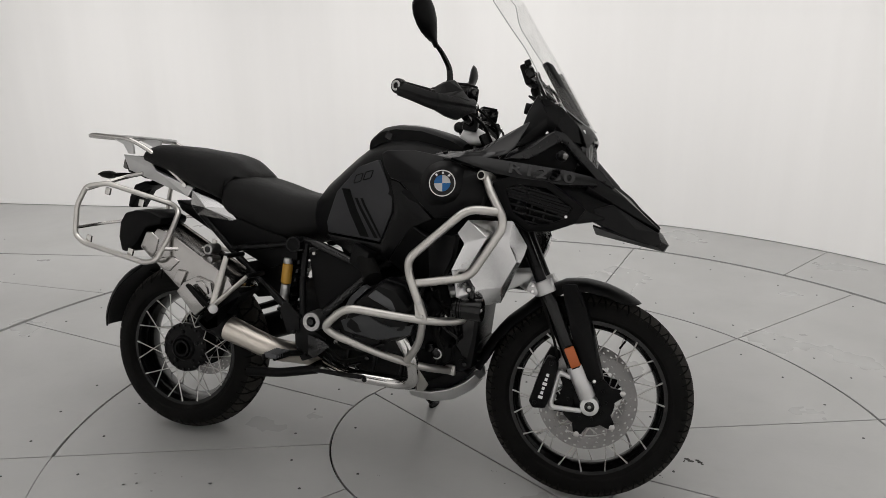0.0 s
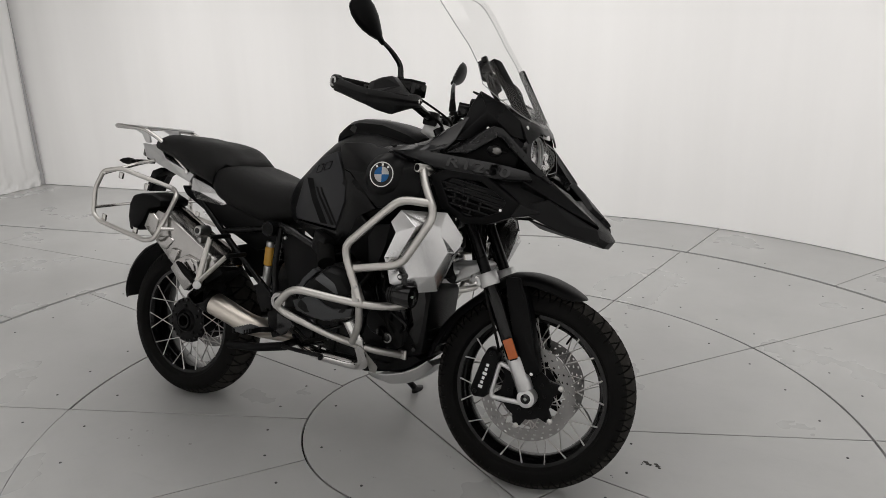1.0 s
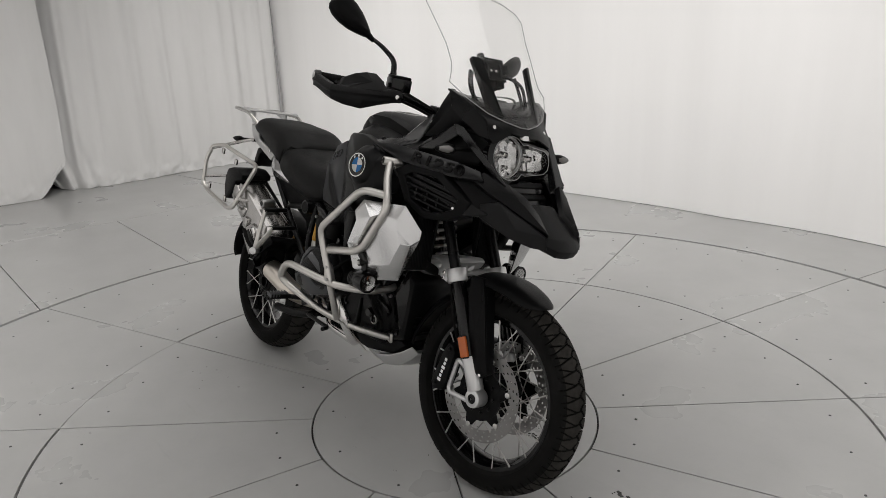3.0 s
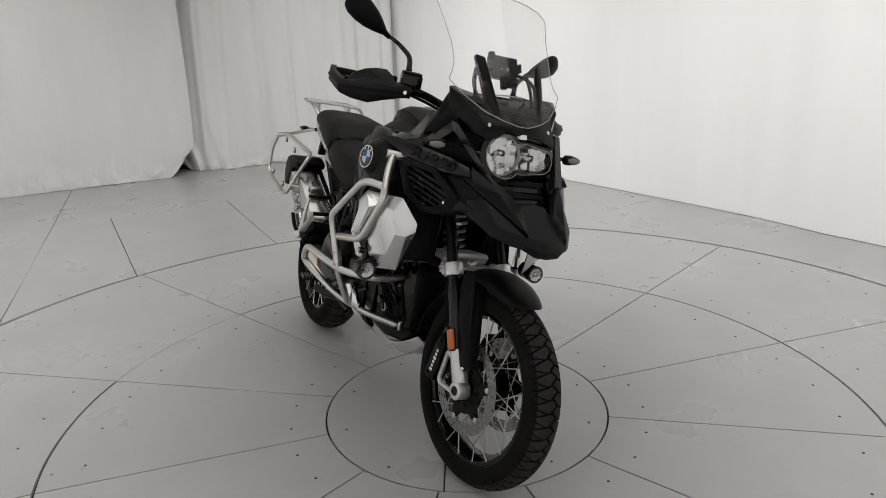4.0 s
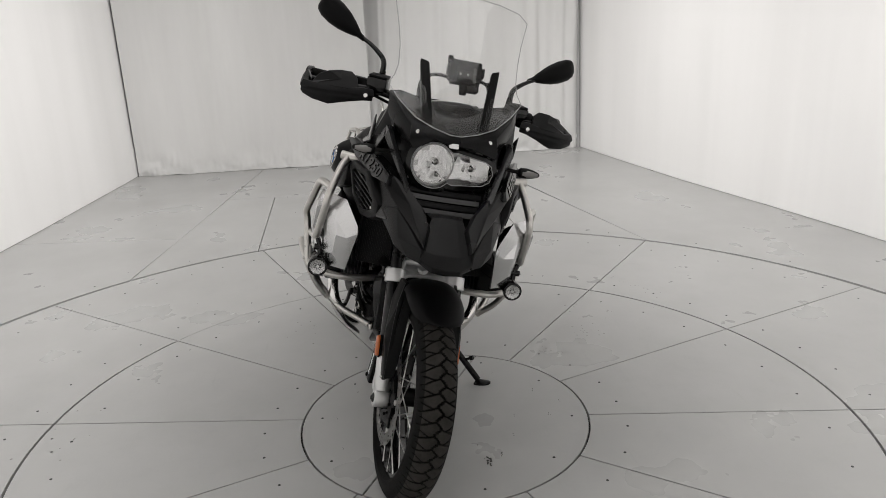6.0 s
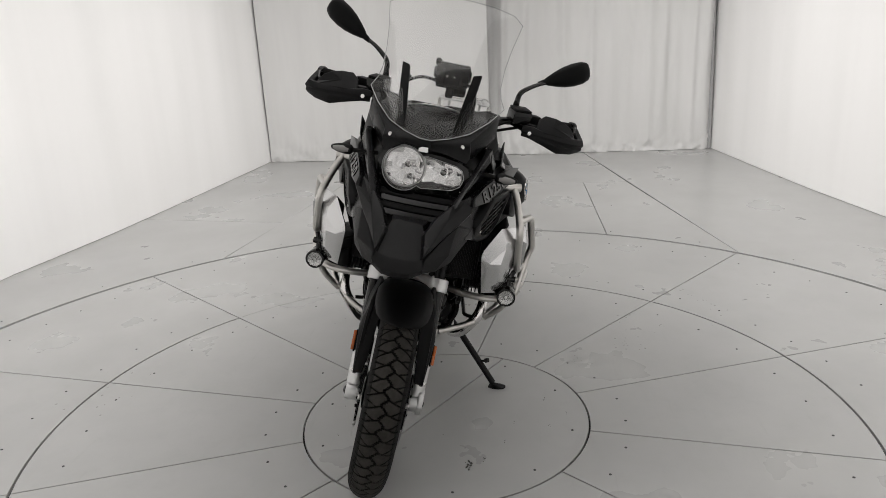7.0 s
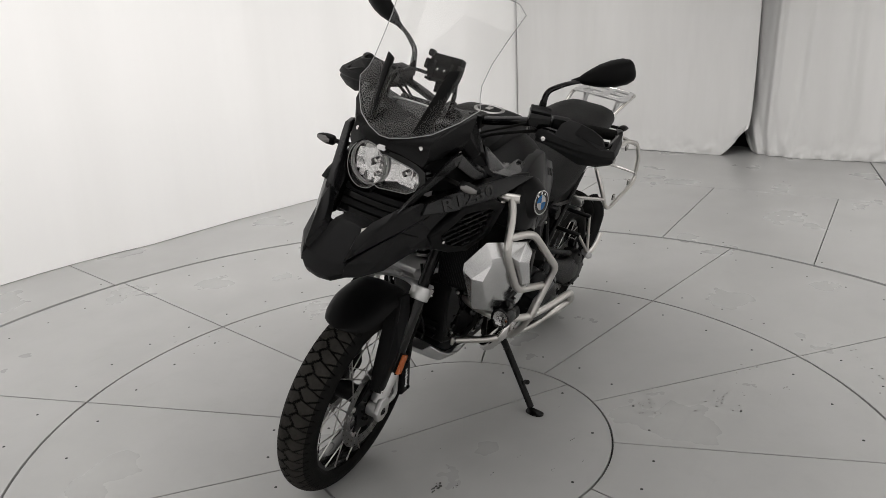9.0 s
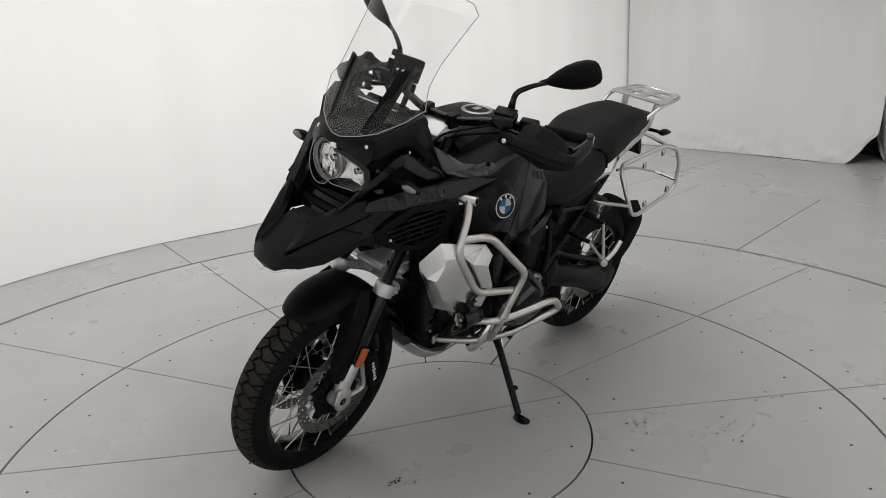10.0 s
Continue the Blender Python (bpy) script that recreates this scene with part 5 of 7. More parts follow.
    for q in range(4):
        bm = bmesh.new()
        a0 = radians(90 * q + 4)
        ring = [(0, 0, 0)] + [(0.0245 * math.cos(a0 + radians(90) * j / 8), 0, 0.0245 * math.sin(a0 + radians(90) * j / 8)) for j in range(9)]
        bm.faces.new([bm.verts.new((x, 0.0020 * s, z)) for x, _, z in ring])
        bmesh.ops.solidify(bm, geom=bm.faces, thickness=0.0015)
        o = part("quarter", bm, blue if q % 2 == (0 if s > 0 else 1) else white, badge)
        o.matrix_basis = M
    for q in range(3):
        a = radians(90 + (q - 1) * 38)
        o = part("lettering_bar", block((0.0305 * math.cos(a), 0.0020 * s, 0.0305 * math.sin(a)), (0.006, 0.001, 0.007), (0, 90 - math.degrees(a), 0), 0.0), white, badge)
        o.matrix_basis = M

# ---- silver radiator covers and radiators
for s in SIDES:
    cover = dict(a0=(1.139, 0.378, 0.864), a1=(1.173, 0.366, 0.899), a2=(1.228, 0.380, 0.857), a3=(1.177, 0.384, 0.762), a4=(1.132, 0.386, 0.754), a5=(1.163, 0.386, 0.835),
                 t1=(1.237, 0.345, 0.870), b1=(1.223, 0.350, 0.843), b2=(1.160, 0.350, 0.746), top=(1.233, 0.318, 0.903),
                 c1=(1.280, 0.285, 0.904), c2=(1.278, 0.310, 0.857), c3=(1.279, 0.314, 0.836), d1=(1.319, 0.240, 0.829), d2=(1.310, 0.236, 0.798), d3=(1.308, 0.268, 0.781),
                 d4=(1.303, 0.306, 0.786), e1=(1.262, 0.308, 0.706), e2=(1.247, 0.318, 0.704), e3=(1.202, 0.338, 0.698),
                 g1=(1.256, 0.262, 0.659), g2=(1.196, 0.320, 0.645), g3=(1.145, 0.362, 0.678), g4=(1.139, 0.376, 0.713), g5=(1.159, 0.350, 0.716))
    bm = bmesh.new()
    cv = {k: bm.verts.new((x, y * s, z)) for k, (x, y, z) in cover.items()}
    for f in ("a0 a1 a2 a5", "a5 a2 a3 a4", "a1 t1 a2", "a1 top t1", "a2 t1 b1", "a2 b1 b2 a3", "a4 a3 b2 g5", "a4 g5 g4", "t1 top c1 c2", "t1 c2 c3 b1", "b1 c3 d4 e1", "b1 e1 e2", "b1 e2 e3 b2",
              "c3 d3 d4", "c1 d1 c3 c2", "d1 d2 d3 c3", "d3 d2 g1", "d4 d3 g1 e1", "e1 g1 g2 e2", "e2 g2 e3", "b2 e3 g3 g5", "e3 g2 g3", "g5 g3 g4"):
        bm.faces.new([cv[k] for k in f.split()])
    bmesh.ops.recalc_face_normals(bm, faces=bm.faces)
    bevel(bm, 0.003, 2, 12)
    bmesh.ops.recalc_face_normals(bm, faces=bm.faces)
    bmesh.ops.solidify(bm, geom=bm.faces, thickness=0.005)
    cov = part("radiator_cover", bm, silver, bike, "faceted silver radiator cover", sharp=24)
    scoop = slab(m3([(1.085, 0.372, 0.850), (1.135, 0.374, 0.858), (1.126, 0.382, 0.788), (1.090, 0.372, 0.712), (1.050, 0.350, 0.720), (1.040, 0.350, 0.810)], s), (0, -0.05 * s, 0), None, 0.006)
    part("air_duct", scoop, plastic, cov, "black air duct behind the silver cover")
    rad = new("radiator")
    rad.parent = bike
    part("core", block((1.192, 0.160 * s, 0.790), (0.030, 0.114, 0.230), (0, -8, 12 * s), 0.004), plastic, rad)
    for q in range(19):
        yy = (0.108 + 0.0056 * q) * s
        fin = block((1.2050 - 0.21 * (abs(yy) - 0.160), yy, 0.790), (0.008, 0.0022, 0.205), (0, -8, 12 * s), 0.0)
        part("fin", fin, plastic, rad)
    part("radiator_frame", tube([(1.232, 0.100 * s, 0.900), (1.206, 0.100 * s, 0.680), (1.180, 0.222 * s, 0.680), (1.206, 0.222 * s, 0.900)], 0.006, 0.015, 8, closed=True), plastic, rad)
part("radiator_hose", tube([(1.23, -0.14, 0.70), (1.20, -0.05, 0.66), (1.19, 0.06, 0.665), (1.22, 0.14, 0.70)], 0.017, 0.05, 12), rubber, bike)

# ---- handlebar, guards, mirrors
STEER = Matrix.Translation((0, 0.012, -0.006)) @ STEER
bar = new("handlebar")
bar.parent = bike
tagged(bar, "wide black handlebar with hand guards and mirrors")
part("bar_tube", tube([(0.925, -0.465, 1.252), (0.985, -0.340, 1.252), (1.045, -0.185, 1.240), (1.062, -0.075, 1.205), (1.062, 0.075, 1.205), (1.045, 0.185, 1.240), (0.985, 0.340, 1.252), (0.925, 0.465, 1.252)], 0.014, 0.06, 14), gloss, bar, steer=True)
part("top_yoke", prism([(1.020, 1.150), (1.040, 1.195), (1.085, 1.195), (1.140, 1.165), (1.135, 1.140), (1.060, 1.132)], -0.058, 0.058, 0.010), alloy, bar, "cast silver fork yoke", steer=True)
for s in SIDES:
    part("bar_clamp", block((1.062, 0.055 * s, 1.205), (0.050, 0.030, 0.048), (0, 8, 0), 0.006), engine, bar, "black bar clamp", steer=True)
    d0, d1 = Vector((0.983, 0.345 * s, 1.252)), Vector((0.927, 0.462 * s, 1.252))
    g = bmesh.new()
    for q in range(12):
        u0, u1 = q / 12, (q + 0.72) / 12
        rod(d0.lerp(d1, u0), d0.lerp(d1, u1), 0.0178, seg=14, bm=g)
    rod(d0, d1, 0.0165, seg=14, bm=g)
    part("grip", g, rubber, bar, "ribbed rubber grip", steer=True)
    e = (d1 - d0).normalized()
    part("bar_end", rod(d1, d1 + e * 0.022, 0.0225, 0.021, 22, bev=0.004), gloss, bar, steer=True)
    part("bar_end_ring", revolve_to(d1 + e * 0.0225, e, [(0.0085, 0.0), (0.0145, 0.0), (0.0140, 0.0022), (0.0090, 0.0022)]), alloy, bar, steer=True)
    # hand guard: a curved shell from the inner bolt round to the bar end
    plan = [(0.922, 0.484, 1.264, 1.242, 1.228), (0.950, 0.492, 1.257, 1.238, 1.216), (1.010, 0.500, 1.240, 1.220, 1.196), (1.043, 0.502, 1.233, 1.214, 1.186), (1.066, 0.470, 1.232, 1.214, 1.176), (1.092, 0.415, 1.235, 1.218, 1.172), (1.104, 0.352, 1.240, 1.224, 1.192), (1.112, 0.302, 1.250, 1.228, 1.206), (1.112, 0.268, 1.250, 1.230, 1.212)]
    rows_ = []
    for x, y, zt, zr, zb in plan:
        o_ = Vector((x - 0.94, (y - 0.33) * 1.2, 0)).normalized()
        rows_.append([((x - o_.x * 0.022), (y - o_.y * 0.022) * s, zt), (x - o_.x * 0.003, (y - o_.y * 0.003) * s, zt), (x + o_.x * 0.006, (y + o_.y * 0.006) * s, zr), (x, y * s, zr - 0.007), (x + o_.x * 0.001, (y + o_.y * 0.001) * s, zr - 0.018), (x - o_.x * 0.010, (y - o_.y * 0.010) * s, zb), (x - o_.x * 0.030, (y - o_.y * 0.030) * s, zb + 0.002)])
    gbm = loft(rows_, closed=False)
    bmesh.ops.recalc_face_normals(gbm, faces=gbm.faces)
    bmesh.ops.solidify(gbm, geom=gbm.faces, thickness=0.005)
    hg = part("hand_guard", bevel(gbm, 0.0018, 2, 30), beak_mat, bar, "black plastic hand guard with a raised crest", sharp=30, steer=True)
    hump = slab(m3([(1.040, 0.470, 1.232), (1.036, 0.450, 1.262), (1.052, 0.420, 1.280), (1.062, 0.385, 1.290), (1.062, 0.345, 1.292), (1.070, 0.325, 1.276), (1.100, 0.318, 1.244), (1.106, 0.352, 1.236), (1.092, 0.412, 1.232), (1.066, 0.462, 1.230)], s), (-0.016, 0, -0.004), (1.088, 0.392 * s, 1.262), 0.003)
    part("guard_crest", hump, beak_mat, hg, sharp=18, steer=True)
    part("guard_bracket", tube([(0.940, 0.478 * s, 1.254), (1.010, 0.470 * s, 1.228), (1.070, 0.400 * s, 1.212), (1.094, 0.300 * s, 1.226), (1.050, 0.235 * s, 1.240)], 0.008, 0.05, 8), gloss, hg, steer=True)
    bolt("bolt", (1.118, 0.294 * s, 1.228), (1, 0.3 * s, 0), 0.008, chrome, hg, True)
    part("brake_master" if s < 0 else "clutch_master", block((1.070, 0.252 * s, 1.272), (0.062, 0.070, 0.044), (0, 6, 22 * s), 0.006), gloss, bar, "black lever master cylinder", steer=True)
    part("reservoir_lid", block((1.070, 0.252 * s, 1.297), (0.056, 0.064, 0.008), (0, 6, 22 * s), 0.003), plastic, bar, steer=True)
    part("switch_block", block((1.008, 0.305 * s, 1.252), (0.046, 0.060, 0.052), (0, 0, 24 * s), 0.008), plastic, bar, "black switch block", steer=True)
    part("lever", tube([(1.085, 0.275 * s, 1.250), (1.075, 0.340 * s, 1.246), (1.030, 0.430 * s, 1.240), (1.010, 0.468 * s, 1.240)], 0.006, 0.05, 8, flat=1.5), gloss, bar, steer=True)
    part("control_cable", tube([(1.035, 0.285 * s, 1.235), (1.090, 0.20 * s, 1.215), (1.130, 0.10 * s, 1.18), (1.120, 0.05 * s, 1.10)], 0.005, 0.05, 8), rubber, bar, steer=True)
    part("control_cable", tube([(1.075, 0.235 * s, 1.255), (1.120, 0.17 * s, 1.225), (1.160, 0.09 * s, 1.19), (1.150, 0.03 * s, 1.10)], 0.004, 0.05, 8), rubber, bar, steer=True)
    # mirror
    mir = new("mirror")
    mir.parent = bar
    up = 0.028 if s < 0 else 0.0
    part("stalk", tube([(1.022, 0.238 * s, 1.275), (1.016, 0.238 * s, 1.345 + up * 0.2), (0.998, 0.285 * s, 1.378 + up * 0.35), (0.982, 0.330 * s, 1.398 + up * 0.4)], (0.010, 0.0065), 0.022, 10), gloss, mir, steer=True)
    part("stalk_boot", rod((1.022, 0.238 * s, 1.270), (1.018, 0.237 * s, 1.315), 0.015, 0.010, 12), rubber, mir, steer=True)
    c0, c1 = (Vector((0.985, 0.308, 1.396)), Vector((0.960, 0.478, 1.498))) if s < 0 else (Vector((0.984, 0.292, 1.384)), Vector((0.957, 0.472, 1.470)))
    c0 = c0.lerp(c1, 0.04)
    ax = (c1 - c0).normalized()
    nr = Vector((0.84, 0.54, 0)).normalized()
    nr = (nr - ax * nr.dot(ax)).normalized()
    ou = nr.cross(ax)
    ou = ou if ou.z > 0 else -ou
    prof = [(0.0, 0.0075, 0.009), (0.14, 0.011, 0.012), (0.17, 0.015, 0.014), (0.32, 0.027, 0.021), (0.48, 0.037, 0.028), (0.66, 0.0425, 0.030), (0.84, 0.0415, 0.026), (0.95, 0.033, 0.018), (0.985, 0.024, 0.011), (1.0, 0.012, 0.004)]
    ringz = []
    for u, hw, hd_ in prof:
        c = c0.lerp(c1, u)
        rg = []
        for q in range(18):
            t = 2 * math.pi * q / 18
            depth = math.cos(t)
            v = c + ou * hw * math.sin(t) + nr * (hd_ * depth if depth > 0 else 0.004 * depth)
            rg.append((v.x, v.y * s, v.z))
        ringz.append(rg)
    part("mirror_shell", loft(ringz), plastic, mir, "black teardrop mirror housing", sharp=45, steer=True)
    gl = bmesh.new()
    pts_ = []
    for u, hw, _ in prof[2:-1]:
        pts_.append(c0.lerp(c1, u) + ou * hw * 0.86 - nr * 0.0052)
    for u, hw, _ in reversed(prof[2:-1]):
        pts_.append(c0.lerp(c1, u) - ou * hw * 0.86 - nr * 0.0052)
    gl.faces.new([gl.verts.new((v.x, v.y * s, v.z)) for v in pts_])
    bmesh.ops.solidify(gl, geom=gl.faces, thickness=0.002)
    part("mirror_glass", gl, mirror_glass, mir, "mirror glass", steer=True)

# ---- crash bars and lamps
R_ = 0.0127
for s in SIDES:
    cb = new("crash_bar")
    cb.parent = bike
    tagged(cb, "brushed stainless steel crash bar round the radiator and cylinder")
    part("main_loop", tube(m3([(1.193, 0.300, 1.030), (1.216, 0.322, 0.985), (1.262, 0.345, 0.915), (1.262, 0.350, 0.880), (1.178, 0.368, 0.736), (1.020, 0.390, 0.706)], s), R_, 0.035, 14), steel, cb)
    part("outer_loop", tube(m3([(1.250, 0.338, 0.930), (1.165, 0.378, 0.936), (1.005, 0.416, 0.780), (1.005, 0.405, 0.735), (1.050, 0.388, 0.610)], s), R_, 0.035, 14), steel, cb)
    cross = [Vector(p) for p in m3([(1.208, 0.236, 1.027), (1.184, 0.322, 1.034)], s)]
    along = (cross[1] - cross[0]).normalized()
    sleeve = part("mount_sleeve", rod(cross[0], cross[1], 0.0142, seg=20, bev=0.0015), steel, cb, "short open tube sleeve")
    # black disc on the closed end, painted for the shade in the bore
    part("sleeve_bore_shade", rod(cross[1] - along * 0.002, cross[1] + along * 0.0006, 0.0100, seg=16), rubber, sleeve)
    part("mount_plate", slab(m3([(1.196, 0.262, 1.044), (1.222, 0.240, 1.040), (1.238, 0.236, 1.010), (1.218, 0.258, 1.004), (1.198, 0.284, 1.012)], s), (0, -0.006 * s, 0), None, 0.002), steel, cb, "small bent mounting plate")
    part("joint_plate", slab(m3([(1.022, 0.402, 0.668), (1.044, 0.400, 0.660), (1.066, 0.394, 0.600), (1.050, 0.396, 0.588), (1.030, 0.400, 0.600)], s), (0, -0.022 * s, 0), None, 0.003), steel, cb, "flat joint plate with bolts")
    for z in (0.652, 0.612):
        bolt("bolt", (1.040 + (0.652 - z) * 0.25, 0.402 * s, z), (0, s, 0), 0.006, spoke_mat, cb)
    part("lower_loop", tube(m3([(1.060, 0.110, 0.580), (1.120, 0.190, 0.584), (1.145, 0.300, 0.592), (1.080, 0.378, 0.596), (0.960, 0.405, 0.606), (0.815, 0.426, 0.620), (0.738, 0.405, 0.548), (0.770, 0.385, 0.520), (0.920, 0.325, 0.460), (1.010, 0.240, 0.418), (1.062, 0.130, 0.388)], s), R_, 0.045, 14), steel, cb)
    part("strut", tube(m3([(1.048, 0.384, 0.592), (1.030, 0.350, 0.520), (0.975, 0.298, 0.448)], s), R_ * 0.95, 0.04, 12), steel, cb)
    if s < 0:
        part("belly_strut", slab(m3([(0.965, 0.300, 0.444), (1.000, 0.282, 0.436), (1.020, 0.210, 0.360), (0.985, 0.160, 0.318), (0.960, 0.160, 0.320), (0.985, 0.220, 0.370)], s), (0, 0.010, -0.010), None, 0.004), steel, cb)
    part("end_flange", block((1.066, 0.118 * s, 0.388), (0.040, 0.012, 0.034), (0, 0, 20 * s), 0.004), steel, cb)
    bolt("bolt", (1.070, 0.128 * s, 0.388), (0.2, s, 0), 0.007, spoke_mat, cb)
    fl = new("fog_lamp")
    fl.parent = bike
    tagged(fl, "small round auxiliary lamp on the crash bar")
    c = Vector((1.165, 0.350 * s, 0.640))
    bm = rod(c, c + Vector((0.050, 0, 0)), 0.031, 0.034, 28, bev=0.003)
    rod(c - Vector((0.030, 0, 0)), c, 0.024, 0.031, 20, bm=bm)
    for q in range(4):
        rod(c - Vector((0.024 - 0.008 * q, 0, 0)), c - Vector((0.020 - 0.008 * q, 0, 0)), 0.031, seg=20, bm=bm)
    part("lamp_body", bm, gloss, fl)
    part("lamp_rim", revolve([(0.0255, -0.004), (0.0335, -0.004), (0.034, 0.0), (0.033, 0.007), (0.0265, 0.007)], (0, 0, 0), 32), gloss, fl).matrix_basis = Matrix.Translation(c + Vector((0.050, 0, 0))) @ Matrix.Rotation(radians(90), 4, "Z")
    bm = loft([[(c.x + 0.0488 + 0.0036 * (u / 4) ** 2 + (0.0022 if (q + int(u)) % 2 else 0), c.y + 0.0272 * u / 4 * math.cos(t), c.z + 0.0272 * u / 4 * math.sin(t)) for q, t in ((q, 2 * math.pi * q / 16) for q in range(16))] for u in (0.3, 1.2, 2.2, 3.2, 4)], caps=False)
    part("reflector", bm, smoke_lens, fl, "bright round reflector", sharp=8)
    part("bulb", rod(c + Vector((0.045, 0, 0)), c + Vector((0.0535, 0, 0)), 0.006, 0.004, 12, bev=0.001), alloy, fl)
    lz = part("lamp_lens", rod(c + Vector((0.0545, 0, 0)), c + Vector((0.056, 0, 0)), 0.0275, seg=28), lens_mat, fl, "clear round lens")
    lz.visible_shadow = False
    bk_ = tube([(c.x + 0.02, c.y, c.z + 0.034), (c.x + 0.018, c.y, c.z + 0.062), (c.x + 0.005, c.y + 0.012 * s, c.z + 0.088)], 0.009, 0.02, 10)
    rod((c.x + 0.016, c.y - 0.020, c.z + 0.060), (c.x + 0.016, c.y + 0.020, c.z + 0.060), 0.011, seg=14, bm=bk_)
    part("lamp_bracket", bk_, gloss, fl)
    for q in SIDES:
        bolt("bolt", (c.x + 0.016, c.y + 0.022 * q, c.z + 0.060), (0, q, 0), 0.006, spoke_mat, fl)
    part("lamp_cable", tube([(c.x - 0.03, c.y, c.z), (c.x - 0.08, c.y - 0.04 * s, c.z - 0.01), (c.x - 0.12, c.y - 0.12 * s, c.z + 0.03)], 0.0035, 0.03, 6), rubber, fl)

# ---- seats
rs = hull([
    (0.205, [(0, 0.984), (0.10, 0.980), (0.145, 0.958), (0.165, 0.905), (0.140, 0.868)]),
    (0.260, [(0, 0.986), (0.11, 0.983), (0.155, 0.961), (0.176, 0.890), (0.150, 0.842)]),
    (0.340, [(0, 0.968), (0.11, 0.966), (0.158, 0.943), (0.180, 0.865), (0.155, 0.815)]),
    (0.440, [(0, 0.942), (0.10, 0.939), (0.150, 0.916), (0.172, 0.845), (0.150, 0.790)]),
    (0.530, [(0, 0.932), (0.085, 0.928), (0.125, 0.908), (0.150, 0.850), (0.135, 0.800)]),
    (0.585, [(0, 0.932), (0.070, 0.928), (0.105, 0.911), (0.128, 0.860), (0.118, 0.815)]),
    (0.606, [(0, 0.919), (0.060, 0.914), (0.092, 0.898), (0.112, 0.865), (0.105, 0.828)])], cuts=2, smooth=0.55)
part("rider_seat", rs, seatmat, bike, "black grained vinyl rider seat", sharp=60)
ps = hull([
    (-0.186, [(0, 1.042), (0.060, 1.038), (0.085, 1.030), (0.090, 1.030), (0.075, 1.022)]),
    (-0.162, [(0, 1.074), (0.080, 1.070), (0.110, 1.054), (0.116, 1.036), (0.095, 1.018)]),
    (-0.040, [(0, 1.084), (0.095, 1.080), (0.132, 1.058), (0.142, 1.010), (0.120, 0.985)]),
    (0.050, [(0, 1.074), (0.100, 1.070), (0.142, 1.046), (0.156, 0.975), (0.130, 0.945)]),
    (0.140, [(0, 1.064), (0.105, 1.060), (0.148, 1.032), (0.166, 0.945), (0.140, 0.918)]),
    (0.190, [(0, 1.050), (0.105, 1.046), (0.146, 1.016), (0.166, 0.930), (0.140, 0.905)]),
    (0.238, [(0, 1.022), (0.095, 1.018), (0.130, 0.994), (0.142, 0.985), (0.125, 0.975)]),
    (0.276, [(0, 0.992), (0.075, 0.989), (0.100, 0.978), (0.105, 0.974), (0.09, 0.968)])], cuts=2, smooth=0.55)
part("passenger_seat", ps, seatmat, bike, "raised black vinyl passenger seat", sharp=60)
part("seat_seam", tube([(0.205, -0.168, 0.905), (0.208, -0.165, 0.950), (0.214, -0.150, 0.984), (0.232, -0.10, 1.008)], 0.0035, 0.03, 6), rubber, bike)
part("seat_seam", tube([(0.205, 0.168, 0.905), (0.208, 0.165, 0.950), (0.214, 0.150, 0.984), (0.232, 0.10, 1.008)], 0.0035, 0.03, 6), rubber, bike)

# ---- tail, luggage rack, rear lamps
tail = new("tail")
tail.parent = bike
tagged(tail, "silver cast tail section with black lamp and number plate holder")
part("tail_core", hull([(-0.285, [(0, 1.040), (0.05, 1.038), (0.070, 1.010), (0.055, 0.975)]), (-0.15, [(0, 1.040), (0.07, 1.034), (0.090, 1.000), (0.075, 0.950)]), (0.06, [(0, 0.975), (0.08, 0.965), (0.105, 0.930), (0.09, 0.880)]), (0.20, [(0, 0.91), (0.08, 0.90), (0.115, 0.87), (0.10, 0.82)])], cuts=0, bev=0.004), plastic, tail)
for s in SIDES:
    part("tail_rail", slab(m3([(-0.296, 0.070, 1.042), (-0.160, 0.098, 1.034), (-0.134, 0.104, 0.996), (0.056, 0.120, 0.934), (0.036, 0.124, 0.900), (-0.157, 0.104, 0.958), (-0.262, 0.078, 0.984)], s), (0, -0.016 * s, 0), (-0.10, 0.120 * s, 0.985), 0.003), alloy, tail, "cast silver tail rail", sharp=10)
    part("frame_wing", slab(m3([(0.050, 0.120, 0.925), (0.160, 0.130, 0.895), (0.215, 0.136, 0.868), (0.250, 0.132, 0.830), (0.238, 0.130, 0.822), (0.080, 0.126, 0.838), (0.050, 0.124, 0.872)], s), (0, -0.016 * s, 0), (0.128, 0.150 * s, 0.868), 0.002), silver, tail, "silver faceted frame wing", sharp=10)
    ri = new("rear_indicator")
    ri.parent = tail
    part("stalk", tube([(-0.265, 0.03 * s, 0.965), (-0.295, 0.085 * s, 0.964), (-0.305, 0.105 * s, 0.962)], 0.008, 0.02, 8), rubber, ri)
    part("housing", loft([[(-0.322 + e, (0.128 + 0.02 * k_) * s, 0.962) for k_ in (0,)] and [(-0.320 + d_ * 0.9, (0.118 + 0.018 * math.cos(t)) * s, 0.962 + 0.015 * math.sin(t) * w_) for t in (2 * math.pi * q / 12 for q in range(12))] for e, d_, w_ in ((0, -0.040, 0.3), (0, -0.028, 0.8), (0, 0.0, 1.0), (0, 0.020, 0.9), (0, 0.036, 0.4))]), plastic, ri, sharp=50)
part("tail_lamp", block((-0.298, 0, 1.012), (0.022, 0.110, 0.052), (0, 12, 0), 0.008), lamp_clear, tail, "clear smoked tail lamp")
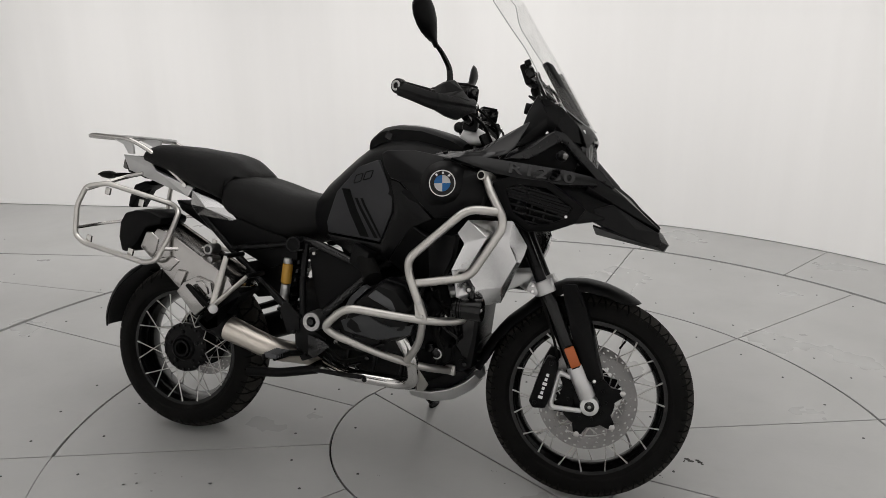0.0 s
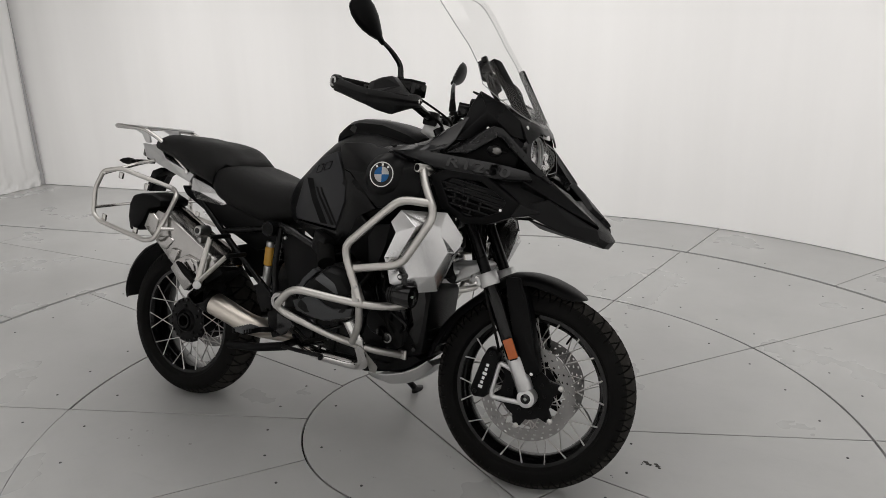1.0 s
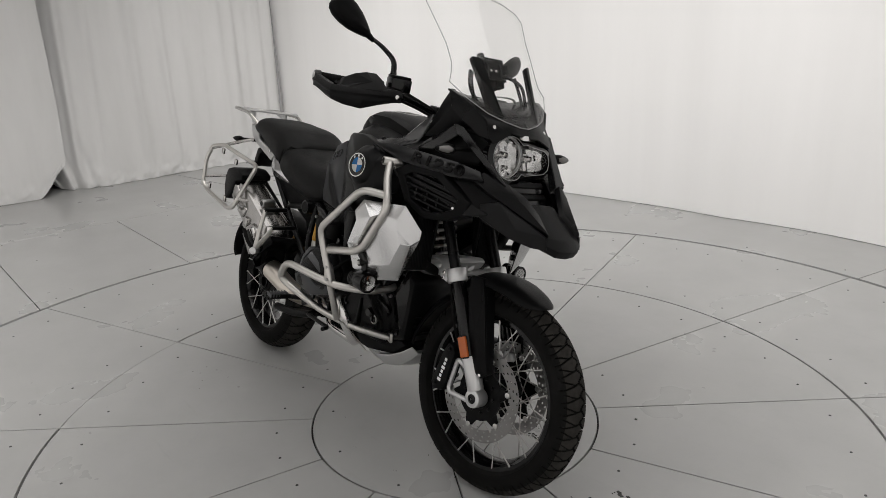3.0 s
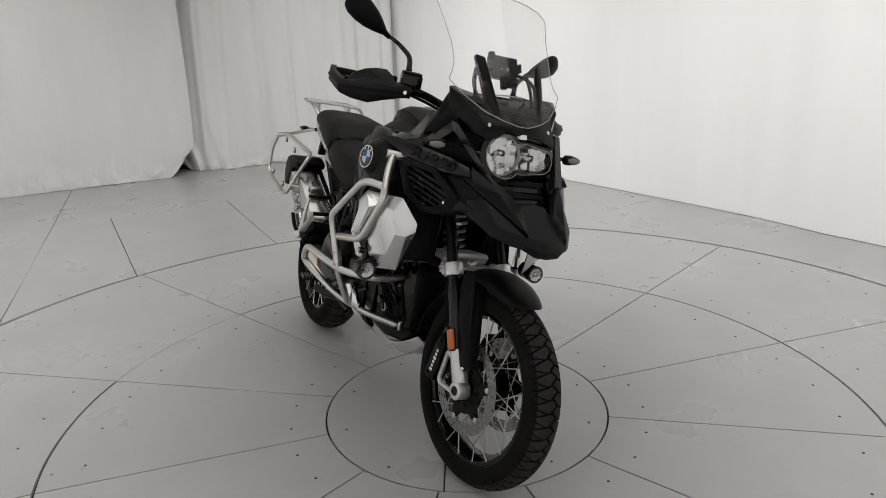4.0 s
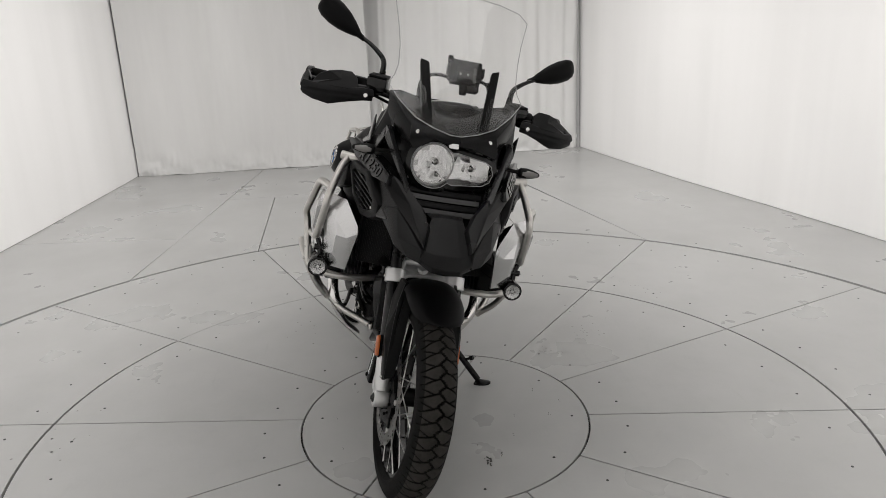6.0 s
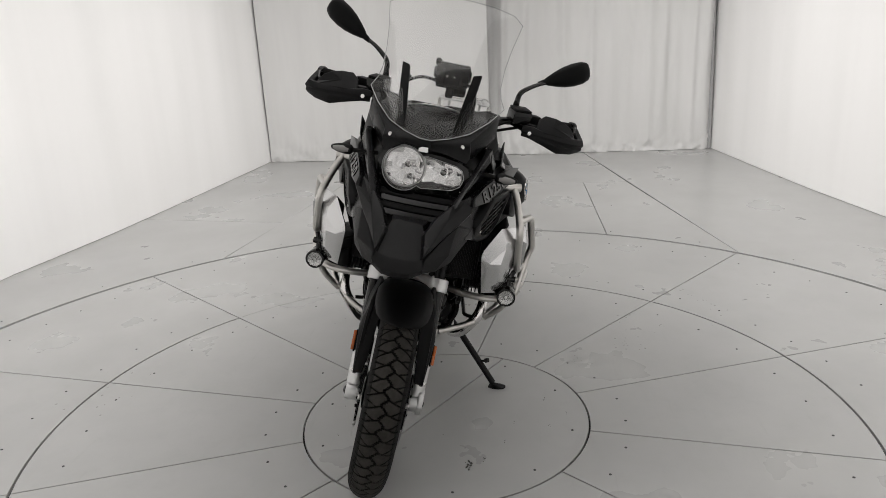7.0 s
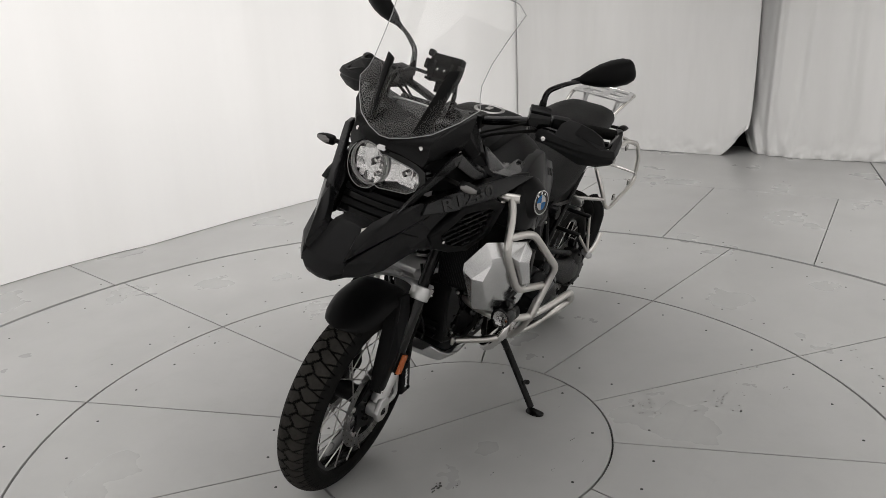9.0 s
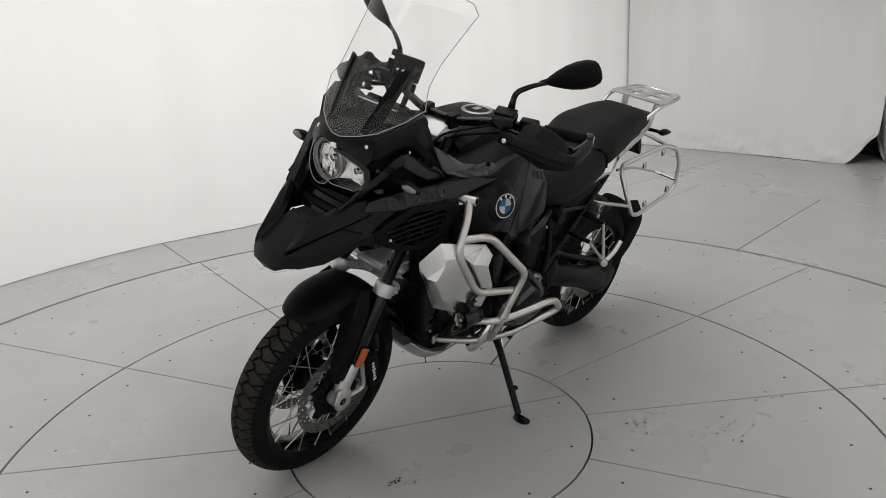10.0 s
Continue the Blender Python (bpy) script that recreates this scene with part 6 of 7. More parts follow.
part("plate_holder", prism([(-0.215, 0.945), (-0.262, 0.928), (-0.285, 0.880), (-0.292, 0.842), (-0.276, 0.838), (-0.235, 0.905), (-0.190, 0.930)], -0.045, 0.045, 0.004), plastic, tail, "black number plate holder without a plate")
part("plate_arm", tube([(-0.17, 0, 0.955), (-0.22, 0, 0.935), (-0.255, 0, 0.885)], 0.013, 0.03, 10), plastic, tail)

rack = new("luggage_rack")
rack.parent = bike
tagged(rack, "silver tubular luggage rack with slotted top plate")
for s in SIDES:
    part("rack_tube", tube(m3([(0.025, 0.116, 0.940), (-0.130, 0.120, 1.058), (-0.215, 0.132, 1.100), (-0.398, 0.112, 1.110), (-0.442, 0.085, 1.106), (-0.452, 0.0, 1.106)], s), 0.0085, 0.035, 12), bright_tube, rack)
    part("rack_leg", slab(m3([(-0.350, 0.085, 1.105), (-0.245, 0.088, 1.105), (-0.235, 0.086, 1.045), (-0.262, 0.084, 1.045), (-0.285, 0.086, 1.080)], s), (0, -0.012 * s, 0), None, 0.003), alloy, rack, "cast rack leg")
    part("foot_bolt", rod((0.020, 0.128 * s, 0.940), (0.020, 0.104 * s, 0.940), 0.010, seg=12, bev=0.002), chrome, rack)
for s in SIDES:
    part("side_bar", slab(m3([(-0.205, 0.128, 1.112), (-0.240, 0.134, 1.113), (-0.398, 0.116, 1.116), (-0.438, 0.094, 1.114), (-0.422, 0.070, 1.114), (-0.388, 0.086, 1.115), (-0.240, 0.098, 1.112), (-0.205, 0.092, 1.111)], s), (0, 0, -0.010), None, 0.003), alloy, rack, "flat cast side bar")
for x, half, w_ in ((-0.222, 0.100, 0.036), (-0.330, 0.094, 0.030), (-0.422, 0.084, 0.034)):
    part("cross_plate", block((x, 0, 1.108), (w_, 2 * half, 0.009), bev=0.003), alloy, rack, "flat cast cross plate")
part("centre_bar", block((-0.335, 0, 1.1075), (0.23, 0.034, 0.008), bev=0.003), alloy, rack)

# ---- pannier racks: the right one stands further out, over the silencer


def out3(pts, s):
    return [(x, y - 0.024, z) for x, y, z in m3(pts, s)]


for s in SIDES:
    pr = new("pannier_rack")
    pr.parent = bike
    tagged(pr, "stainless tube pannier rack loop")
    part("loop", tube(out3([(0.020, 0.160, 0.872), (-0.225, 0.208, 0.934), (-0.292, 0.236, 0.920), (-0.318, 0.252, 0.850), (-0.320, 0.258, 0.745), (-0.280, 0.260, 0.718), (-0.020, 0.262, 0.668), (0.030, 0.260, 0.680), (0.060, 0.235, 0.760), (0.068, 0.190, 0.850)], s), 0.0094, 0.018, 12, closed=True), steel, pr)
    part("front_strut", tube(out3([(0.055, 0.250, 0.722), (0.135, 0.165, 0.722), (0.170, 0.140, 0.730)], s), 0.008, 0.03, 10), bright_tube, pr)
    part("rear_strut", tube(out3([(-0.290, 0.240, 0.910), (-0.215, 0.120, 0.960), (-0.16, 0.10, 0.975)], s), 0.008, 0.03, 10), bright_tube, pr)
    part("inner_strut", tube(out3([(-0.316, 0.258, 0.770), (-0.30, 0.16, 0.780), (-0.20, 0.10, 0.80), (-0.05, 0.10, 0.815)], s), 0.006, 0.03, 8), bright_tube, pr)
    for x, z in ((-0.265, 0.722), (-0.085, 0.688), (-0.215, 0.918), (-0.070, 0.884)):
        part("hook", block((x, (0.250 if z < 0.8 else 0.215) * s - 0.024, z + (0.012 if z < 0.8 else -0.012)), (0.022, 0.010, 0.026), (0, 12, 0), 0.003), bright_tube, pr)
    part("socket", rod((0.200, 0.150 * s - 0.024, 0.728), (0.200, 0.208 * s - 0.024, 0.728), 0.019, seg=20, bev=0.004), disc_steel, pr)
    # the socket is solid: a black disc gives its hole the dark inside
    part("socket_bore_shade", rod((0.200, 0.206 * s - 0.024, 0.728), (0.200, 0.2095 * s - 0.024, 0.728), 0.011, seg=16), gloss, pr)
    part("socket", rod((0.206, 0.150 * s - 0.024, 0.692), (0.206, 0.205 * s - 0.024, 0.692), 0.012, seg=18, bev=0.003), disc_steel, pr)
    # passenger peg bracket
    pb = new("passenger_peg_bracket")
    pb.parent = bike
    tagged(pb, "cast silver triangular passenger peg bracket")
    joint, ends = (0.250, 0.272, 0.537), ((0.295, 0.260, 0.715), (0.378, 0.260, 0.654))
    for e_ in ends:
        part("arm", tube(m3([e_, joint], s), (0.0095, 0.0115), 0.0, 10, flat=0.6), steel, pb)
        part("arm_foot", rod((e_[0], (e_[1] - 0.10) * s, e_[2]), (e_[0], (e_[1] + 0.004) * s, e_[2]), 0.009, seg=14, bev=0.002), engine, pb)
    part("pivot", rod((joint[0] - 0.012, (joint[1] - 0.018) * s, joint[2] - 0.003), (joint[0] + 0.018, (joint[1] + 0.018) * s, joint[2] - 0.003), 0.016, seg=14, bev=0.003), alloy, pb)
    part("folded_peg", tube(m3([(joint[0] - 0.007, joint[1] + 0.010, joint[2] + 0.004), (joint[0] - 0.047, joint[1] + 0.014, joint[2] + 0.029), (joint[0] - 0.092, joint[1] + 0.010, joint[2] + 0.069)], s), 0.010, 0.03, 10, flat=0.7), rubber if s < 0 else steel, pb)

# ---- exhaust
ex = new("exhaust")
ex.parent = bike
tagged(ex, "faceted silver exhaust silencer with black end cap and steel pipe")
part("silencer", prism([(-0.098, 0.728), (-0.020, 0.812), (0.030, 0.800), (0.312, 0.642), (0.342, 0.600), (0.205, 0.490), (0.180, 0.492)], -0.118, -0.246, 0.010, 0.86), muffler, ex, "faceted brushed steel silencer body")
part("silencer_shield", prism([(0.090, 0.575), (0.120, 0.612), (0.176, 0.639), (0.239, 0.621), (0.251, 0.566), (0.209, 0.520), (0.172, 0.490)], -0.230, -0.262, 0.005, 0.92), muffler, ex, "raised brushed steel heat shield")
# no opening is cut: a black patch carries the slot's shade
part("shield_slot_shade", prism([(0.139, 0.594), (0.155, 0.607), (0.232, 0.556), (0.209, 0.530)], -0.236, -0.2640, 0.002), plastic, ex, "slot in the shield, its dark inside painted as a black patch")
part("shield_ridge", prism([(0.172, 0.622), (0.205, 0.628), (0.230, 0.600), (0.236, 0.574), (0.216, 0.572)], -0.240, -0.271, 0.003, 0.80), muffler, ex)
part("shield_rib", prism([(0.074, 0.607), (0.095, 0.655), (0.136, 0.648), (0.112, 0.590)], -0.230, -0.258, 0.004, 0.86), muffler, ex)
part("shield_rib", prism([(-0.009, 0.667), (0.018, 0.690), (0.078, 0.700), (0.108, 0.682), (0.060, 0.635), (0.035, 0.640)], -0.228, -0.2515, 0.004, 0.82), muffler, ex)
part("shield_rib", prism([(-0.075, 0.715), (-0.045, 0.782), (-0.016, 0.782), (0.018, 0.754), (0.004, 0.700), (-0.020, 0.672)], -0.228, -0.2505, 0.004, 0.80), muffler, ex)
part("silencer_rail", slab([(0.000, -0.150, 0.818), (0.026, -0.170, 0.822), (0.312, -0.168, 0.672), (0.306, -0.150, 0.664)], (0, 0.004, -0.012), None, 0.003), muffler, ex)
part("end_cap", prism([(-0.118, 0.692), (-0.152, 0.690), (-0.166, 0.745), (-0.160, 0.800), (-0.138, 0.838), (-0.090, 0.850), (-0.030, 0.850), (0.026, 0.828), (0.020, 0.802), (-0.045, 0.788), (-0.080, 0.730)], -0.105, -0.248, 0.010, 0.95), plastic, ex, "black silencer end cap")
part("tail_hole", rod((-0.135, -0.175, 0.770), (-0.162, -0.175, 0.775), 0.036, 0.038, 20), gloss, ex)
part("front_cap", prism([(0.180, 0.498), (0.205, 0.484), (0.335, 0.590), (0.300, 0.625), (0.262, 0.520), (0.262, 0.450), (0.205, 0.430), (0.150, 0.470)], -0.130, -0.238, 0.010, 0.92), plastic, ex, "black silencer front cap")
part("pipe_sleeve", rod((0.180, -0.190, 0.480), (0.268, -0.190, 0.452), 0.046, 0.048, seg=24, bev=0.004), engine, ex, "black sleeve over the link pipe")
part("link_pipe", tube([(0.255, -0.190, 0.455), (0.320, -0.188, 0.434), (0.440, -0.178, 0.392), (0.510, -0.10, 0.370), (0.560, -0.02, 0.340)], (0.044, 0.034), 0.06, 22), titan, ex, "heat-tinted steel link pipe")
part("pipe_clamp", rod((0.232, -0.183, 0.460), (0.246, -0.182, 0.456), 0.046, seg=24), alloy, ex)
for s in SIDES:
    part("header_pipe", tube([(0.935, 0.285 * s, 0.530), (0.985, 0.275 * s, 0.450), (0.975, 0.215 * s, 0.360), (0.920, 0.168 * s, 0.332), (0.715, 0.150 * s, 0.332), (0.580, 0.060 * s, 0.335)], 0.0205, 0.07, 16), chrome, ex, "bright steel header pipe")
    part("pipe_collar", rod((0.928, 0.284 * s, 0.545), (0.940, 0.284 * s, 0.520), 0.029, seg=20, bev=0.003), engine, ex)

# ---- engine
eng = new("engine")
eng.parent = bike
tagged(eng, "black flat-twin engine with finned cylinders and ribbed castings")
part("crankcase", hull([
    (0.500, [(0, 0.64), (0.10, 0.63), (0.13, 0.56), (0.12, 0.42), (0.06, 0.36)]),
    (0.640, [(0, 0.70), (0.13, 0.69), (0.165, 0.60), (0.155, 0.42), (0.09, 0.345)]),
    (0.760, [(0, 0.73), (0.14, 0.72), (0.175, 0.62), (0.165, 0.42), (0.10, 0.335)]),
    (1.000, [(0, 0.73), (0.13, 0.72), (0.165, 0.62), (0.155, 0.42), (0.10, 0.335)]),
    (1.080, [(0, 0.67), (0.11, 0.66), (0.135, 0.58), (0.125, 0.44), (0.08, 0.365)])], cuts=0, bev=0.012), engine, eng)
part("front_cover", prism([(1.040, 0.640), (1.120, 0.655), (1.160, 0.612), (1.150, 0.500), (1.138, 0.395), (1.075, 0.375), (1.040, 0.40)], -0.115, 0.115, 0.016), engine, eng, "black front engine cover")
for q in range(7):
    part("cover_rib", block((1.150 - 0.003 * q, 0, 0.42 + 0.03 * q), (0.020, 0.19 - 0.01 * abs(q - 3), 0.006), (0, 5, 0), 0.002), engine, eng)
for s in SIDES:
    for q in range(4):
        bolt("bolt", (1.100 + 0.012 * (q % 2), 0.118 * s, 0.42 + 0.065 * q), (0, s, 0), 0.008, engine, eng)
    for q in range(3):
        part("case_rib", block((0.72 + 0.10 * q, 0.162 * s, 0.43), (0.010, 0.022, 0.15), (0, 10, 0), 0.003), engine, eng)
    part("round_cover", revolve([(0.0005, s * 0.168), (0.042, s * 0.168), (0.050, s * 0.158), (0.050, s * 0.13), (0.0005, s * 0.13)], (0.985, 0, 0.500), 32), engine, eng, "round black cover")
    part("oil_cap", revolve([(0.0005, s * 0.190), (0.014, s * 0.190), (0.018, s * 0.178), (0.018, s * 0.150), (0.0005, s * 0.150)], (1.010, 0, 0.470), 20), gloss, eng)
    cyl = new("cylinder")
    cyl.parent = eng
    hx, hz = 0.895, 0.605
    bm = rod((hx, 0.14 * s, hz), (hx, 0.27 * s, hz), 0.072, seg=28)
    for q in range(8):
        yy = (0.155 + 0.014 * q) * s
        part("cooling_fin", block((hx, yy, hz), (0.185, 0.004, 0.165), (0, -18, 0), 0.0015), engine, cyl)
    part("barrel", bm, engine, cyl, "finned black cylinder barrel")
    head = [(0.765, 0.538), (0.780, 0.580), (0.815, 0.640), (0.900, 0.704), (0.965, 0.690), (1.026, 0.622), (1.012, 0.545), (0.950, 0.508), (0.815, 0.508)]
    part("head", prism(head, 0.262 * s, 0.318 * s, 0.010), engine, cyl, "black cylinder head")
    cov_ = part("head_cover", prism(head, 0.318 * s, 0.372 * s, 0.016, 0.84), engine, cyl, "black valve cover with grey inserts")
    part("cover_insert", slab(m3([(0.866, 0.378, 0.650), (0.890, 0.378, 0.672), (1.000, 0.366, 0.618), (1.000, 0.366, 0.598), (0.972, 0.372, 0.600)], s), (0, -0.014 * s, 0), None, 0.003), grey_l, cov_, "grey insert")
    part("cover_insert", slab(m3([(0.776, 0.368, 0.565), (0.860, 0.377, 0.596), (0.912, 0.379, 0.572), (0.960, 0.376, 0.560), (1.012, 0.366, 0.576), (1.004, 0.366, 0.545), (0.905, 0.374, 0.518), (0.790, 0.368, 0.534)], s), (0, -0.014 * s, 0), (0.880, 0.380 * s, 0.556), 0.003), insert_mat, cov_, "dark grey insert")
    part("cover_insert", slab(m3([(0.772, 0.352, 0.590), (0.800, 0.356, 0.640), (0.842, 0.356, 0.680), (0.862, 0.360, 0.672), (0.820, 0.362, 0.630), (0.796, 0.360, 0.582)], s), (0, -0.030 * s, 0), None, 0.003), insert_mat, cov_, "dark grey insert")
    for px_, pz_ in ((0.800, 0.555), (0.900, 0.685), (1.008, 0.600), (0.930, 0.520)):
        bolt("bolt", (px_, 0.352 * s, pz_), (0, s, 0), 0.008, engine, cov_)
    part("spark_plug_lead", tube([(0.96, 0.372 * s, 0.585), (0.985, 0.385 * s, 0.60), (1.02, 0.34 * s, 0.65), (1.00, 0.22 * s, 0.70)], 0.006, 0.03, 8), rubber, cyl)
    part("intake", tube([(0.845, 0.285 * s, 0.690), (0.800, 0.240 * s, 0.740), (0.740, 0.160 * s, 0.765), (0.680, 0.110 * s, 0.770)], 0.030, 0.06, 16), rubber, cyl, "black intake stub")
    part("throttle_body", block((0.790, 0.215 * s, 0.748), (0.080, 0.075, 0.075), (0, 20, 25 * s), 0.008), engine, cyl)
rnd = random.Random(12)
for s in SIDES:
    part("belt_cover", slab(m3([(1.060, 0.122, 0.640), (1.120, 0.118, 0.655), (1.158, 0.100, 0.600), (1.146, 0.104, 0.500), (1.118, 0.116, 0.420), (1.078, 0.124, 0.470), (1.062, 0.128, 0.560)], s), (0, -0.03 * s, 0), (1.104, 0.146 * s, 0.556), 0.006), gloss, eng, "glossy black front side cover", sharp=20)
    part("knock_cover", slab(m3([(1.000, 0.160, 0.470), (1.040, 0.150, 0.540), (1.075, 0.130, 0.500), (1.070, 0.132, 0.420), (1.020, 0.150, 0.390)], s), (0, -0.03 * s, 0), (1.040, 0.168 * s, 0.466), 0.006), engine, eng, sharp=20)
    part("oil_window", rod((1.030, 0.160 * s, 0.452), (1.034, 0.178 * s, 0.450), 0.020, seg=24, bev=0.003), gloss, eng, "round black oil window")
    part("oil_window_ring", revolve([(0.013, s * 0.179), (0.017, s * 0.179), (0.017, s * 0.172), (0.013, s * 0.172)], (1.034, 0, 0.450), 24), spoke_mat, eng)
    for q in range(11):
        x0, z0 = rnd.uniform(0.98, 1.13), rnd.uniform(0.40, 0.66)
        y0 = (0.150 - 0.25 * max(0, x0 - 1.04)) * s
        bolt("bolt", (x0, y0, z0), (0.3, s, 0), rnd.uniform(0.004, 0.008), spoke_mat if q % 3 == 0 else gloss, eng)
    for q in range(7):
        x0, z0 = rnd.uniform(0.96, 1.08), rnd.uniform(0.54, 0.68)
        part("hose", tube([(x0, 0.165 * s, z0), (x0 + rnd.uniform(-0.03, 0.05), 0.19 * s, z0 - 0.05), (x0 + rnd.uniform(0.0, 0.06), 0.165 * s, z0 - 0.11), (x0 - 0.02, 0.12 * s, z0 - 0.16)], rnd.uniform(0.004, 0.009), 0.03, 8), gloss if q % 2 else rubber, eng)
    for q in range(5):
        x0, z0 = rnd.uniform(0.62, 0.80), rnd.uniform(0.36, 0.46)
        part("cable", tube([(x0, 0.165 * s, z0), (x0 + 0.06, 0.18 * s, z0 - 0.03), (x0 + 0.14, 0.170 * s, z0 + rnd.uniform(-0.02, 0.03))], rnd.uniform(0.003, 0.006), 0.02, 6), gloss if q % 2 else rubber, eng)
    for q in range(8):
        bolt("bolt", (rnd.uniform(0.60, 0.90), 0.168 * s, rnd.uniform(0.36, 0.52)), (0, s, 0), rnd.uniform(0.005, 0.008), spoke_mat if q % 3 == 0 else gloss, eng)
part("starter", rod((0.80, 0.12, 0.735), (0.98, 0.12, 0.735), 0.035, seg=18, bev=0.004), engine, eng)
for q, (x0, y0, z0) in enumerate(((1.06, -0.15, 0.55), (1.09, -0.13, 0.62), (1.05, 0.15, 0.52), (1.08, 0.13, 0.60), (1.00, -0.17, 0.66), (1.01, 0.17, 0.65))):
    part("sensor", rod((x0, y0, z0), (x0 + 0.02, y0 + (0.03 if y0 > 0 else -0.03), z0 + 0.01), 0.013, seg=12, bev=0.002), gloss, eng)
    part("wire", tube([(x0 + 0.02, y0 + (0.03 if y0 > 0 else -0.03), z0 + 0.01), (x0 - 0.01, y0 * 1.3, z0 + 0.06), (x0 - 0.08, y0 * 0.9, z0 + 0.10)], 0.0045, 0.03, 6), rubber, eng)
sk = shell([[(0.915, -0.100, 0.292), (0.915, -0.070, 0.268), (0.915, 0.070, 0.268), (0.915, 0.100, 0.292)],
            [(1.000, -0.115, 0.300), (1.000, -0.078, 0.260), (1.000, 0.078, 0.260), (1.000, 0.115, 0.300)],
            [(1.065, -0.112, 0.318), (1.070, -0.076, 0.276), (1.070, 0.076, 0.276), (1.065, 0.112, 0.318)],
            [(1.112, -0.095, 0.342), (1.122, -0.064, 0.308), (1.122, 0.064, 0.308), (1.112, 0.095, 0.342)],
            [(1.140, -0.070, 0.368), (1.152, -0.045, 0.345), (1.152, 0.045, 0.345), (1.140, 0.070, 0.368)]], 0.005, 0.002, 1, 0.2)
part("skid_plate", sk, alloy, bike, "silver aluminium skid plate", sharp=30)
part("skid_mount", prism([(0.720, 0.300), (0.900, 0.288), (1.060, 0.318), (1.130, 0.372), (1.080, 0.395), (0.72, 0.340)], -0.095, 0.095, 0.010), plastic, bike)

# ---- frame, swing arm, shock
fr = new("frame")
fr.parent = bike
tagged(fr, "black tubular steel frame and rear subframe")
for s in SIDES:
    part("frame_tube", tube(m3([(0.530, 0.150, 0.778), (0.600, 0.180, 0.772), (0.800, 0.195, 0.704), (0.905, 0.215, 0.755), (1.05, 0.14, 0.90)], s), 0.0145, 0.03, 12), brace_mat, fr)
    part("frame_tube", tube(m3([(0.805, 0.195, 0.700), (0.610, 0.190, 0.520), (0.560, 0.170, 0.470)], s), 0.0145, 0.03, 12), brace_mat, fr)
    part("frame_tube", tube(m3([(0.545, 0.165, 0.770), (0.548, 0.190, 0.640), (0.555, 0.185, 0.500)], s), 0.012, 0.03, 12), satin, fr)
    part("frame_node", rod((0.805, 0.165 * s, 0.702), (0.805, 0.222 * s, 0.702), 0.024, seg=18, bev=0.003), gloss, fr)
    bm = rod((0.512, 0.10 * s, 0.768), (0.512, 0.200 * s, 0.768), 0.027, seg=22)
    part("frame_socket", bm, satin, fr, "open black tube end")
    # dark inside of the tube, put on as a black disc
    part("socket_bore_shade", rod((0.512, 0.1985 * s, 0.768), (0.512, 0.2015 * s, 0.768), 0.021, seg=20), plastic, fr)
    part("subframe_tube", tube(m3([(0.060, 0.112, 0.868), (0.270, 0.130, 0.690), (0.500, 0.150, 0.515), (0.545, 0.155, 0.480)], s), 0.0125, 0.03, 12), satin, fr)
    part("subframe_tube", tube(m3([(0.235, 0.128, 0.726), (0.490, 0.140, 0.766)], s), 0.0115, 0.03, 12), satin, fr)
    part("side_cover", slab(m3([(0.085, 0.118, 0.842), (0.250, 0.134, 0.836), (0.440, 0.150, 0.792), (0.470, 0.146, 0.772), (0.255, 0.128, 0.735), (0.200, 0.124, 0.765)], s), (0, -0.03 * s, 0), None, 0.006), plastic, fr, "matt black side cover under the seat")
    part("airbox_cover", slab(m3([(0.560, 0.175, 0.745), (0.600, 0.182, 0.758), (0.790, 0.190, 0.702), (0.615, 0.180, 0.548), (0.580, 0.176, 0.625)], s), (0, -0.06 * s, 0), (0.655, 0.200 * s, 0.670), 0.006), plastic, fr, "black side cover between the frame tubes")
    bolt("bolt", (0.585, 0.186 * s, 0.742), (0, s, 0), 0.006, spoke_mat, fr)
    # swing-arm pivot ring and foot rest plate
    yo = 0.242 if s < 0 else 0.206
    part("pivot_ring", revolve([(0.017, s * yo), (0.031, s * yo), (0.034, s * (yo - 0.008)), (0.034, s * 0.175), (0.017, s * 0.175)], (0.612, 0, 0.520), 32), disc_steel, fr, "silver pivot ring")
    part("pivot_bolt", revolve([(0.0005, s * (yo + 0.004)), (0.010, s * (yo + 0.004)), (0.012, s * (yo - 0.004)), (0.012, s * 0.18), (0.0005, s * 0.18)], (0.612, 0, 0.520), 16), gloss, fr)
    part("peg_plate", slab(m3([(0.560, 0.185, 0.545), (0.600, 0.190, 0.480), (0.640, 0.190, 0.455), (0.610, 0.195, 0.390), (0.560, 0.200, 0.370), (0.530, 0.195, 0.420), (0.520, 0.190, 0.510)], s), (0, -0.016 * s, 0), None, 0.004), engine, fr, "black footrest plate")
    part("heel_guard", slab(m3([(0.470, 0.205, 0.545), (0.490, 0.200, 0.575), (0.540, 0.195, 0.530), (0.545, 0.195, 0.470), (0.505, 0.205, 0.458)], s), (0, -0.008 * s, 0), None, 0.003), engine, fr)
    for px_, pz_ in ((0.545, 0.525), (0.530, 0.470), (0.575, 0.395), (0.610, 0.455)):
        bolt("bolt", (px_, 0.204 * s, pz_), (0, s, 0), 0.007, engine, fr)
    part("peg_bracket", slab(m3([(0.585, 0.212, 0.470), (0.650, 0.214, 0.452), (0.668, 0.214, 0.436), (0.612, 0.216, 0.390), (0.590, 0.216, 0.402)], s), (0, -0.010 * s, 0), None, 0.003), brace_mat, fr, "black triangular bracket")
    peg = new("foot_peg")
    peg.parent = bike
    tagged(peg, "serrated metal rider foot peg")
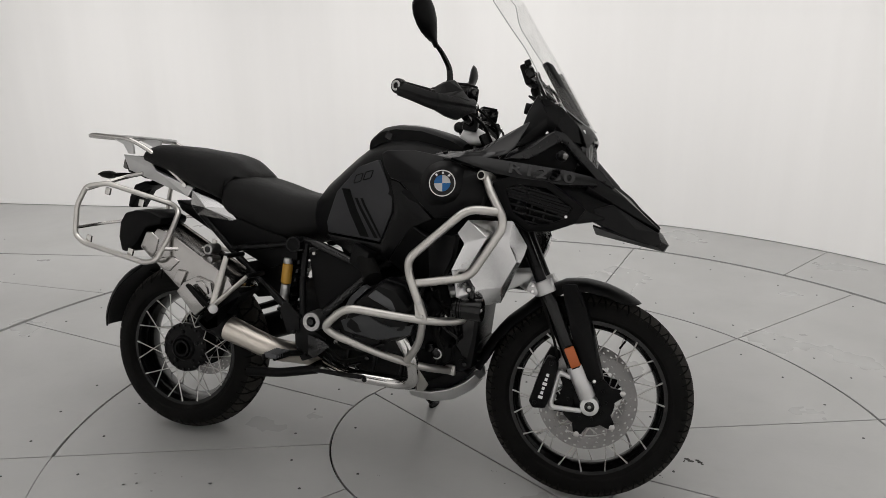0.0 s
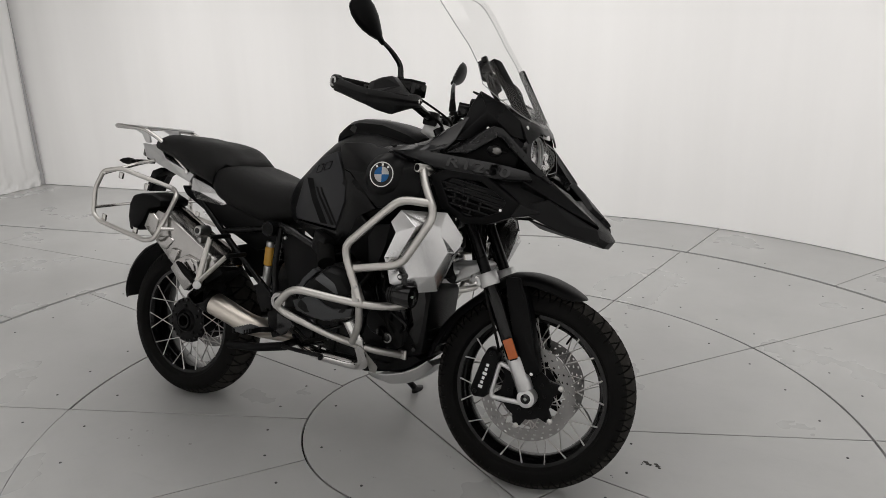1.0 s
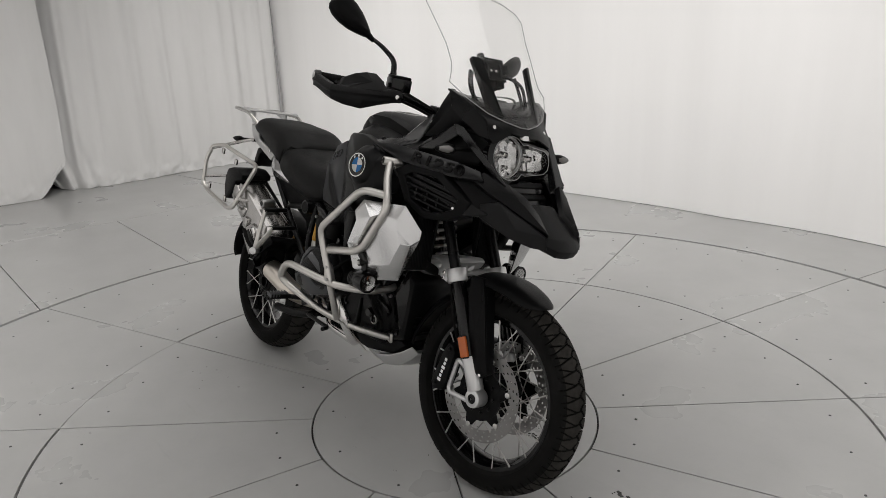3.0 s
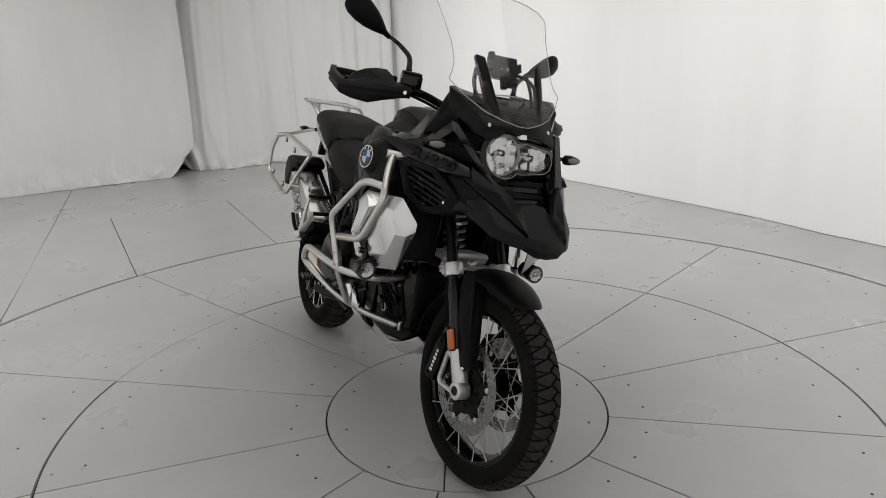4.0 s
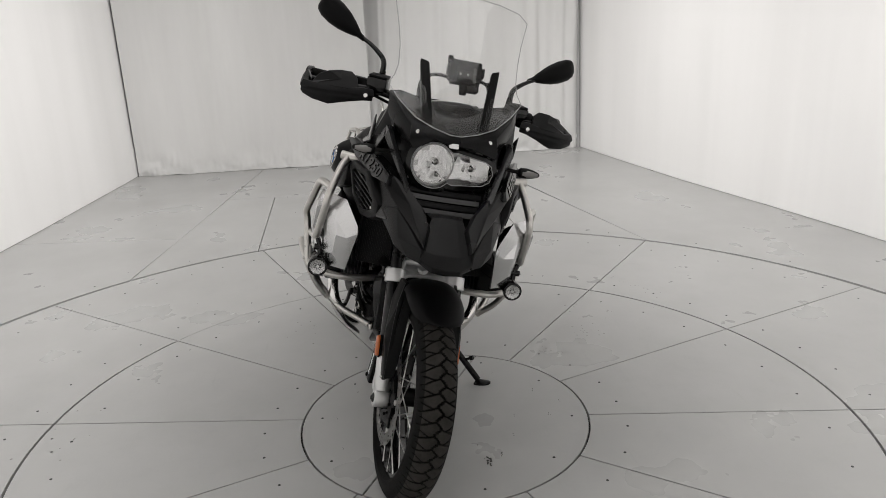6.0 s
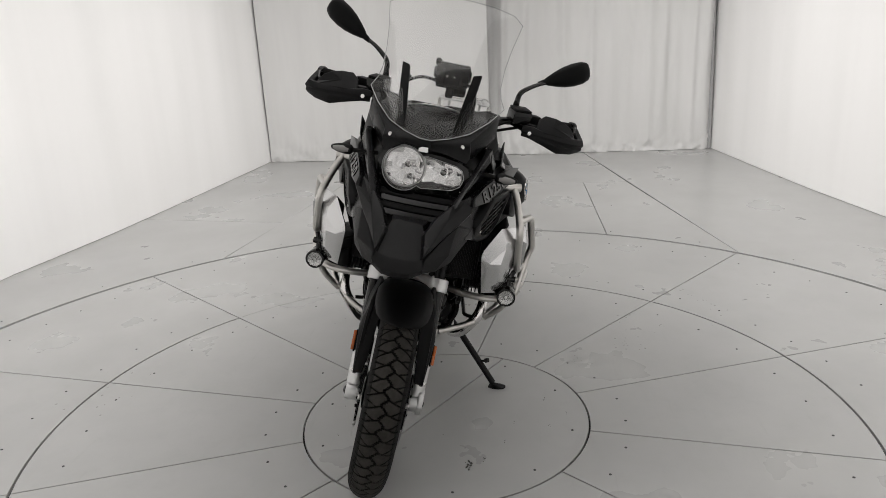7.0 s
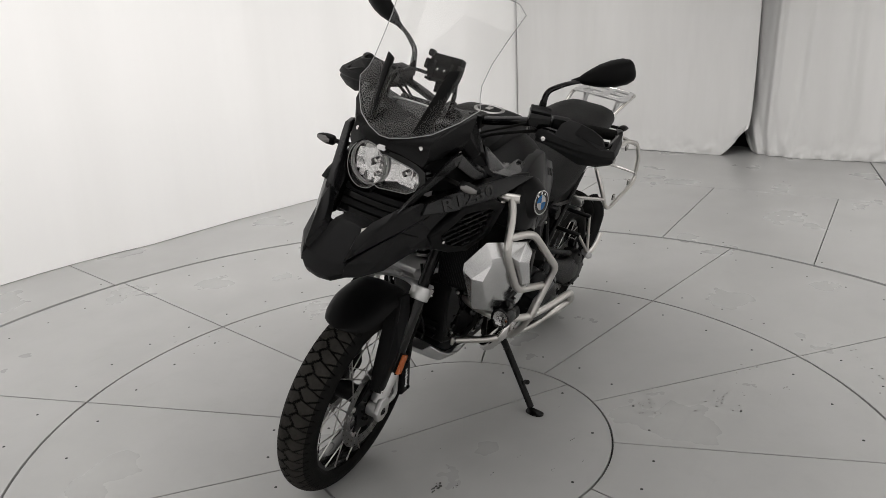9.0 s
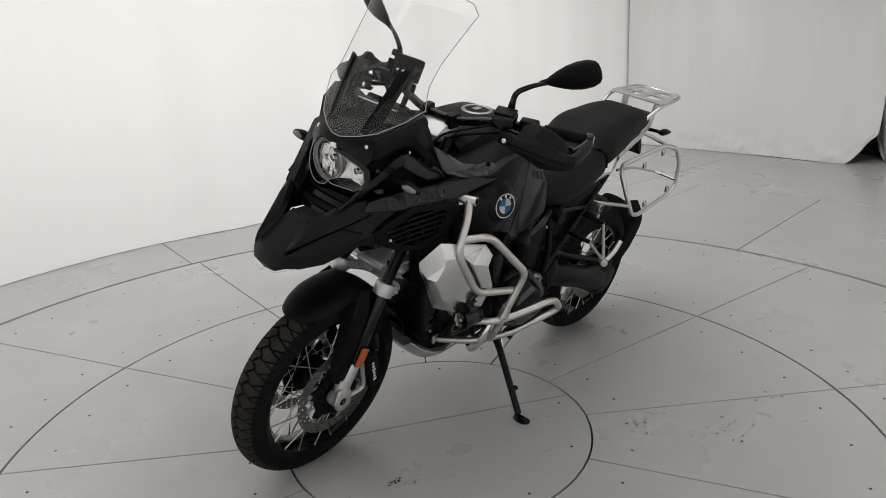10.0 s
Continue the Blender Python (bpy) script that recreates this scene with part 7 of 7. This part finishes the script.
    bm = tube(m3([(0.555, 0.190, 0.398), (0.545, 0.220, 0.402), (0.525, 0.240, 0.402)], s), 0.010, 0.02, 10)
    part("peg_arm", bm, engine, peg)
    for q in range(2):
        part("peg_rail", block((0.500 + 0.040 * q - 0.010, 0.282 * s, 0.404), (0.010, 0.085, 0.018), (0, 0, 8 * s), 0.002), engine, peg)
    for q in range(7):
        part("tooth", block((0.510, (0.246 + 0.0125 * q) * s, 0.410), (0.050, 0.004, 0.016), (0, 0, 8 * s), 0.0015), grey_l, peg)
part("air_intake_snout", block((0.99, 0, 1.02), (0.10, 0.16, 0.07), (0, 10, 0), 0.01), plastic, fr)
part("head_stock", rod((1.115, 0, 0.97), (1.070, 0, 1.15), 0.032, seg=18), gloss, fr)
part("undertray", prism([(-0.05, 0.885), (0.30, 0.80), (0.47, 0.77), (0.47, 0.70), (0.36, 0.66), (0.18, 0.74), (-0.02, 0.845)], -0.085, 0.085, 0.01), plastic, fr)
part("inner_splash_panel", prism([(0.180, 0.655), (0.360, 0.700), (0.375, 0.552), (0.262, 0.534), (0.240, 0.552), (0.200, 0.610)], 0.000, 0.040, 0.006), plastic, fr, "black inner splash panel")
sh_ = new("rear_shock")
sh_.parent = bike
part("damper", rod((0.400, -0.02, 0.47), (0.455, -0.02, 0.76), 0.026, seg=16), gloss, sh_)
spring((0.405, -0.02, 0.49), (0.448, -0.02, 0.72), 0.040, 0.006, 7, "coil_spring", engine, sh_)
part("reservoir", rod((0.424, -0.080, 0.612), (0.430, -0.080, 0.684), 0.019, seg=18, bev=0.004), ochre, sh_, "ochre yellow damper reservoir")
part("reservoir_cap", rod((0.430, -0.080, 0.684), (0.432, -0.080, 0.706), 0.017, seg=18, bev=0.003), alloy, sh_)
part("reservoir_foot", rod((0.416, -0.080, 0.525), (0.424, -0.080, 0.610), 0.017, seg=18, bev=0.003), alloy, sh_)
sw = new("swing_arm")
sw.parent = bike
tagged(sw, "black single-sided shaft-drive swing arm on the left")
part("arm_casting", loft([[(x, y + b * math.cos(t), z + a * math.sin(t)) for t in (2 * math.pi * q / 16 for q in range(16))] for x, y, z, a, b in ((0.600, 0.06, 0.500, 0.055, 0.05), (0.520, 0.100, 0.490, 0.060, 0.045), (0.360, 0.130, 0.440, 0.056, 0.042), (0.180, 0.135, 0.375, 0.056, 0.042), (0.080, 0.128, 0.335, 0.070, 0.048), (0.000, 0.122, 0.318, 0.080, 0.048), (-0.060, 0.118, 0.312, 0.060, 0.036))]), engine, sw, sharp=50)
part("final_drive", revolve([(0.0005, 0.165), (0.060, 0.165), (0.088, 0.150), (0.095, 0.130), (0.095, 0.075), (0.0005, 0.075)], RA, 40), engine, sw, "round black final drive housing")
for k in range(8):
    t = 2 * math.pi * k / 8
    bolt("bolt", (RA[0] + 0.078 * math.cos(t), 0.158, RA[2] + 0.078 * math.sin(t)), (0, 1, 0), 0.006, engine, sw)
part("rear_caliper", prism([(-0.12, 0.385), (-0.075, 0.430), (-0.035, 0.455), (-0.020, 0.425), (-0.075, 0.375), (-0.095, 0.350)], 0.060, 0.115, 0.006), gloss, sw, "black rear brake caliper")
part("torque_arm", tube([(0.52, 0.11, 0.60), (0.25, 0.13, 0.49), (0.06, 0.13, 0.42)], 0.013, 0.03, 10), engine, sw)
rf = arc_fender((RA[0], 0, RA[2]), [(124, 0.374, 0.55), (132, 0.382, 0.90), (142, 0.384, 0.95), (151, 0.384, 0.95), (160, 0.383, 0.92), (167, 0.381, 0.85), (173, 0.378, 0.70)], 0.100, 0.035, 0.006)
hug = part("rear_mudguard", rf, plastic, bike, "short black rear mudguard behind the tyre")
part("mudguard_arm", tube([(-0.03, 0.140, 0.350), (-0.13, 0.156, 0.450), (-0.25, 0.130, 0.560), (-0.30, 0.06, 0.600)], 0.026, 0.06, 12, flat=0.5), plastic, hug)
inner_f = arc_fender((RA[0], 0, RA[2]), [(48, 0.350, 0.9), (62, 0.348, 1.0), (78, 0.350, 1.0), (92, 0.352, 1.0), (100, 0.352, 0.85)], 0.095, 0.040, 0.005)
part("inner_mudguard", inner_f, plastic, bike, "black inner hugger over the tyre")

# ---- pedals, stands
part("brake_pedal", tube([(0.600, -0.19, 0.345), (0.700, -0.200, 0.345), (0.800, -0.215, 0.350), (0.815, -0.25, 0.352)], 0.008, 0.03, 10), engine, bike, "black brake pedal")
part("gear_lever", tube([(0.600, 0.19, 0.365), (0.700, 0.205, 0.360), (0.790, 0.215, 0.360), (0.800, 0.26, 0.362)], 0.008, 0.03, 10), engine, bike, "black gear lever")
ms = part("centre_stand", tube([(0.610, -0.180, 0.345), (0.480, -0.190, 0.318), (0.350, -0.195, 0.308)], 0.016, 0.03, 12), plastic, bike, "folded black centre stand")
part("stand_foot", tube([(0.620, 0.160, 0.340), (0.480, 0.185, 0.318), (0.350, 0.190, 0.308)], 0.014, 0.03, 12), plastic, ms)
part("stand_bridge", rod((0.57, -0.185, 0.335), (0.57, 0.175, 0.335), 0.014, seg=12), plastic, ms)
st = new("side_stand")
st.parent = bike
tagged(st, "extended black side stand with a flat oval foot")
part("stand_leg", tube([(0.775, 0.150, 0.330), (0.785, 0.200, 0.290), (0.848, 0.392, 0.104)], (0.016, 0.013), 0.03, 12), satin, st)
part("stand_pivot", block((0.772, 0.145, 0.335), (0.070, 0.050, 0.050), (0, 10, 0), 0.006), engine, st)
part("stand_spring", tube([(0.740, 0.160, 0.320), (0.790, 0.235, 0.245), (0.795, 0.262, 0.222)], 0.008, 0.02, 8), chrome, st)
peg_bm = rod((0.820, 0.316, 0.172), (0.836, 0.346, 0.194), 0.0055, seg=10)
rod((0.834, 0.342, 0.191), (0.840, 0.353, 0.199), 0.0095, seg=12, bm=peg_bm)
part("stand_peg", peg_bm, satin, st)
foot = bmesh.new()
ftop = [(0.020 * math.cos(t) * (1 + 0.25 * math.sin(t)), 0.037 * math.sin(t)) for t in (2 * math.pi * q / 24 for q in range(24))]
loft([[(x, y, 0.0) for x, y in ftop], [(x, y, 0.006) for x, y in ftop], [(x * 0.75, y * 0.8 - 0.004, 0.011) for x, y in ftop], [(x * 0.4, y * 0.3 - 0.018, 0.020) for x, y in ftop]], bm=foot)
foot.transform(bike.matrix_world.inverted() @ Matrix.Translation((0.858, 0.430, 0.0005)))
part("foot_plate", bevel(foot, 0.0015), satin, st, "flat oval stand foot")
